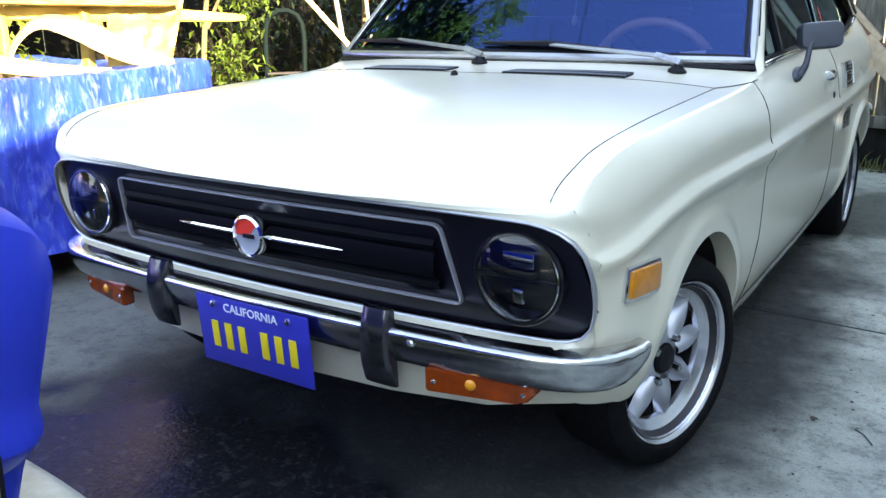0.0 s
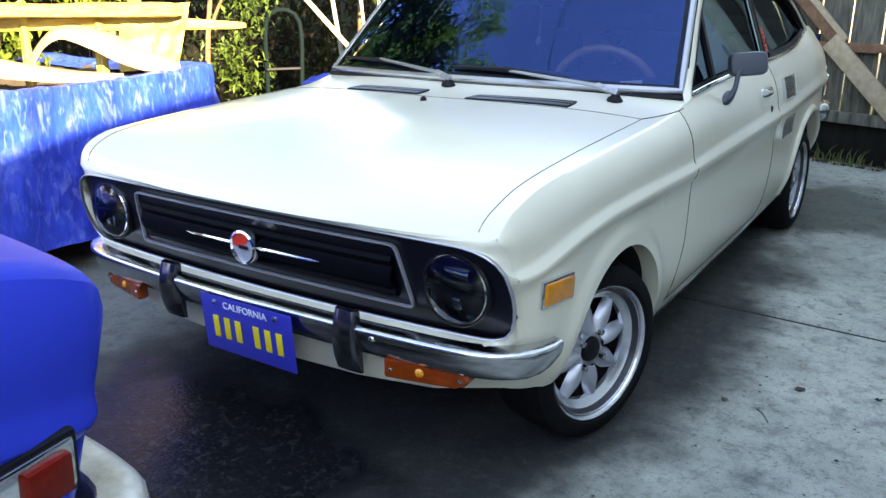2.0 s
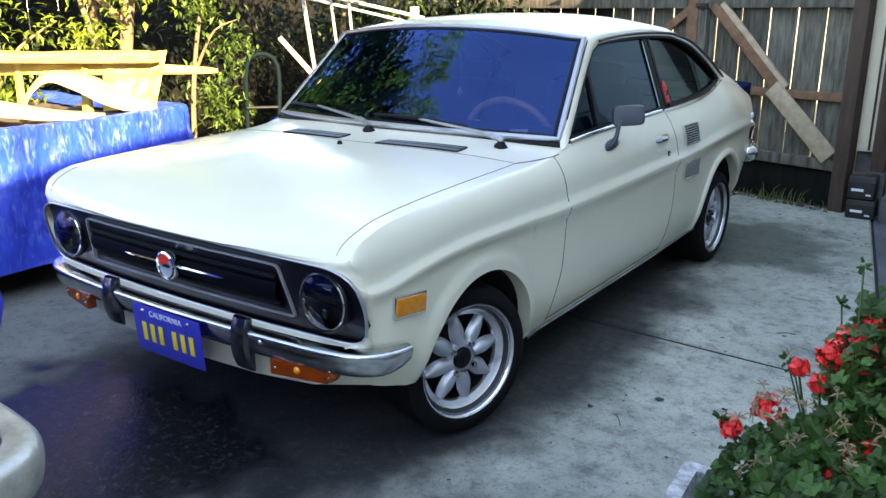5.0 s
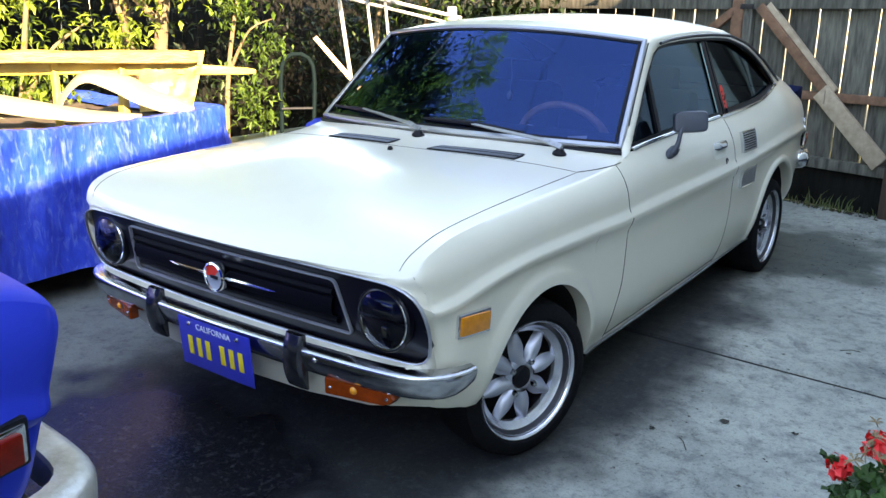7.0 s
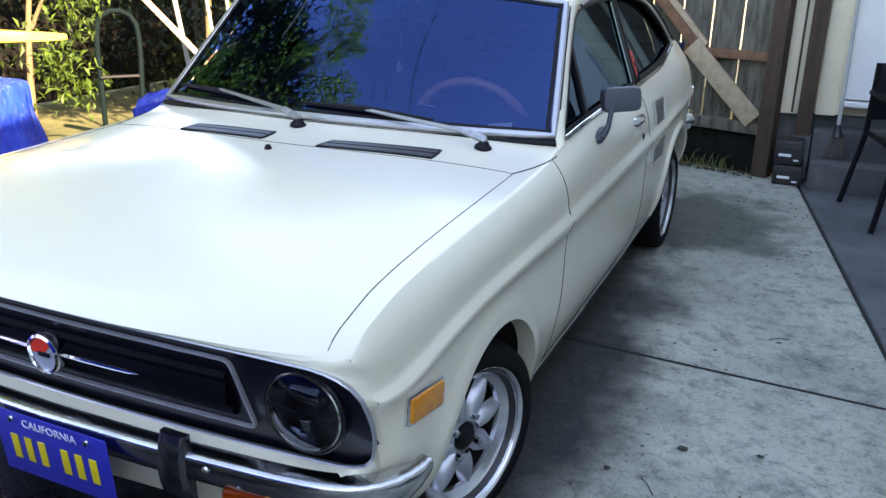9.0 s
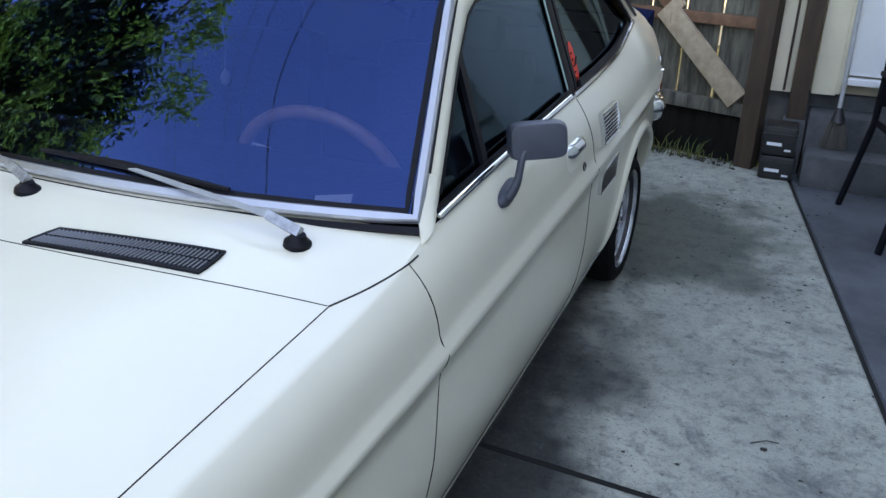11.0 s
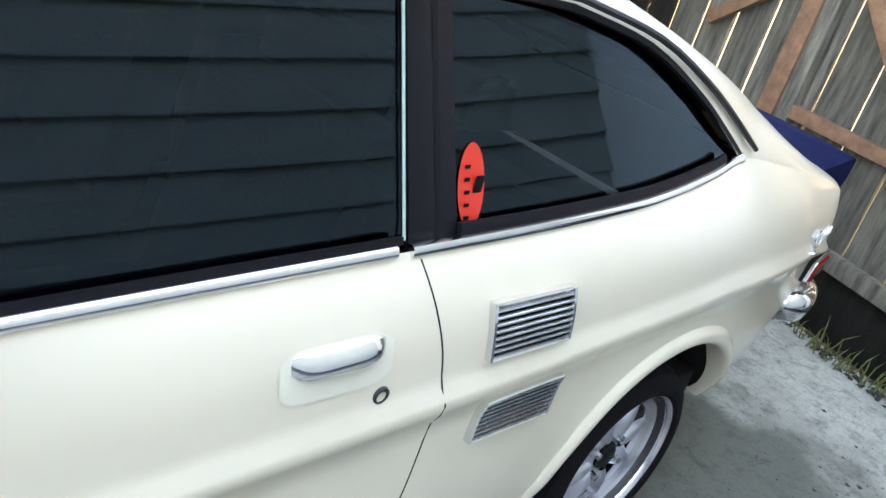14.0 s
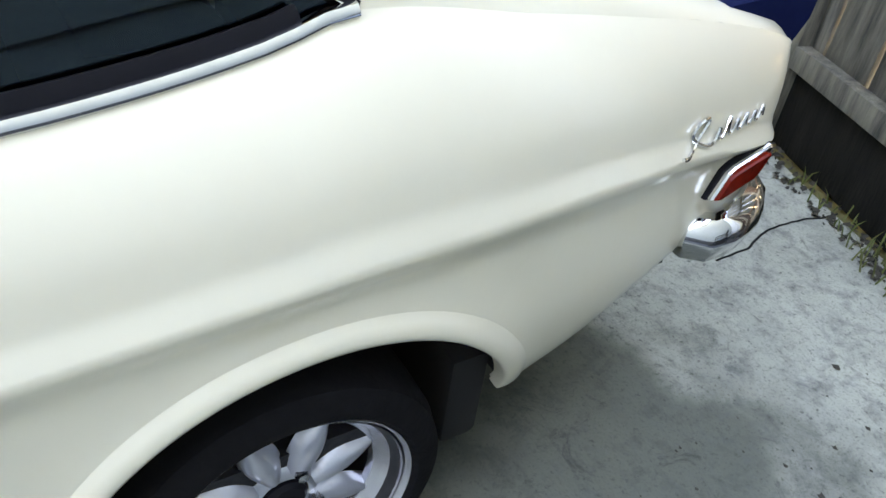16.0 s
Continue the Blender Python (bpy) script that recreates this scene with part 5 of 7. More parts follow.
for sgn in (1, -1):
    lx, m = 0.668, pose(0, 0, 0, 0, 4, sgn * 9)
    lamp = part("side_lamp", Geo().box((sgn * lx, 2.975, 0.612), (0.026, 0.165, 0.072), m, bevel=0.008).mesh("side_lamp"), CHROME, blue, "red side lamp in a chrome frame")
    part("lamp_seal", Geo().box((sgn * lx, 2.975, 0.612), (0.018, 0.180, 0.086), m, bevel=0.008).mesh("lamp_seal"), BLACK, lamp)
    part("red_lens", Geo().box((sgn * (lx + 0.006), 3.014, 0.610), (0.024, 0.062, 0.054), m, bevel=0.006).mesh("red_lens"), RED_LENS, lamp)
    part("dark_lens", Geo().box((sgn * (lx + 0.006), 2.936, 0.610), (0.022, 0.086, 0.054), m, bevel=0.006).mesh("dark_lens"), mat("dark_red_lens", (0.05, 0.006, 0.006), 0.2, coat=0.5), lamp)

# ---- setting ----
def joint_x(y):
    """The long joint beside the car, which runs towards the house."""
    return 1.28 - 0.172 * (y - 3.65)


# Concrete with the house's shade put into its colour.
SHADED_CONCRETE = mat("shaded_concrete", (0.125, 0.14, 0.155), 0.6, scale=2.5, color2=(0.035, 0.04, 0.048), bump=0.3, bscale=80, detail=9.0)
ground = Geo().grid([[(x, y, -0.012) for x in (-400, -60, -6, 6, 60, 400)] for y in (-400, -60, -6, 6, 60, 400)])
SOIL = mat("dry_earth", (0.135, 0.13, 0.050), 0.95, scale=3, color2=(0.055, 0.06, 0.022), bump=0.8, bscale=40)
SOIL_DARK = mat("bed_soil", (0.09, 0.06, 0.035), 0.95, scale=14, color2=(0.03, 0.022, 0.015), bump=0.9, bscale=60)
tagged(part("ground", ground.mesh("ground"), SOIL), "dry weedy earth beyond the driveway", "ground", kind="structure")


def slab(name, pts, label):
    g = Geo()
    top = [Vector((x, y, 0.0)) for x, y in pts]
    low = [Vector((x, y, -0.10)) for x, y in pts]
    n = len(pts)
    ins = []
    c = sum(top, Vector()) / n
    for p in top:
        ins.append(p + (c - p).normalized() * 0.012)
    for p in top:
        p.z -= 0.007
    g.grid([low, top, ins], close_v=True)
    g.fan(ins)
    ob = part(name, g.mesh(name, False), SHADED_CONCRETE if name == "pavement_east" else CONCRETE)
    return tagged(ob, label, "pavement", kind="structure")


def fence_y(x):
    return 4.12 - 0.30 * (x - 0.4)


jy = 1.11
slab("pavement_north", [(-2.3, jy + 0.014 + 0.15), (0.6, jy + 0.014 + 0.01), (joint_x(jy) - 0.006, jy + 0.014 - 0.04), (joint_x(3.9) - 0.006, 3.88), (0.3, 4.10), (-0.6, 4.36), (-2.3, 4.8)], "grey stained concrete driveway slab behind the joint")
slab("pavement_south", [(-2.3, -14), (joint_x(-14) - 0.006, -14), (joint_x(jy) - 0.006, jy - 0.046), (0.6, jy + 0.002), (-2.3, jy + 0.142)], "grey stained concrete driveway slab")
tagged(part("joint_filler", Geo().grid([[(joint_x(y) - 0.03, y, -0.008), (joint_x(y) + 0.03, y, -0.008)] for y in (-14, -6, 0, 4.0)]).grid([[(x, jy + d + y, -0.008) for y in (-0.03, 0.04)] for x, d in ((-2.3, 0.15), (0.6, 0.01), (1.72, -0.04))]).mesh("joint_filler"), GAP), "dark filled joint between slabs", "joint", kind="structure")
slab("pavement_east", [(joint_x(-14) + 0.006, -14), (9, -14), (9, 4.3), (joint_x(3.9) + 0.006, 3.9)], "concrete beside the house with its shade put into the colour")
crack = smooth_path([(0.355, 3.58, 0.0006), (0.35, 3.70, 0.0006), (0.315, 3.82, 0.0006), (0.318, 3.95, 0.0006), (0.335, 4.03, 0.0006), (0.34, 4.09, 0.0006)], 50)
crack = [p + Vector((0.008 * noise.noise((p.y * 22, 0, 1)), 0, 0)) for p in crack]
tagged(part("pavement_crack", Geo().tube(crack, 0.0035, 4).mesh("pavement_crack"), GAP), "thin winding crack in the concrete", "crack", kind="structure")

# dry leaves, grit and twigs on the slab
random.seed(7)
LITTER = mat("litter", (0.05, 0.045, 0.035), 0.9, var=0.5, scale=30)
bits = Geo()
for k in range(260):
    x, y = random.uniform(0.75, 1.75), random.uniform(-0.6, 4.0)
    if k < 120:
        x, y = random.uniform(0.75, 1.5), random.uniform(2.2, 3.9)
    r = random.choice((0.003, 0.004, 0.004, 0.006, 0.009)) * random.uniform(0.6, 1.2)
    a0 = random.uniform(0, 6.28)
    bits.fan([(x + r * (1 + 0.5 * math.sin(3 * j + k)) * math.cos(a0 + j * 1.047), y + r * 0.8 * math.sin(a0 + j * 1.047), 0.0015 + 0.002 * (j % 2)) for j in range(6)])
for x, y, a in ((1.307, 1.435, 0.4), (1.05, 0.35, 2.2), (0.62, 2.0, 1.0)):
    bits.tube([(x - 0.04 * math.cos(a), y - 0.04 * math.sin(a), 0.003), (x, y + 0.006, 0.006), (x + 0.035 * math.cos(a), y + 0.035 * math.sin(a), 0.003)], 0.0016, 5)
tagged(part("litter", bits.mesh("litter", False), LITTER), "dry leaf scraps and grit scattered on concrete", "litter", kind="stuff")
for x, y, r in ((0.937, 0.382, 0.011), (1.108, 0.565, 0.018), (1.48, 0.03, 0.015), (1.31, 0.62, 0.010)):
    g = Geo().fan([(r * (1 + 0.35 * math.sin(j * 2.1 + x * 9)) * math.cos(j * 0.785), r * 0.7 * math.sin(j * 0.785), 0.003 + 0.004 * (j % 2)) for j in range(8)])
    tagged(part("fallen_leaf", g.mesh("fallen_leaf", False), LITTER, None, "", pose(x, y, 0.0)), "small dark curled leaf on the concrete", "leaf", group="fallen leaves")

# ---- fence at the far end ----
WOOD_GREY = mat("weathered_board", (0.17, 0.158, 0.125), 0.85, scale=5, color2=(0.028, 0.027, 0.024), bump=0.45, bscale=30, stretch=(6, 6, 0.8), random_hue=0.25)
WOOD_RED = mat("red_brown_timber", (0.24, 0.115, 0.065), 0.75, scale=6, color2=(0.12, 0.055, 0.032), bump=0.25, bscale=30, stretch=(3, 3, 3))
WOOD_PALE = mat("pale_timber", (0.50, 0.38, 0.27), 0.75, scale=7, color2=(0.33, 0.24, 0.16), bump=0.25, bscale=40, stretch=(3, 3, 3))
WOOD_DARK = mat("dark_post", (0.085, 0.048, 0.032), 0.8, scale=6, color2=(0.045, 0.027, 0.02), bump=0.3, bscale=30, stretch=(4, 4, 0.7))
# Near-black copy of the board wood, holding the yard's shade in its colour.
SHADED_WOOD = mat("shaded_board", (0.014, 0.013, 0.011), 0.9, scale=6, color2=(0.006, 0.006, 0.005), bump=0.4, bscale=30, spec=0.15, stretch=(4, 4, 0.7))
FENCE_M = pose(0.4, 4.12, 0, 0, 0, math.degrees(math.atan(-0.30)))
fence = thing("wooden_fence", "weathered board fence with bright gaps between planks", "fence", kind="structure")
fence.matrix_world = FENCE_M
random.seed(3)


def board(u0, u1, z0, z1, thick, mtl, parent, name, v=0.0, seed=0):
    rnd = random.Random(seed)
    me = Geo().box(((u0 + u1) / 2, v, (z0 + z1) / 2), (u1 - u0, thick, z1 - z0), pose(0, 0, 0, 0, rnd.uniform(-0.35, 0.35), 0), bevel=0.003).mesh(name)
    return part(name, me, mtl, parent)


u = -6.3
n = 0
while u < -0.66:
    # Boards left of u = -1.5 are painted as shaded.
    board(u + 0.008, u + 0.184, -0.006, 1.82, 0.02, WOOD_GREY if u > -1.5 else SHADED_WOOD, fence, "plank", 0.012, n)
    u += 0.197
    n += 1
board(-6.4, -0.62, 1.28, 1.36, 0.05, WOOD_GREY, fence, "rail", -0.035, 50)
board(-6.4, -0.62, 0.27, 0.35, 0.05, WOOD_GREY, fence, "rail", -0.035, 51)
gate = thing("wooden_gate", "braced wooden gate of weathered planks", "gate")
gate.matrix_world = FENCE_M
slits = [-0.60, -0.405, -0.205, 0.012, 0.212, 0.412, 0.612]
for k in range(6):
    board(slits[k] + 0.007, slits[k + 1] - 0.007, -0.006, 1.82, 0.02, WOOD_GREY, gate, "plank", 0.012, 80 + k)
board(-0.455, 0.66, 1.285, 1.365, 0.05, WOOD_GREY, gate, "top_rail", -0.03, 90)
board(-0.50, 0.62, 0.700, 0.755, 0.045, WOOD_RED, gate, "mid_rail", -0.03, 91)
board(-0.66, 0.64, 0.255, 0.325, 0.05, WOOD_GREY, gate, "low_rail", -0.03, 92)
# Dark strip added to stand for the shade below the low rail.
board(-0.52, 0.615, 0.0, 0.255, 0.018, SHADED_WOOD, gate, "kick_board", -0.008, 95)
board(-0.615, -0.525, 0.03, 1.40, 0.06, WOOD_RED, gate, "stile", -0.035, 93)
board(-0.522, -0.455, 0.03, 1.40, 0.05, WOOD_GREY, gate, "stile", -0.03, 94)
def brace(a, b, w, mtl, parent, v, name="brace"):
    a, b = Vector((a[0], v, a[1])), Vector((b[0], v, b[1]))
    d = b - a
    ang = math.degrees(math.atan2(d.z, d.x))
    me = Geo().box((a + b) / 2, (d.length, 0.03, w), pose(0, 0, 0, 0, -ang, 0), bevel=0.003).mesh(name)
    part(name, me, mtl, parent)
brace((-0.385, 1.30), (0.17, 0.76), 0.060, WOOD_RED, gate, -0.072)
brace((-0.335, 1.31), (0.21, 0.765), 0.055, WOOD_PALE, gate, -0.048)
brace((0.13, 0.765), (0.585, 0.345), 0.115, WOOD_PALE, gate, -0.074)
brace((-1.08, 0.93), (-0.60, 1.27), 0.06, WOOD_RED, gate, -0.05)
part("hinge", Geo().box((-0.49, -0.07, 1.30), (0.10, 0.012, 0.035), bevel=0.003).mesh("hinge"), STEEL_DARK, gate)
part("latch", Geo().box((0.155, -0.085, 0.73), (0.035, 0.02, 0.09), bevel=0.003).mesh("latch"), WOOD_PALE, gate)
post = thing("fence_post", "dark square timber gate post", "post")
post.matrix_world = FENCE_M
part("post", Geo().box((0.665, -0.03, 0.95), (0.095, 0.095, 1.9), bevel=0.005).mesh("post"), WOOD_DARK, post)

# ---- house corner at the far right ----
CREAM = mat("cream_siding", (0.82, 0.72, 0.54), 0.7, scale=5, color2=(0.72, 0.63, 0.47), bump=0.15, bscale=50)
WHITE = mat("white_door_paint", (0.82, 0.82, 0.83), 0.5, var=0.08, scale=4)
GREY_WALL = mat("grey_foundation", (0.11, 0.115, 0.12), 0.9, scale=5, color2=(0.05, 0.053, 0.058), bump=0.5, bscale=50)
hw = thing("wall_back", "cream painted end wall with a white door", "wall", kind="structure")
part("siding_panel", Geo().box((1.105, 4.02, 1.50), (0.155, 0.05, 2.22), bevel=0.004).mesh("siding_panel"), CREAM, hw)
part("siding_batten", Geo().box((1.15, 3.99, 1.50), (0.012, 0.02, 2.2), bevel=0.002).mesh("siding_batten"), WOOD_DARK, hw)
part("foundation", Geo().box((1.75, 4.12, 0.19), (1.35, 0.16, 0.40), bevel=0.004).mesh("foundation"), GREY_WALL, hw)
part("door_trim", Geo().box((1.335, 4.0, 1.50), (0.115, 0.06, 2.2), bevel=0.006).box((1.40, 3.985, 1.5), (0.02, 0.05, 2.18), bevel=0.004).mesh("door_trim"), CREAM, hw)
part("door_panel", Geo().box((1.90, 4.03, 1.56), (0.98, 0.04, 2.12), bevel=0.004).mesh("door_panel"), WHITE, hw)
part("door_sill", Geo().box((1.90, 3.995, 0.475), (0.98, 0.07, 0.03), bevel=0.005).mesh("door_sill"), WHITE, hw)
part("wall_body", Geo().box((3.2, 4.15, 1.6), (4.3, 0.10, 3.2)).mesh("wall_body"), CREAM, hw)
pp = thing("porch_post", "dark brown square porch post", "post")
part("post", Geo().box((1.228, 3.93, 1.52), (0.085, 0.085, 2.5), bevel=0.004).mesh("post"), WOOD_DARK, pp)
part("base", Geo().box((1.228, 3.93, 0.14), (0.11, 0.11, 0.28), bevel=0.006).mesh("base"), GREY_WALL, pp)
steps = thing("concrete_steps", "two rough grey concrete steps below the door", "steps", kind="structure")
part("upper_step", Geo().box((2.1, 3.96, 0.16), (1.62, 0.20, 0.325), bevel=0.012).mesh("upper_step"), GREY_WALL, steps)
part("lower_step", Geo().box((2.1, 3.78, 0.08), (1.60, 0.20, 0.165), bevel=0.012).mesh("lower_step"), GREY_WALL, steps)
PLASTIC = mat("black_case", (0.018, 0.018, 0.02), 0.5, var=0.3, scale=20)
for z0, h, w, dx in ((0.0, 0.125, 0.165, 0.0), (0.125, 0.15, 0.155, -0.008)):
    bx = thing("tool_case", "black plastic case with small white labels", "case", group="stacked cases")
    bx.matrix_world = pose(1.185 + dx, 3.80, z0)
    part("body", Geo().box((0, 0, h / 2), (w, 0.15, h - 0.004), bevel=0.012).mesh("body"), PLASTIC, bx)
    part("lid_rib", Geo().box((0, -0.002, h * 0.72), (w + 0.006, 0.152, 0.01), bevel=0.003).mesh("lid_rib"), PLASTIC, bx)
    part("label", Geo().box((-0.02, -0.0765, h * 0.40), (0.07, 0.002, 0.016)).mesh("label"), WHITE_PRINT, bx)
    part("label_small", Geo().box((0.045, -0.0765, h * 0.22), (0.03, 0.002, 0.01)).mesh("label_small"), WHITE_PRINT, bx)
broom = thing("broom", "push broom with pale handle leaning by the door", "broom")
part("handle", Geo().tube([(1.405, 3.86, 1.25), (1.42, 3.85, 0.35)], 0.011, 10).mesh("handle"), mat("pale_handle", (0.45, 0.46, 0.46), 0.5, var=0.2, scale=20), broom)
part("socket", Geo().tube([(1.419, 3.85, 0.37), (1.424, 3.848, 0.30)], [0.014, 0.035], 10).mesh("socket"), STEEL_DARK, broom)
br = Geo()
random.seed(5)
for k in range(90):
    a, b = random.uniform(-1, 1), random.uniform(-1, 1)
    br.tube([(1.424 + 0.03 * a, 3.848 + 0.012 * b, 0.305), (1.424 + 0.05 * a, 3.846 + 0.02 * b, 0.235), (1.424 + 0.062 * a, 3.846 + 0.026 * b, 0.167)], 0.003, 4)
tagged(part("bristles", br.mesh("bristles"), mat("bristle", (0.10, 0.09, 0.08), 0.9), broom), kind="stuff")
chair = thing("metal_chair", "black metal garden chair with a pale blue cloth", "chair")
ch = pose(1.86, 3.30, 0, 0, 0, 15)
for sx, sy in ((-0.25, -0.25), (0.25, -0.25), (-0.25, 0.25), (0.25, 0.25)):
    top = 0.78 if sy > 0 else 0.62
    part("leg", Geo().tube([ch @ Vector((sx * 1.25, sy * 1.15, 0)), ch @ Vector((sx, sy, 0.40)), ch @ Vector((sx, sy * 0.95, top))], 0.015, 8).mesh("leg"), BLACK, chair)
part("seat", Geo().box(ch @ Vector((0, 0, 0.41)), (0.5, 0.5, 0.035), pose(0, 0, 0, 0, 0, 15), bevel=0.01).mesh("seat"), BLACK, chair)
part("backrest", Geo().box(ch @ Vector((0, 0.245, 0.63)), (0.5, 0.03, 0.30), pose(0, 0, 0, 0, 0, 15), bevel=0.012).mesh("backrest"), BLACK, chair)
for sx in (-0.25, 0.25):
    part("armrest", Geo().box(ch @ Vector((sx, 0, 0.625)), (0.05, 0.5, 0.025), pose(0, 0, 0, 0, 0, 15), bevel=0.01).mesh("armrest"), BLACK, chair)
cl = Geo().grid([[ch @ Vector((lerp(-0.22, 0.1, i / 8), lerp(-0.3, 0.0, j / 6), 0.445 + 0.012 * math.sin(i * 1.7 + j))) for j in range(7)] for i in range(9)])
tagged(part("folded_cloth", cl.mesh("folded_cloth"), mat("pale_blue_cloth", (0.35, 0.47, 0.58), 0.9, var=0.2, scale=20, bump=0.3, bscale=60)), "pale blue cloth lying on the chair", "cloth")

# ---- house on the right: lap siding wall with a sloping roof edge ----
SIDING = mat("green_grey_siding", (0.42, 0.45, 0.44), 0.75, scale=4, color2=(0.34, 0.37, 0.365), bump=0.15, bscale=40, stretch=(1, 1, 6))
house = thing("house_wall", "grey-green lap siding side wall of a two-storey house", "wall", kind="structure")
HM = pose(2.70, 0, 0, 0, 0, 9.7)          # local y runs along the wall, x away from the car
house.matrix_world = HM


EAVE = 3.29


core = [(0.06, -9.0, 0.0), (0.06, 4.25, 0.0), (0.06, 4.25, EAVE), (0.06, -9.0, EAVE)]
g = Geo().fan(core).fan([(x + 0.2, y, z) for x, y, z in core]).grid([core, [(x + 0.2, y, z) for x, y, z in core]], close_v=True)
part("wall_core", g.mesh("wall_core", False), SIDING, house)
lap = Geo()
for k in range(16):
    z = 0.35 + 0.19 * k
    lap.grid([[(0.045, -9.0, z + 0.19), (0.045, 4.25, z + 0.19)], [(0.022, -9.0, z), (0.022, 4.25, z)], [(0.06, -9.0, z), (0.06, 4.25, z)]])
tagged(part("lap_board", lap.mesh("lap_board", False), SIDING, house), kind="stuff")
part("base_wall", Geo().box((0.06, -2.4, 0.18), (0.08, 13.2, 0.36), bevel=0.01).mesh("base_wall"), GREY_WALL, house)
part("roof", Geo().box((2.05, -2.4, EAVE + 0.05), (4.2, 13.4, 0.10)).mesh("roof"), WOOD_DARK, house)

# Unseen wall, added to block light from the -y horizon.
tagged(part("wall_front", Geo().box((-1.0, -13.6, 2.1), (18, 0.25, 4.2), bevel=0.01).mesh("wall_front"), mat("plain_render", (0.20, 0.19, 0.17), 0.9, scale=2, var=0.2, bump=0.2, bscale=30)), "unseen plain wall added to cut low sky light", "wall", kind="structure")
# Added pale backdrop that catches sun and brightens the fence gaps.
tagged(part("wall_beyond", Geo().box((-1.0, 7.6, 1.3), (16, 0.2, 2.6), bevel=0.01).mesh("wall_beyond"), mat("pale_sunlit_wall", (0.70, 0.66, 0.52), 0.9, scale=2, var=0.15, bump=0.2, bscale=30)), "pale wall added beyond the fence to brighten its gaps", "wall", kind="structure")

# ---- raised bed under a tarp, with timber on it ----
bed = thing("planter_bed", "raised soil bed draped in a shiny blue tarp", "planter")
perim = resample([Vector((-1.62, -2.6, 0)), Vector((-1.62, 0.80, 0))] + [Vector((-1.62 - 0.05 * math.sin(k / 6 * 1.57), 0.80 + 0.06 * (1 - math.cos(k / 6 * 1.57)), 0)) for k in range(1, 6)] + [Vector((-1.67, 0.87, 0)), Vector((-3.1, 0.87, 0))], 260)


def crumple(p):
    """Sharp-edged creases of a stiff plastic sheet."""
    return 1 - abs(noise.noise(p)) * 2


rows = []
for i, p in enumerate(perim):
    q0, q1 = perim[max(i - 1, 0)], perim[min(i + 1, len(perim) - 1)]
    tan = (q1 - q0).normalized()
    out = Vector((tan.y, -tan.x, 0))
    s = 4.94 * i / 259
    corner = max(0.0, 1 - abs(s - 3.45) / 0.45)
    r = []
    for j in range(37):
        t = j / 36
        fold = 0.014 * math.sin(s * 9 + 2.1 * math.sin(s * 3.1)) + 0.007 * math.sin(s * 23 + t * 3) + 0.02 * noise.noise((s * 2.2, t * 2.5, 1.0))
        fold += 0.008 * crumple((s * 7 + t * 1.5, t * 2.2, 4.0)) + 0.0045 * crumple((s * 17 - t * 3, t * 6.0, 9.0)) + 0.003 * noise.noise((s * 34, t * 14, 2.0))
        ztop = 0.775 + 0.010 * math.sin(s * 4.0) + 0.010 * noise.noise((s * 5, 0, 2)) + 0.006 * noise.noise((s * 19, 0, 7))
        zbot = 0.145 + 0.012 * math.sin(s * 2.3)
        if j == 0:
            r.append(p - out * 0.14 + Vector((0, 0, ztop - 0.03)))
            continue
        z = lerp(ztop, zbot, max(0.0, (j - 3) / 33))
        flare = fold * min(1.0, 0.25 + t * 3) + 0.03 * t + 0.10 * corner * t
        r.append(p + out * (flare - ((0.035, 0.012, 0.002)[j - 1] if j < 4 else 0.0)) + Vector((0, 0, z + (0.004 if j < 3 else 0))))
    rows.append(r)
part("tarp", Geo().grid(rows).mesh("tarp"), TARP, bed, "wrinkled shiny blue tarp")
sg = Geo().grid([[(lerp(-3.1, -1.68, i / 30), lerp(-2.6, 0.80, j / 60), 0.725 + 0.035 * noise.noise((i * 0.35, j * 0.35, 0)) + 0.02 * noise.noise((i * 1.1, j * 1.1, 3))) for j in range(61)] for i in range(31)])
part("soil", sg.mesh("soil"), SOIL_DARK, bed, "dark crumbly soil")
part("bed_wall", Geo().box((-2.35, -0.9, 0.42), (1.36, 3.3, 0.60)).mesh("bed_wall"), WOOD_DARK, bed)
BEAM_WOOD = mat("aged_beam", (0.50, 0.35, 0.085), 0.6, scale=11, color2=(0.15, 0.07, 0.018), bump=0.4, bscale=30, stretch=(2, 0.6, 6))
YELLOW_WOOD = mat("yellowed_timber", (0.60, 0.47, 0.10), 0.55, scale=5, color2=(0.36, 0.23, 0.045), bump=0.2, bscale=30, stretch=(2, 0.6, 4))
PALE_SHEET = mat("pale_sheet", (0.25, 0.21, 0.125), 0.6, var=0.2, scale=6, bump=0.2, bscale=20)


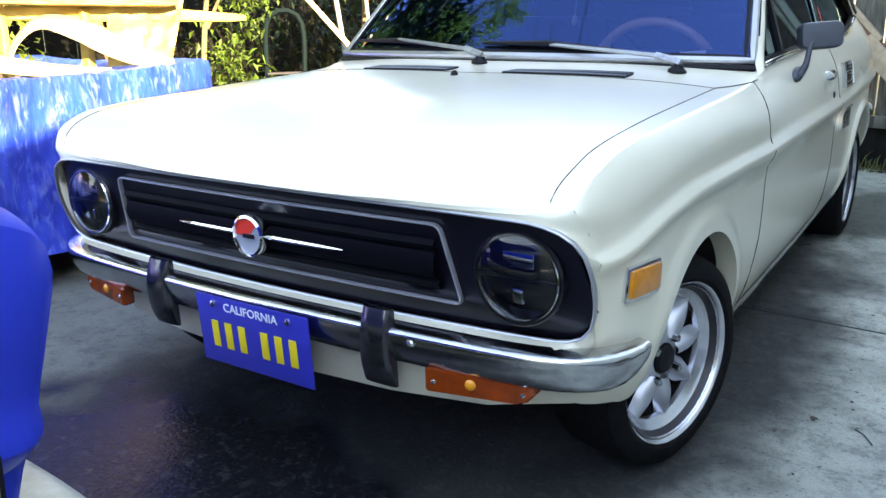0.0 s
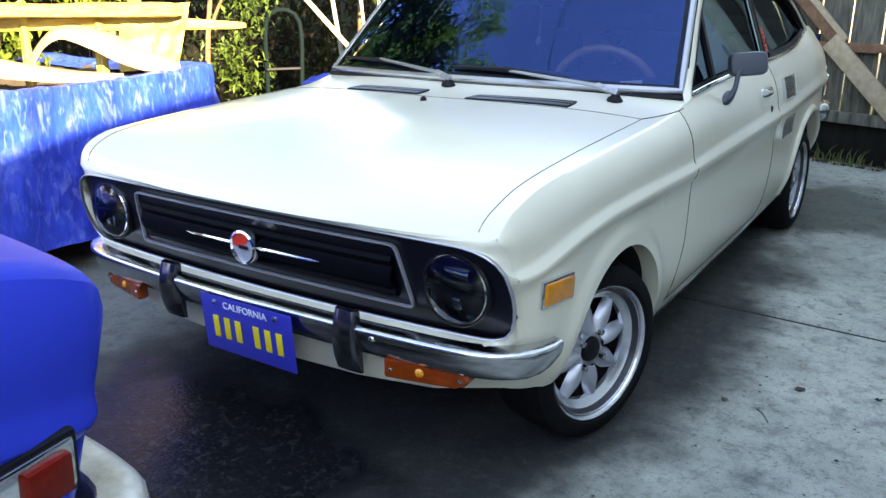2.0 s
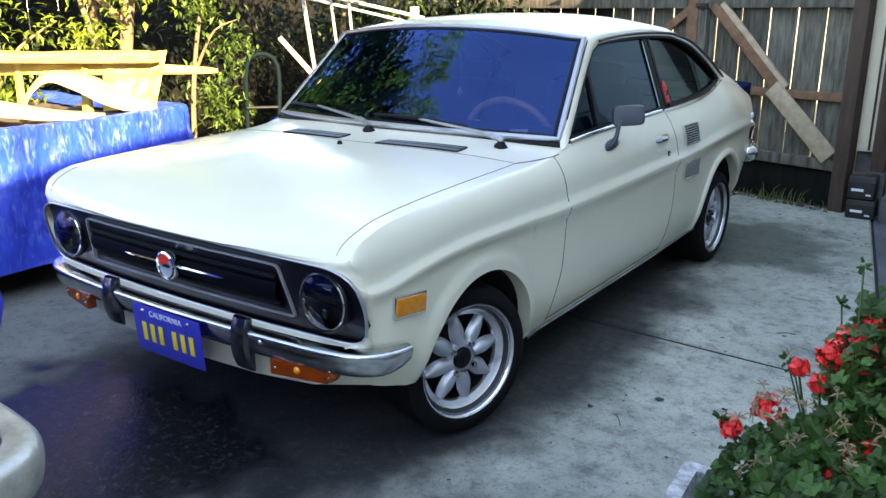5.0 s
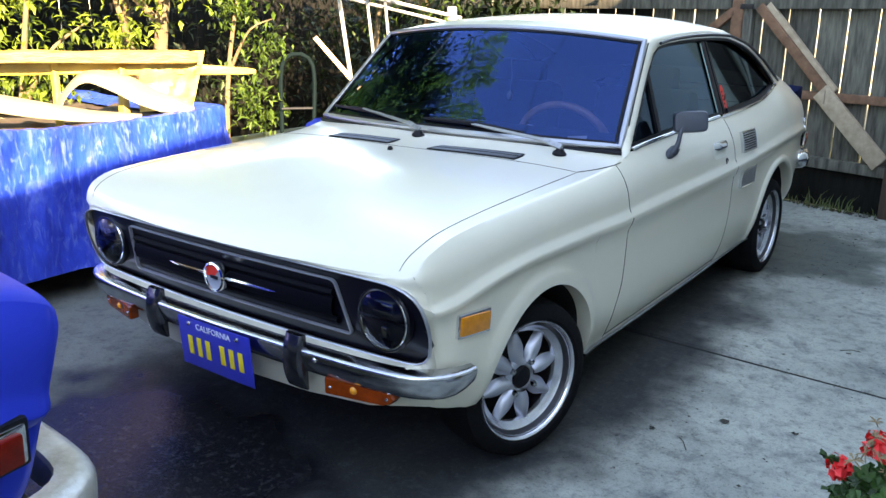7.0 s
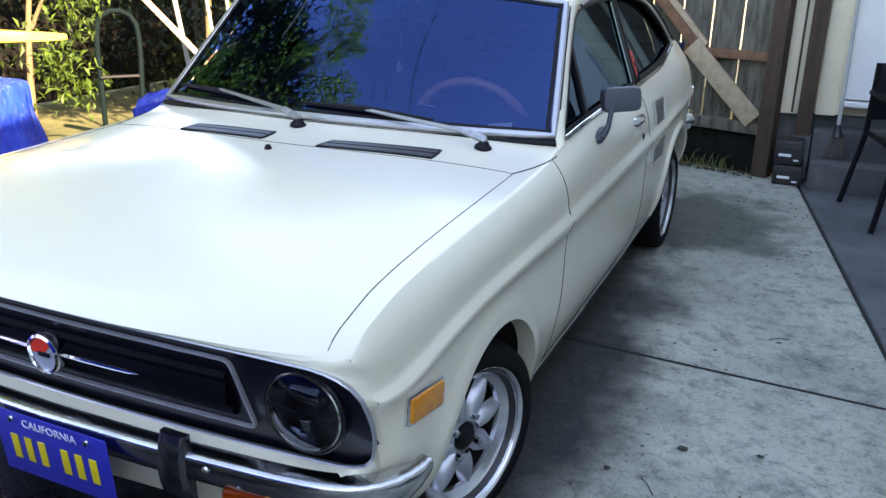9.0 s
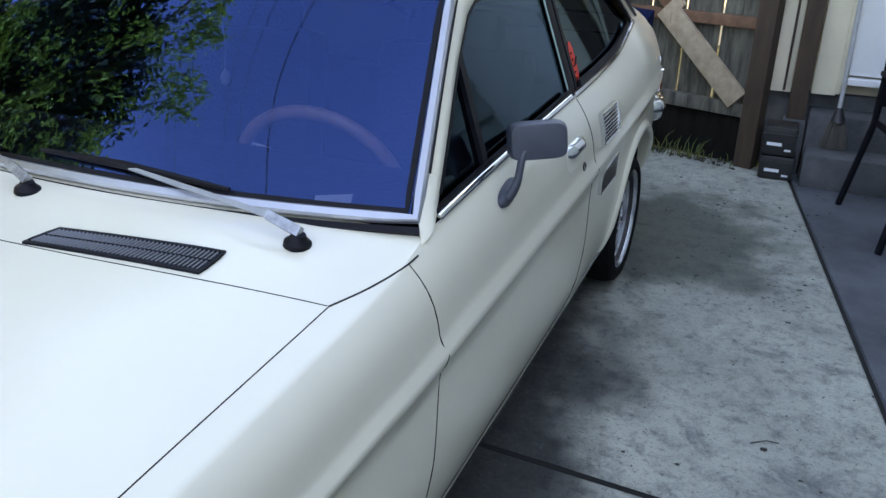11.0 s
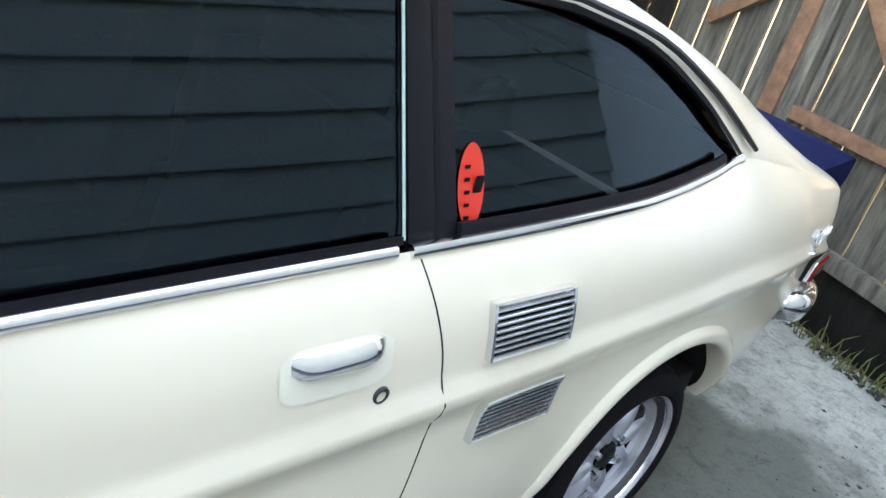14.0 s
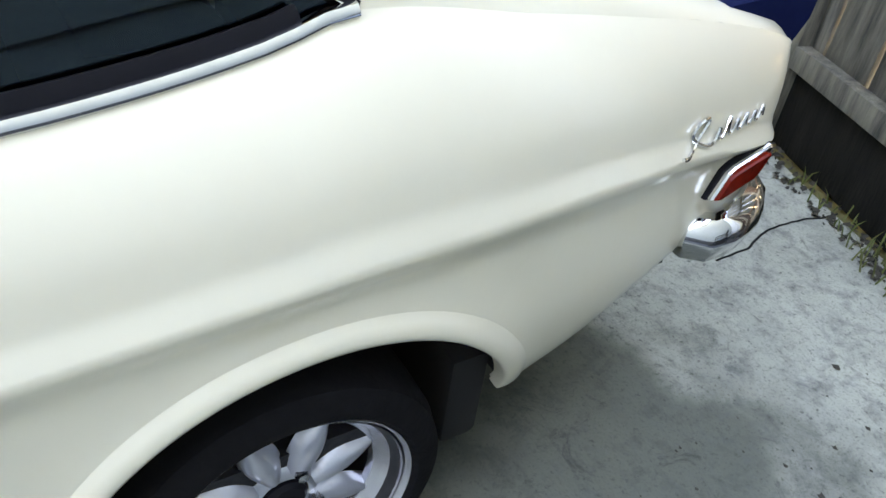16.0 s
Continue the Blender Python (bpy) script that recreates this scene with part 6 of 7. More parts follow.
def plank_between(name, a, b, w, h, mtl, label, taper=1.0, bow=0.0, knob=0.0, rough=0.0, seed=0):
    """A hewn timber from a to b, with a bow, a knot that swells its top, and uneven edges."""
    a, b = Vector(a), Vector(b)
    d = (b - a)
    y = d.normalized()
    x = y.cross(Vector((0, 0, 1))).normalized()
    z = x.cross(y)
    rows = []
    for k in range(41):
        t = k / 40
        c = a + d * t + z * bow * math.sin(math.pi * t)
        sw = lerp(1, taper, max(0, t - 0.75) / 0.25) * (0.72 if k == 40 else 1)
        n = lambda q: rough * noise.noise((t * 9, q, seed))
        top = 1 + knob * math.exp(-((t - 0.44) / 0.035) ** 2) + 0.12 * math.sin(t * 7 + seed)
        ring = []
        for u, v in ((-1, -0.75), (-0.85, -1), (0, -1.02), (0.85, -1), (1, -0.75), (1.02, 0), (1, 0.75), (0.85, 1), (0, 1.04), (-0.85, 1), (-1, 0.75), (-1.02, 0)):
            ring.append(c + x * w * 0.5 * sw * (u + n(u * 3)) + z * h * 0.5 * sw * ((v * top if v > 0 else v) + n(v * 3 + 5)))
        rows.append(ring)
    g = Geo().grid(rows, close_v=True).fan(rows[0]).fan(rows[-1])
    return tagged(part(name, g.mesh(name), mtl), label, "timber", group="timber on the raised bed")


plank_between("timber_beam", (-2.55, -0.95, 1.045), (-1.655, 0.72, 1.030), 0.10, 0.058, BEAM_WOOD, "long sunlit yellow timber beam over the bed", 1.0, 0.012, 1.1, 0.22, 1)
plank_between("timber_beam", (-2.45, -0.50, 0.985), (-1.545, 0.99, 0.955), 0.08, 0.056, YELLOW_WOOD, "long sunlit yellow timber with a tapered tip", 0.50, 0.018, 0.0, 0.15, 2)
plank_between("timber_block", (-2.00, 0.17, 0.70), (-2.00, 0.171, 1.03), 0.03, 0.028, YELLOW_WOOD, "upright yellow timber offcut under the beams")
plank_between("timber_block", (-1.85, 0.42, 0.70), (-1.85, 0.421, 1.0), 0.045, 0.035, YELLOW_WOOD, "upright yellow timber offcut under the beams")


def curl(name, path, widths, arch, label, twist=0.0):
    """A long curled offcut: an arched section that narrows along a bent path."""
    n = 26
    pts = smooth_path(path, n)
    rows = []
    for i, p in enumerate(pts):
        t = i / (n - 1)
        tan = (pts[min(i + 1, n - 1)] - pts[max(i - 1, 0)]).normalized()
        side = tan.cross(Vector((0, 0, 1))).normalized()
        up = side.cross(tan)
        k = t * (len(widths) - 1)
        w = lerp(widths[int(k)], widths[min(int(k) + 1, len(widths) - 1)], k - int(k))
        lean = twist * math.sin(2.2 * t)
        row = []
        for q in range(11):
            v = q / 5 - 1
            o = side * (w * v * math.cos(lean)) + up * (arch * w * (1 - v * v) + w * v * math.sin(lean) + 0.006 * noise.noise((t * 6, v * 2, arch * 9)))
            row.append(p + o)
        rows.append(row + [q2 - up * 0.006 for q2 in reversed(row)])
    g = Geo().grid(rows, close_v=True).fan(rows[0]).fan(rows[-1])
    return tagged(part(name, g.mesh(name), PALE_SHEET), label, "offcut", group="pale offcuts on the bed")


def sheet(name, corners, amp, seed, label, category, mtl=None):
    a, b, c, d = (Vector(p) for p in corners)
    nrm = (b - a).cross(d - a).normalized()
    rows = [[a.lerp(b, i / 16).lerp(d.lerp(c, i / 16), j / 12) + nrm * amp * (noise.noise((i * 0.33 + seed, j * 0.4, seed)) + 0.5 * noise.noise((i * 0.9, j * 0.9, seed + 2))) for j in range(13)] for i in range(17)]
    back = [[p - nrm * 0.004 for p in r] for r in rows]
    g = Geo().grid(rows).grid(back)
    edge = [rows[0], back[0]], [rows[-1], back[-1]]
    for e in edge:
        g.grid(e)
    g.grid([[r[0] for r in rows], [r[0] for r in back]]).grid([[r[-1] for r in rows], [r[-1] for r in back]])
    return tagged(part(name, g.mesh(name), mtl or PALE_SHEET), label, category)


sheet("yellow_panel", [(-1.80, 0.47, 0.775), (-1.68, 0.69, 0.785), (-1.645, 0.76, 1.065), (-1.80, 0.50, 1.045)], 0.02, 1, "thin sunlit yellow panel standing on the bed", "panel", YELLOW_WOOD)
curl("pale_offcut", [(-2.22, -0.62, 0.93), (-2.04, -0.25, 0.885), (-1.90, 0.05, 0.815), (-1.80, 0.28, 0.775), (-1.71, 0.42, 0.768)], (0.09, 0.085, 0.07, 0.05, 0.02), 0.35, "long pale curved offcut lying on the soil", -0.5)
curl("pale_offcut", [(-1.98, 0.14, 0.765), (-1.955, 0.19, 0.88), (-1.90, 0.27, 0.955), (-1.82, 0.38, 0.925), (-1.73, 0.53, 0.835), (-1.645, 0.67, 0.785)], (0.025, 0.04, 0.07, 0.085, 0.075, 0.03), 0.25, "bent pale offcut arching over the soil", -0.6)
curl("pale_offcut", [(-2.10, -0.30, 0.80), (-1.93, 0.05, 0.80), (-1.82, 0.30, 0.765)], (0.03, 0.05, 0.02), 0.2, "short pale offcut lying on the soil", -0.2)

# ---- poles, board and trolley behind the car ----
WHITE_PIPE = mat("white_pipe", (0.40, 0.40, 0.38), 0.45, var=0.2, scale=20)
frame_t = thing("pipe_frame", "white painted pipe frame behind the car", "frame")
def pipe(a, b, r=0.014, nm="pipe"):
    part(nm, Geo().tube([a, b], r, 8).mesh(nm), WHITE_PIPE, frame_t)
pipe((-2.20, 2.255, 1.62), (-2.03, 2.375, 0.0))
pipe((-2.06, 2.385, 1.62), (-1.93, 2.49, 0.0), 0.010)
pipe((-1.96, 2.47, 1.55), (-1.87, 2.56, 0.0), 0.010)
pipe((-2.20, 2.26, 1.40), (-1.55, 2.81, 1.21), 0.012, "cross_pipe")
pipe((-2.16, 2.30, 1.34), (-1.40, 2.95, 1.11), 0.010, "cross_pipe")
part("end_cap", Geo().box((-1.60, 2.77, 1.24), (0.06, 0.03, 0.09), bevel=0.006).mesh("end_cap"), WHITE_PIPE, frame_t)
bd = plank_between("leaning_board", (-2.215, 2.085, 1.085), (-1.56, 2.70, 0.03), 0.10, 0.03, WOOD_PALE, "pale wooden board leaning behind the car")
bd["group"] = "leaning boards"
trolley = thing("hand_trolley", "dark green tubular hand trolley", "trolley")
part("frame", Geo().tube(smooth_path([(-2.19, 1.73, 0.02), (-2.20, 1.75, 0.55), (-2.21, 1.777, 0.90), (-2.17, 1.835, 0.985), (-2.10, 1.905, 0.965), (-2.07, 1.925, 0.85), (-2.065, 1.90, 0.5), (-2.06, 1.88, 0.02)], 40), 0.014, 8).mesh("frame"), mat("dark_green_tube", (0.004, 0.010, 0.011), 0.7, spec=0.05, var=0.2, scale=20), trolley)
for z in (0.35, 0.65):
    part("cross_bar", Geo().tube([(-2.20, 1.75, z), (-2.068, 1.90, z)], 0.008, 6).mesh("cross_bar"), STEEL_DARK, trolley)
tb = Geo().grid([[(lerp(-1.36, -1.05, i / 10), lerp(1.12, 1.40, i / 10) + 0.10 * j / 6, 0.655 + 0.010 * i + 0.05 * math.sin(j / 6 * 1.5) + 0.02 * noise.noise((i * 0.5, j * 0.6, 2))) for j in range(7)] for i in range(11)])
for i in range(1):
    tb.grid([[(lerp(-1.36, -1.05, i / 10), lerp(1.12, 1.40, i / 10), lerp(0.0, 0.655 + 0.010 * i, j / 4)) for j in range(5)] for i in range(11)])
tagged(part("tarp_bundle", tb.mesh("tarp_bundle"), TARP), "blue tarp heaped on things behind the car", "tarp")

# ---- plants ----
def leaf_mat(name, c, c2):
    m = mat(name, c, 0.5, scale=3, color2=c2, bump=0.1, bscale=40)
    nt = m.node_tree
    b = nt.nodes["Principled BSDF"]
    geo = nt.nodes.new("ShaderNodeNewGeometry")
    hv = nt.nodes.new("ShaderNodeHueSaturation")
    mr = nt.nodes.new("ShaderNodeMapRange")
    mr.inputs[3].default_value, mr.inputs[4].default_value = 0.55, 1.5
    nt.links.new(geo.outputs["Random Per Island"], mr.inputs[0])
    nt.links.new(mr.outputs[0], hv.inputs["Value"])
    src = b.inputs["Base Color"].links[0].from_socket
    nt.links.new(src, hv.inputs["Color"])
    nt.links.new(hv.outputs[0], b.inputs["Base Color"])
    tr = nt.nodes.new("ShaderNodeBsdfTranslucent")
    nt.links.new(hv.outputs[0], tr.inputs[0])
    mx = nt.nodes.new("ShaderNodeMixShader")
    mx.inputs[0].default_value = 0.45
    out = nt.nodes["Material Output"]
    nt.links.new(b.outputs[0], mx.inputs[1])
    nt.links.new(tr.outputs[0], mx.inputs[2])
    nt.links.new(mx.outputs[0], out.inputs[0])
    return m


LEAF = leaf_mat("green_leaf", (0.10, 0.165, 0.028), (0.035, 0.075, 0.013))
LEAF_Y = leaf_mat("yellow_green_leaf", (0.27, 0.35, 0.045), (0.055, 0.11, 0.018))
# Bright and dark leaf copies: sunlight and shade are put into their colours.
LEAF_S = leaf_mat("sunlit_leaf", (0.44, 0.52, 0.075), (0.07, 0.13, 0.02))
LEAF_D = leaf_mat("shaded_leaf", (0.016, 0.034, 0.010), (0.009, 0.020, 0.006))
BARK = mat("bark", (0.22, 0.15, 0.08), 0.9, scale=12, color2=(0.10, 0.065, 0.035), bump=0.8, bscale=30, stretch=(3, 3, 0.6))


def leaves(points, size, seed, droop=0.3):
    """Folded leaves at the given places."""
    rnd = random.Random(seed)
    v, f = [], []
    for p in points:
        a = rnd.uniform(0, 2 * math.pi)
        tilt = rnd.uniform(-0.9, 0.6) - droop
        d = Vector((math.cos(a) * math.cos(tilt), math.sin(a) * math.cos(tilt), math.sin(tilt)))
        s = d.cross(Vector((rnd.uniform(-0.4, 0.4), rnd.uniform(-0.4, 0.4), 1))).normalized()
        n = s.cross(d)
        L = size * rnd.uniform(0.6, 1.3)
        w = L * rnd.uniform(0.17, 0.25)
        k = len(v)
        v += [p, p + d * L * 0.45 + s * w + n * w * 0.4, p + d * L * 0.5, p + d * L * 0.45 - s * w + n * w * 0.4, p + d * L - n * L * 0.12]
        f += [(k, k + 1, k + 2), (k + 1, k + 4, k + 2), (k, k + 2, k + 3), (k + 3, k + 2, k + 4)]
    return v, f


def clumps(boxes, seed, per=26, spread=0.16):
    """Scatter points in clumps: boxes of (centre, half extents, clumps)."""
    rnd = random.Random(seed)
    pts = []
    for c, h, n in boxes:
        for _ in range(n):
            while True:
                q = Vector((rnd.uniform(-1, 1), rnd.uniform(-1, 1), rnd.uniform(-1, 1)))
                if q.length < 1:
                    break
            cc = Vector(c) + Vector((q.x * h[0], q.y * h[1], q.z * h[2]))
            sp = spread * rnd.uniform(0.6, 1.3)
            pts += [cc + Vector((rnd.gauss(0, sp), rnd.gauss(0, sp), rnd.gauss(0, sp * 0.8))) for _ in range(per)]
    return pts


def tree(name, label, category, trunk, limbs, boxes, size, mtl, seed, per=26, spread=0.16, r0=0.06):
    t = thing(name, label, category, trunk[0])
    inv = Matrix.Translation(-Vector(trunk[0]))
    path = smooth_path(trunk, 14)
    g = Geo().tube([inv @ p for p in path], [r0 * (1 - 0.55 * k / 13) for k in range(14)], 10)
    for a, b, r in limbs:
        a, b = Vector(a), Vector(b)
        mid = a.lerp(b, 0.5) + Vector((0.04, -0.05, 0.08))
        pp = smooth_path([a, mid, b], 9)
        g.tube([inv @ p for p in pp], [r * (1 - 0.75 * k / 8) for k in range(9)], 7)
    part("trunk", g.mesh("trunk"), BARK, t)
    pts = clumps(boxes, seed, per, spread)
    v, f = leaves([inv @ p for p in pts], size, seed + 1)
    me = bpy.data.meshes.new("crown")
    me.from_pydata([tuple(p) for p in v], [], f)
    tagged(part("crown", me, mtl, t), kind="stuff")
    return t


tree("garden_tree", "slim sunlit tree with yellow-green leaves behind the bed", "tree", [(-2.68, 1.18, 0.0), (-2.67, 1.2, 0.6), (-2.655, 1.215, 1.05), (-2.62, 1.27, 1.6), (-2.7, 1.2, 2.6)],
     [((-2.64, 1.24, 1.35), (-2.2, 1.5, 1.75), 0.025), ((-2.66, 1.2, 1.2), (-3.1, 0.8, 1.7), 0.025), ((-2.69, 1.19, 0.5), (-2.80, 0.98, 1.5), 0.035)],
     [((-2.45, 1.2, 1.43), (0.35, 0.3, 0.15), 9), ((-2.7, 1.0, 1.9), (0.7, 0.6, 0.5), 60)], 0.062, LEAF_Y, 11, 34, 0.10, 0.052)
tree("sunlit_shrub", "bright sunlit shrub with yellow-green leaves", "shrub", [(-2.95, 0.42, 0.0), (-2.9, 0.45, 0.7), (-2.8, 0.5, 1.3)],
     [((-2.9, 0.45, 0.7), (-2.6, 0.75, 1.2), 0.02)],
     [((-2.85, 0.45, 1.13), (0.32, 0.38, 0.32), 15), ((-2.75, 0.40, 0.84), (0.25, 0.3, 0.12), 6), ((-2.50, 0.85, 1.12), (0.10, 0.10, 0.06), 5), ((-3.1, 0.2, 1.5), (0.5, 0.6, 0.3), 24)], 0.060, LEAF_Y, 21, 34, 0.08, 0.03)
tree("climbing_shrub", "tall leafy shrub on a thin stem", "shrub", [(-2.50, 1.53, 0.0), (-2.50, 1.56, 0.6), (-2.48, 1.6, 1.0), (-2.42, 1.68, 1.5)],
     [((-2.48, 1.6, 0.9), (-2.3, 1.8, 1.2), 0.012)],
     [((-2.42, 1.69, 1.22), (0.13, 0.14, 0.22), 14), ((-2.35, 1.76, 0.98), (0.13, 0.12, 0.12), 7), ((-2.37, 1.72, 0.62), (0.13, 0.12, 0.16), 11), ((-2.44, 1.66, 0.80), (0.06, 0.06, 0.12), 5)], 0.058, LEAF, 31, 22, 0.065, 0.022)
# The hedge's leaf colour holds the deep shade of the yard edge.
tree("hedge", "leafy hedge along the yard edge, shade in its leaf colour", "hedge", [(-4.2, 2.0, 0.0), (-4.2, 2.0, 1.2), (-4.2, 2.0, 2.2)], [],
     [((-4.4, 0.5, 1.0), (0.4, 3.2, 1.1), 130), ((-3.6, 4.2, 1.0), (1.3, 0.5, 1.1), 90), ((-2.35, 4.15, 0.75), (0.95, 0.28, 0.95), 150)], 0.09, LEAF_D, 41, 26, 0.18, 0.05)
tree("vine_mass", "green vine leaves behind the pipe frame", "vine", [(-2.4, 2.9, 0.0), (-2.4, 2.9, 1.0), (-2.3, 3.0, 1.8)], [],
     [((-2.2, 2.9, 1.35), (0.45, 0.35, 0.35), 16), ((-1.95, 3.0, 0.9), (0.25, 0.2, 0.3), 4), ((-2.0, 3.2, 1.7), (0.6, 0.4, 0.3), 18)], 0.06, LEAF, 51, 18, 0.10, 0.03)
# Lit clumps of the reflected foliage, sunlight put into the leaf colour.
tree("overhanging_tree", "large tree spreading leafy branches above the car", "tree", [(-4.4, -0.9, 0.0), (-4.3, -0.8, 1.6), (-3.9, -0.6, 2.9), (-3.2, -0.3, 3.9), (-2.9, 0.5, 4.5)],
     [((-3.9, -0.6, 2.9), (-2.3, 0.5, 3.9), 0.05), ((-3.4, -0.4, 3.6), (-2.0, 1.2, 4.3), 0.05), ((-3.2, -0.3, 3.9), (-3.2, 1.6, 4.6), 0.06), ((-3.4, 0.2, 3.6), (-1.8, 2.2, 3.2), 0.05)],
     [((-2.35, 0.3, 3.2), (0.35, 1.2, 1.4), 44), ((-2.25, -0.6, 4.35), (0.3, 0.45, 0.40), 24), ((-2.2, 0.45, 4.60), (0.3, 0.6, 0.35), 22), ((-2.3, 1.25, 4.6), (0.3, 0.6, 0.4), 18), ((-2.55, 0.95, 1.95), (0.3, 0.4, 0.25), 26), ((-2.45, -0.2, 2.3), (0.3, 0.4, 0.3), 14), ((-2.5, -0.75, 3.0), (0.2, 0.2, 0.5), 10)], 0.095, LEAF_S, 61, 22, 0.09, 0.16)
# Shaded mass of the same foliage, painted dark; also screens the sun.
tree("shade_tree", "tall dense tree at the yard edge, leaves coloured as shaded", "tree", [(-3.9, 0.6, 0.0), (-3.85, 0.6, 1.6), (-3.6, 0.5, 2.9), (-3.3, 0.4, 4.2)],
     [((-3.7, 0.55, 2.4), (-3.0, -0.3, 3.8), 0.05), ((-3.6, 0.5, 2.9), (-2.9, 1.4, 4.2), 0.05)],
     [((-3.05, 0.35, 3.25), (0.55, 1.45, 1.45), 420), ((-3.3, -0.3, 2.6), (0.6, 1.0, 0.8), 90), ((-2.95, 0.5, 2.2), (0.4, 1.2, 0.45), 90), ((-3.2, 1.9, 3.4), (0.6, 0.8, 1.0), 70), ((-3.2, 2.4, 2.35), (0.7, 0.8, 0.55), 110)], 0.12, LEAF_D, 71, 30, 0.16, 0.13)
# Out-of-view crown, added to keep sun off the far corner.
tree("corner_tree", "unseen leafy tree added to shade the far corner of the yard", "tree", [(-3.5, 4.9, 0.0), (-3.4, 4.8, 1.4), (-3.0, 4.4, 2.3), (-2.2, 3.8, 2.7)],
     [((-3.0, 4.4, 2.3), (-1.2, 3.4, 2.7), 0.04)],
     [((-1.75, 3.35, 2.45), (1.0, 0.7, 0.42), 120), ((-2.4, 4.6, 2.3), (1.2, 0.5, 0.5), 60), ((-1.45, 2.35, 2.08), (0.5, 0.95, 0.30), 120)], 0.085, LEAF, 81, 26, 0.13, 0.09)
lf = thing("fence_left", "board fence at the edge of the yard, shade in its colour", "fence", kind="structure")
for k in range(40):
    # These planks are coloured dark for the shade at the yard edge.
    part("plank", Geo().box((-4.95, -5.0 + 0.27 * k, 0.95), (0.025, 0.255, 1.9), bevel=0.003).mesh("plank"), SHADED_WOOD, lf)

# overhead cables
for k, (x, z) in enumerate(((-3.75, 6.6), (-3.42, 6.4), (-2.34, 6.5), (-1.97, 6.4), (-1.48, 6.7), (-1.36, 6.4))):
    tagged(part("overhead_cable", Geo().tube([(x + 0.2 * (t - 0.5), -26 + 52 * t, z - 0.5 * math.sin(math.pi * t)) for t in [j / 16 for j in range(17)]], 0.005, 5).mesh("overhead_cable"), GAP), "thin black overhead cable above the driveway", "cable", kind="structure")

# grass at the fence foot
random.seed(9)
GRASS = mat("grass_blade", (0.055, 0.10, 0.018), 0.6, scale=5, color2=(0.11, 0.11, 0.035))
v, f = [], []
for k in range(260):
    x = random.uniform(-0.5, 0.98)
    y = fence_y(x) - random.uniform(0.02, 0.12) - (0.04 if 0.45 < x < 0.75 else 0)
    if random.random() > 0.18 + 0.6 * (0.50 < x < 0.78):
        continue
    h = random.uniform(0.02, 0.07) * (1.8 if 0.5 < x < 0.78 else 1.0)
    a = random.uniform(0, 6.28)
    lx, ly = math.cos(a) * h * random.uniform(0.2, 0.9), math.sin(a) * h * random.uniform(0.2, 0.9)
    w = 0.0025
    n0 = len(v)
    v += [(x - w, y, -0.008), (x + w, y, -0.008), (x + lx * 0.4 + w, y + ly * 0.4, h * 0.65), (x + lx * 0.4 - w, y + ly * 0.4, h * 0.65), (x + lx, y + ly, h)]
    f += [(n0, n0 + 1, n0 + 2, n0 + 3), (n0 + 3, n0 + 2, n0 + 4)]
me = bpy.data.meshes.new("grass")
me.from_pydata(v, [], f)
tagged(part("grass", me, GRASS), "thin weedy grass along the foot of the gate", "grass", kind="stuff")
me = Geo()
for k in range(420):
    x = random.uniform(-0.6, 0.98)
    y = fence_y(x) - random.uniform(0.0, 0.14)
    r = random.uniform(0.004, 0.014)
    me.fan([(x + r * math.cos(j * 1.26 + k), y + r * math.sin(j * 1.26 + k), random.uniform(0.0, 0.012)) for j in range(5)])
tagged(part("leaf_debris", me.mesh("leaf_debris", False), LITTER), "dry leaf debris along the gate foot", "debris", kind="stuff")

# ---- geraniums in a planter ----
PLANTER = mat("mottled_planter", (0.55, 0.55, 0.57), 0.6, scale=30, color2=(0.10, 0.10, 0.11), bump=0.3, bscale=60)
box = thing("flower_planter", "mottled grey planter box with red geraniums", "planter")
PM = pose(1.80, -0.47, 0, 0, 0, 4)
rimz = 0.25
g = Geo()
ring = lambda w, d, z: [PM @ Vector((sx * w, sy * d, z)) for sx, sy in ((-1, -1), (1, -1), (1, 1), (-1, 1))]
g.grid([ring(0.27, 0.24, 0.0), ring(0.31, 0.28, 0.21), ring(0.335, 0.305, 0.215), ring(0.335, 0.305, rimz), ring(0.30, 0.27, rimz), ring(0.295, 0.265, 0.20)], close_v=True).fan(ring(0.295, 0.265, 0.20))
part("box", g.mesh("box", False), PLANTER, box)
for k in range(6):
    part("rim_ornament", Geo().box(PM @ Vector((-0.335, -0.25 + 0.1 * k, 0.232)), (0.008, 0.055, 0.018), pose(0, 0, 0, 0, 0, 4), bevel=0.003).mesh("rim_ornament"), STEEL_DARK, box)
plant = thing("geranium", "bushy geranium with scarlet flower heads", "plant")
GER = leaf_mat("geranium_leaf", (0.055, 0.15, 0.03), (0.015, 0.05, 0.012))
RED = mat("scarlet_petal", (0.80, 0.012, 0.008), 0.5, scale=20, color2=(0.80, 0.03, 0.035))
DRY = mat("dry_flower", (0.32, 0.22, 0.12), 0.9, var=0.4, scale=20)
rnd = random.Random(77)
v, f = [], []
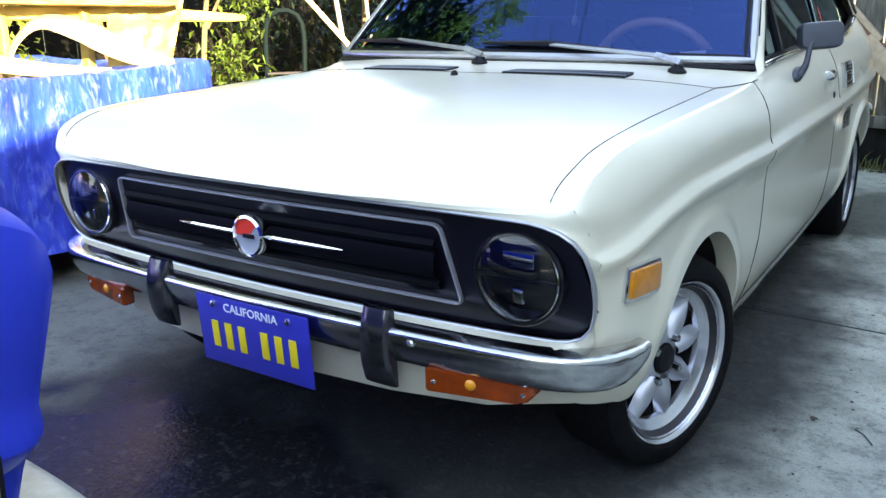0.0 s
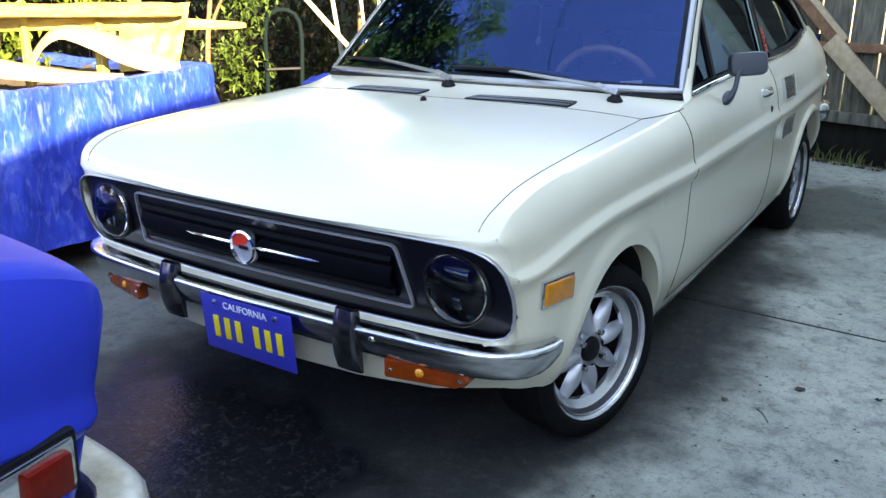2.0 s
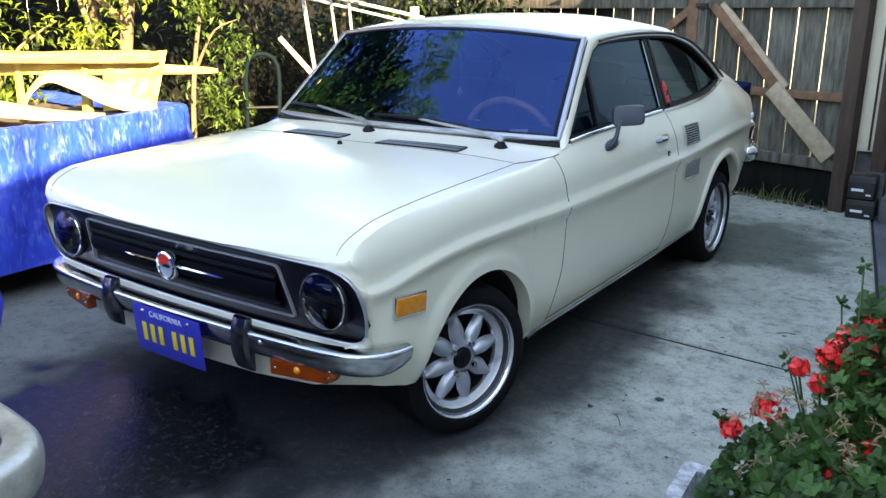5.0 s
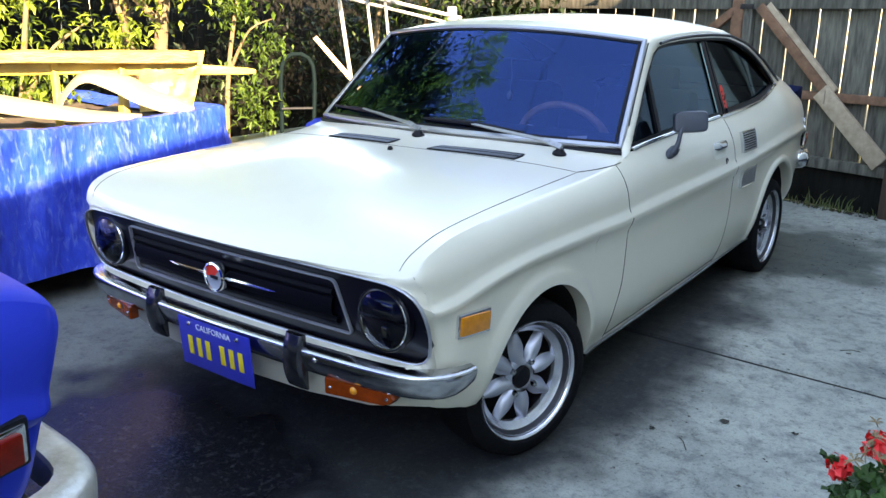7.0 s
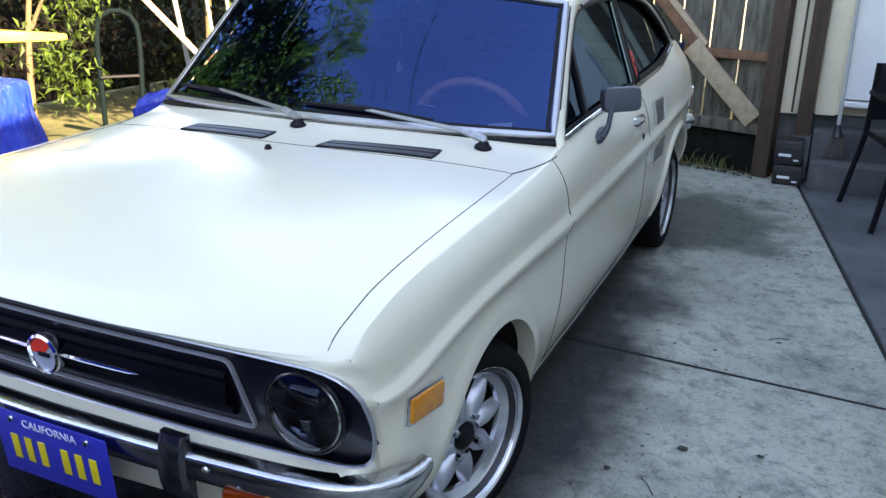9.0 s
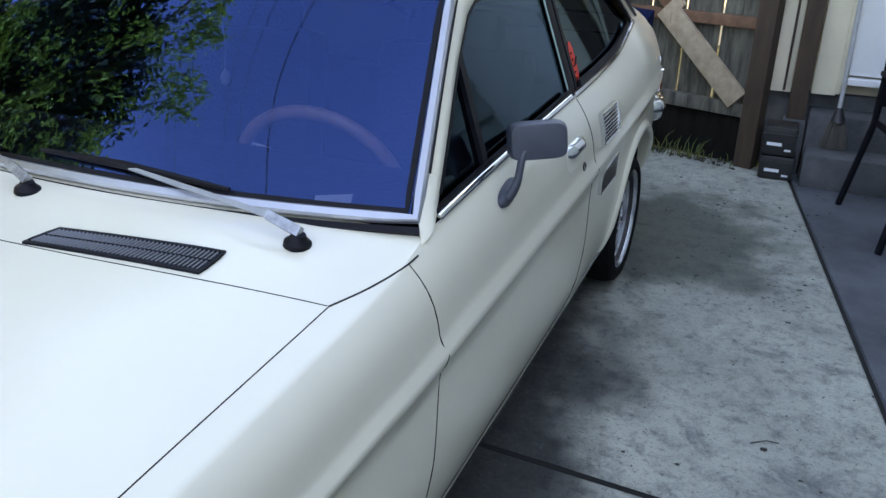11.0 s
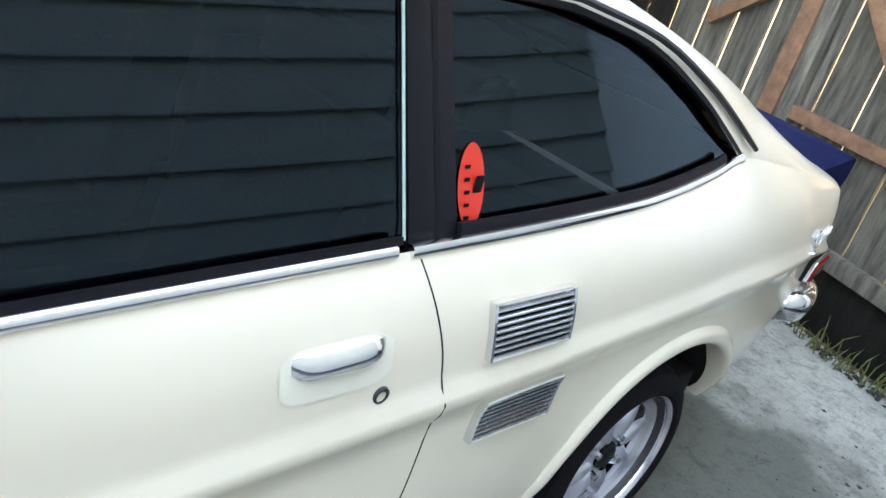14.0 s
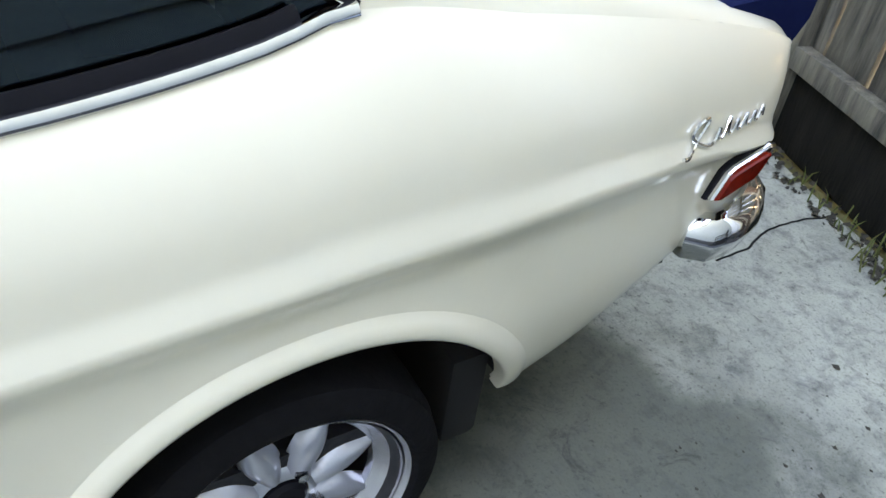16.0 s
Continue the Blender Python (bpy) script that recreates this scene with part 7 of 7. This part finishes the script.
for k in range(3000):
    while True:
        q = Vector((rnd.uniform(-1, 1), rnd.uniform(-1, 1), rnd.uniform(-1, 1)))
        if q.length < 1:
            break
    if k % 3:
        c = Vector((1.80 + q.x * 0.24, -0.40 + q.y * 0.28, 0.36 + q.z * 0.15))
    else:
        c = Vector((1.87 + q.x * 0.15, -0.25 + q.y * 0.18, 0.58 + q.z * 0.20))
    r = rnd.uniform(0.009, 0.023)
    nrm = Vector((rnd.uniform(-0.8, 0.8), rnd.uniform(-0.9, 0.3), 1)).normalized()
    s = nrm.orthogonal().normalized()
    t = nrm.cross(s)
    n0 = len(v)
    v.append(c)
    for q, lift in ((0.55, 0.16), (1.0, 0.30)):
        for j in range(13):
            a = 2 * math.pi * j / 13
            rr = q * r * (1 + 0.10 * q * math.sin(5 * a + k)) * (0.35 if j == 0 else 1)
            v.append(c + s * rr * math.cos(a) + t * rr * math.sin(a) + nrm * r * (lift + 0.16 * q * math.sin(4 * a + k)))
    for j in range(13):
        i = (j + 1) % 13
        f += [(n0, n0 + 1 + j, n0 + 1 + i), (n0 + 1 + j, n0 + 14 + j, n0 + 14 + i, n0 + 1 + i)]
me = bpy.data.meshes.new("foliage")
me.from_pydata([tuple(p) for p in v], [], f)
tagged(part("foliage", me, GER, plant), kind="stuff")
heads = [(1.592, -0.405, 0.474, 0.022), (1.652, -0.37, 0.515, 0.030), (1.688, -0.325, 0.601, 0.016), (1.729, -0.328, 0.578, 0.018), (1.775, -0.29, 0.655, 0.042), (1.738, -0.306, 0.628, 0.026), (1.80, -0.27, 0.69, 0.03), (1.827, -0.365, 0.472, 0.034), (1.79, -0.40, 0.435, 0.018), (1.813, -0.40, 0.424, 0.02), (1.86, -0.28, 0.62, 0.035)]
for x, y, z, r in heads:
    v, f = [], []
    for k in range(int(1500 * r) + 10):
        d = Vector((rnd.gauss(0, 1), rnd.gauss(0, 1), rnd.gauss(0, 1) + 0.4)).normalized()
        c = Vector((x, y, z)) + d * r * rnd.uniform(0.6, 1.0)
        s = d.orthogonal().normalized()
        t = d.cross(s)
        pr = 0.0085 * rnd.uniform(0.6, 1.4)
        c += Vector((rnd.uniform(-1, 1), rnd.uniform(-1, 1), rnd.uniform(-1, 1))) * r * 0.25
        n0 = len(v)
        v += [c + s * pr * math.cos(a) + t * pr * math.sin(a) + d * 0.0045 * math.sin(2 * a) for a in [j * 1.2566 for j in range(5)]]
        f.append((n0, n0 + 1, n0 + 2, n0 + 3, n0 + 4))
    me = bpy.data.meshes.new("flower_head")
    me.from_pydata([tuple(p) for p in v], [], f)
    part("flower_head", me, RED, plant)
    part("stem", Geo().tube([(x, y, z - r * 0.5), (lerp(x, 1.80, 0.35), lerp(y, -0.40, 0.35), lerp(z, 0.3, 0.5)), (lerp(x, 1.80, 0.6), lerp(y, -0.40, 0.6), 0.25)], 0.0025, 5).mesh("stem"), GER, plant)
v, f = [], []
dr = Geo()
for k in range(80):
    c = Vector((1.80 + rnd.uniform(-0.18, 0.15), -0.40 + rnd.uniform(-0.12, 0.2), rnd.uniform(0.43, 0.60)))
    for j in range(9):
        d = Vector((rnd.gauss(0, 1), rnd.gauss(0, 1), rnd.gauss(0.5, 0.8))).normalized()
        dr.tube([c, c + d * rnd.uniform(0.006, 0.012), c + d * 0.016 + Vector((0, 0, -0.003))], [0.0006, 0.0017, 0.0009], 3, caps=False)
tagged(part("dry_bloom", dr.mesh("dry_bloom"), DRY, plant), kind="stuff")
buds = Geo()
for bx, by, bz in ((1.575, -0.42, 0.50), (1.66, -0.30, 0.60), (1.672, -0.295, 0.585), (1.735, -0.25, 0.72), (1.763, -0.242, 0.80)):
    buds.tube([(bx, by, bz), (lerp(bx, 1.8, 0.4), lerp(by, -0.4, 0.4), bz - 0.12), (1.78, -0.38, 0.3)], [0.002, 0.0018, 0.0018], 5)
    for k in range(7):
        d = Vector((rnd.gauss(0, 1), rnd.gauss(0, 1), rnd.gauss(0, 1))).normalized() * 0.012
        buds.tube([Vector((bx, by, bz)) + d * 0.6, Vector((bx, by, bz)) + d * 1.5], [0.004, 0.0025], 5)
tagged(part("bud", buds.mesh("bud"), GER, plant), kind="stuff")
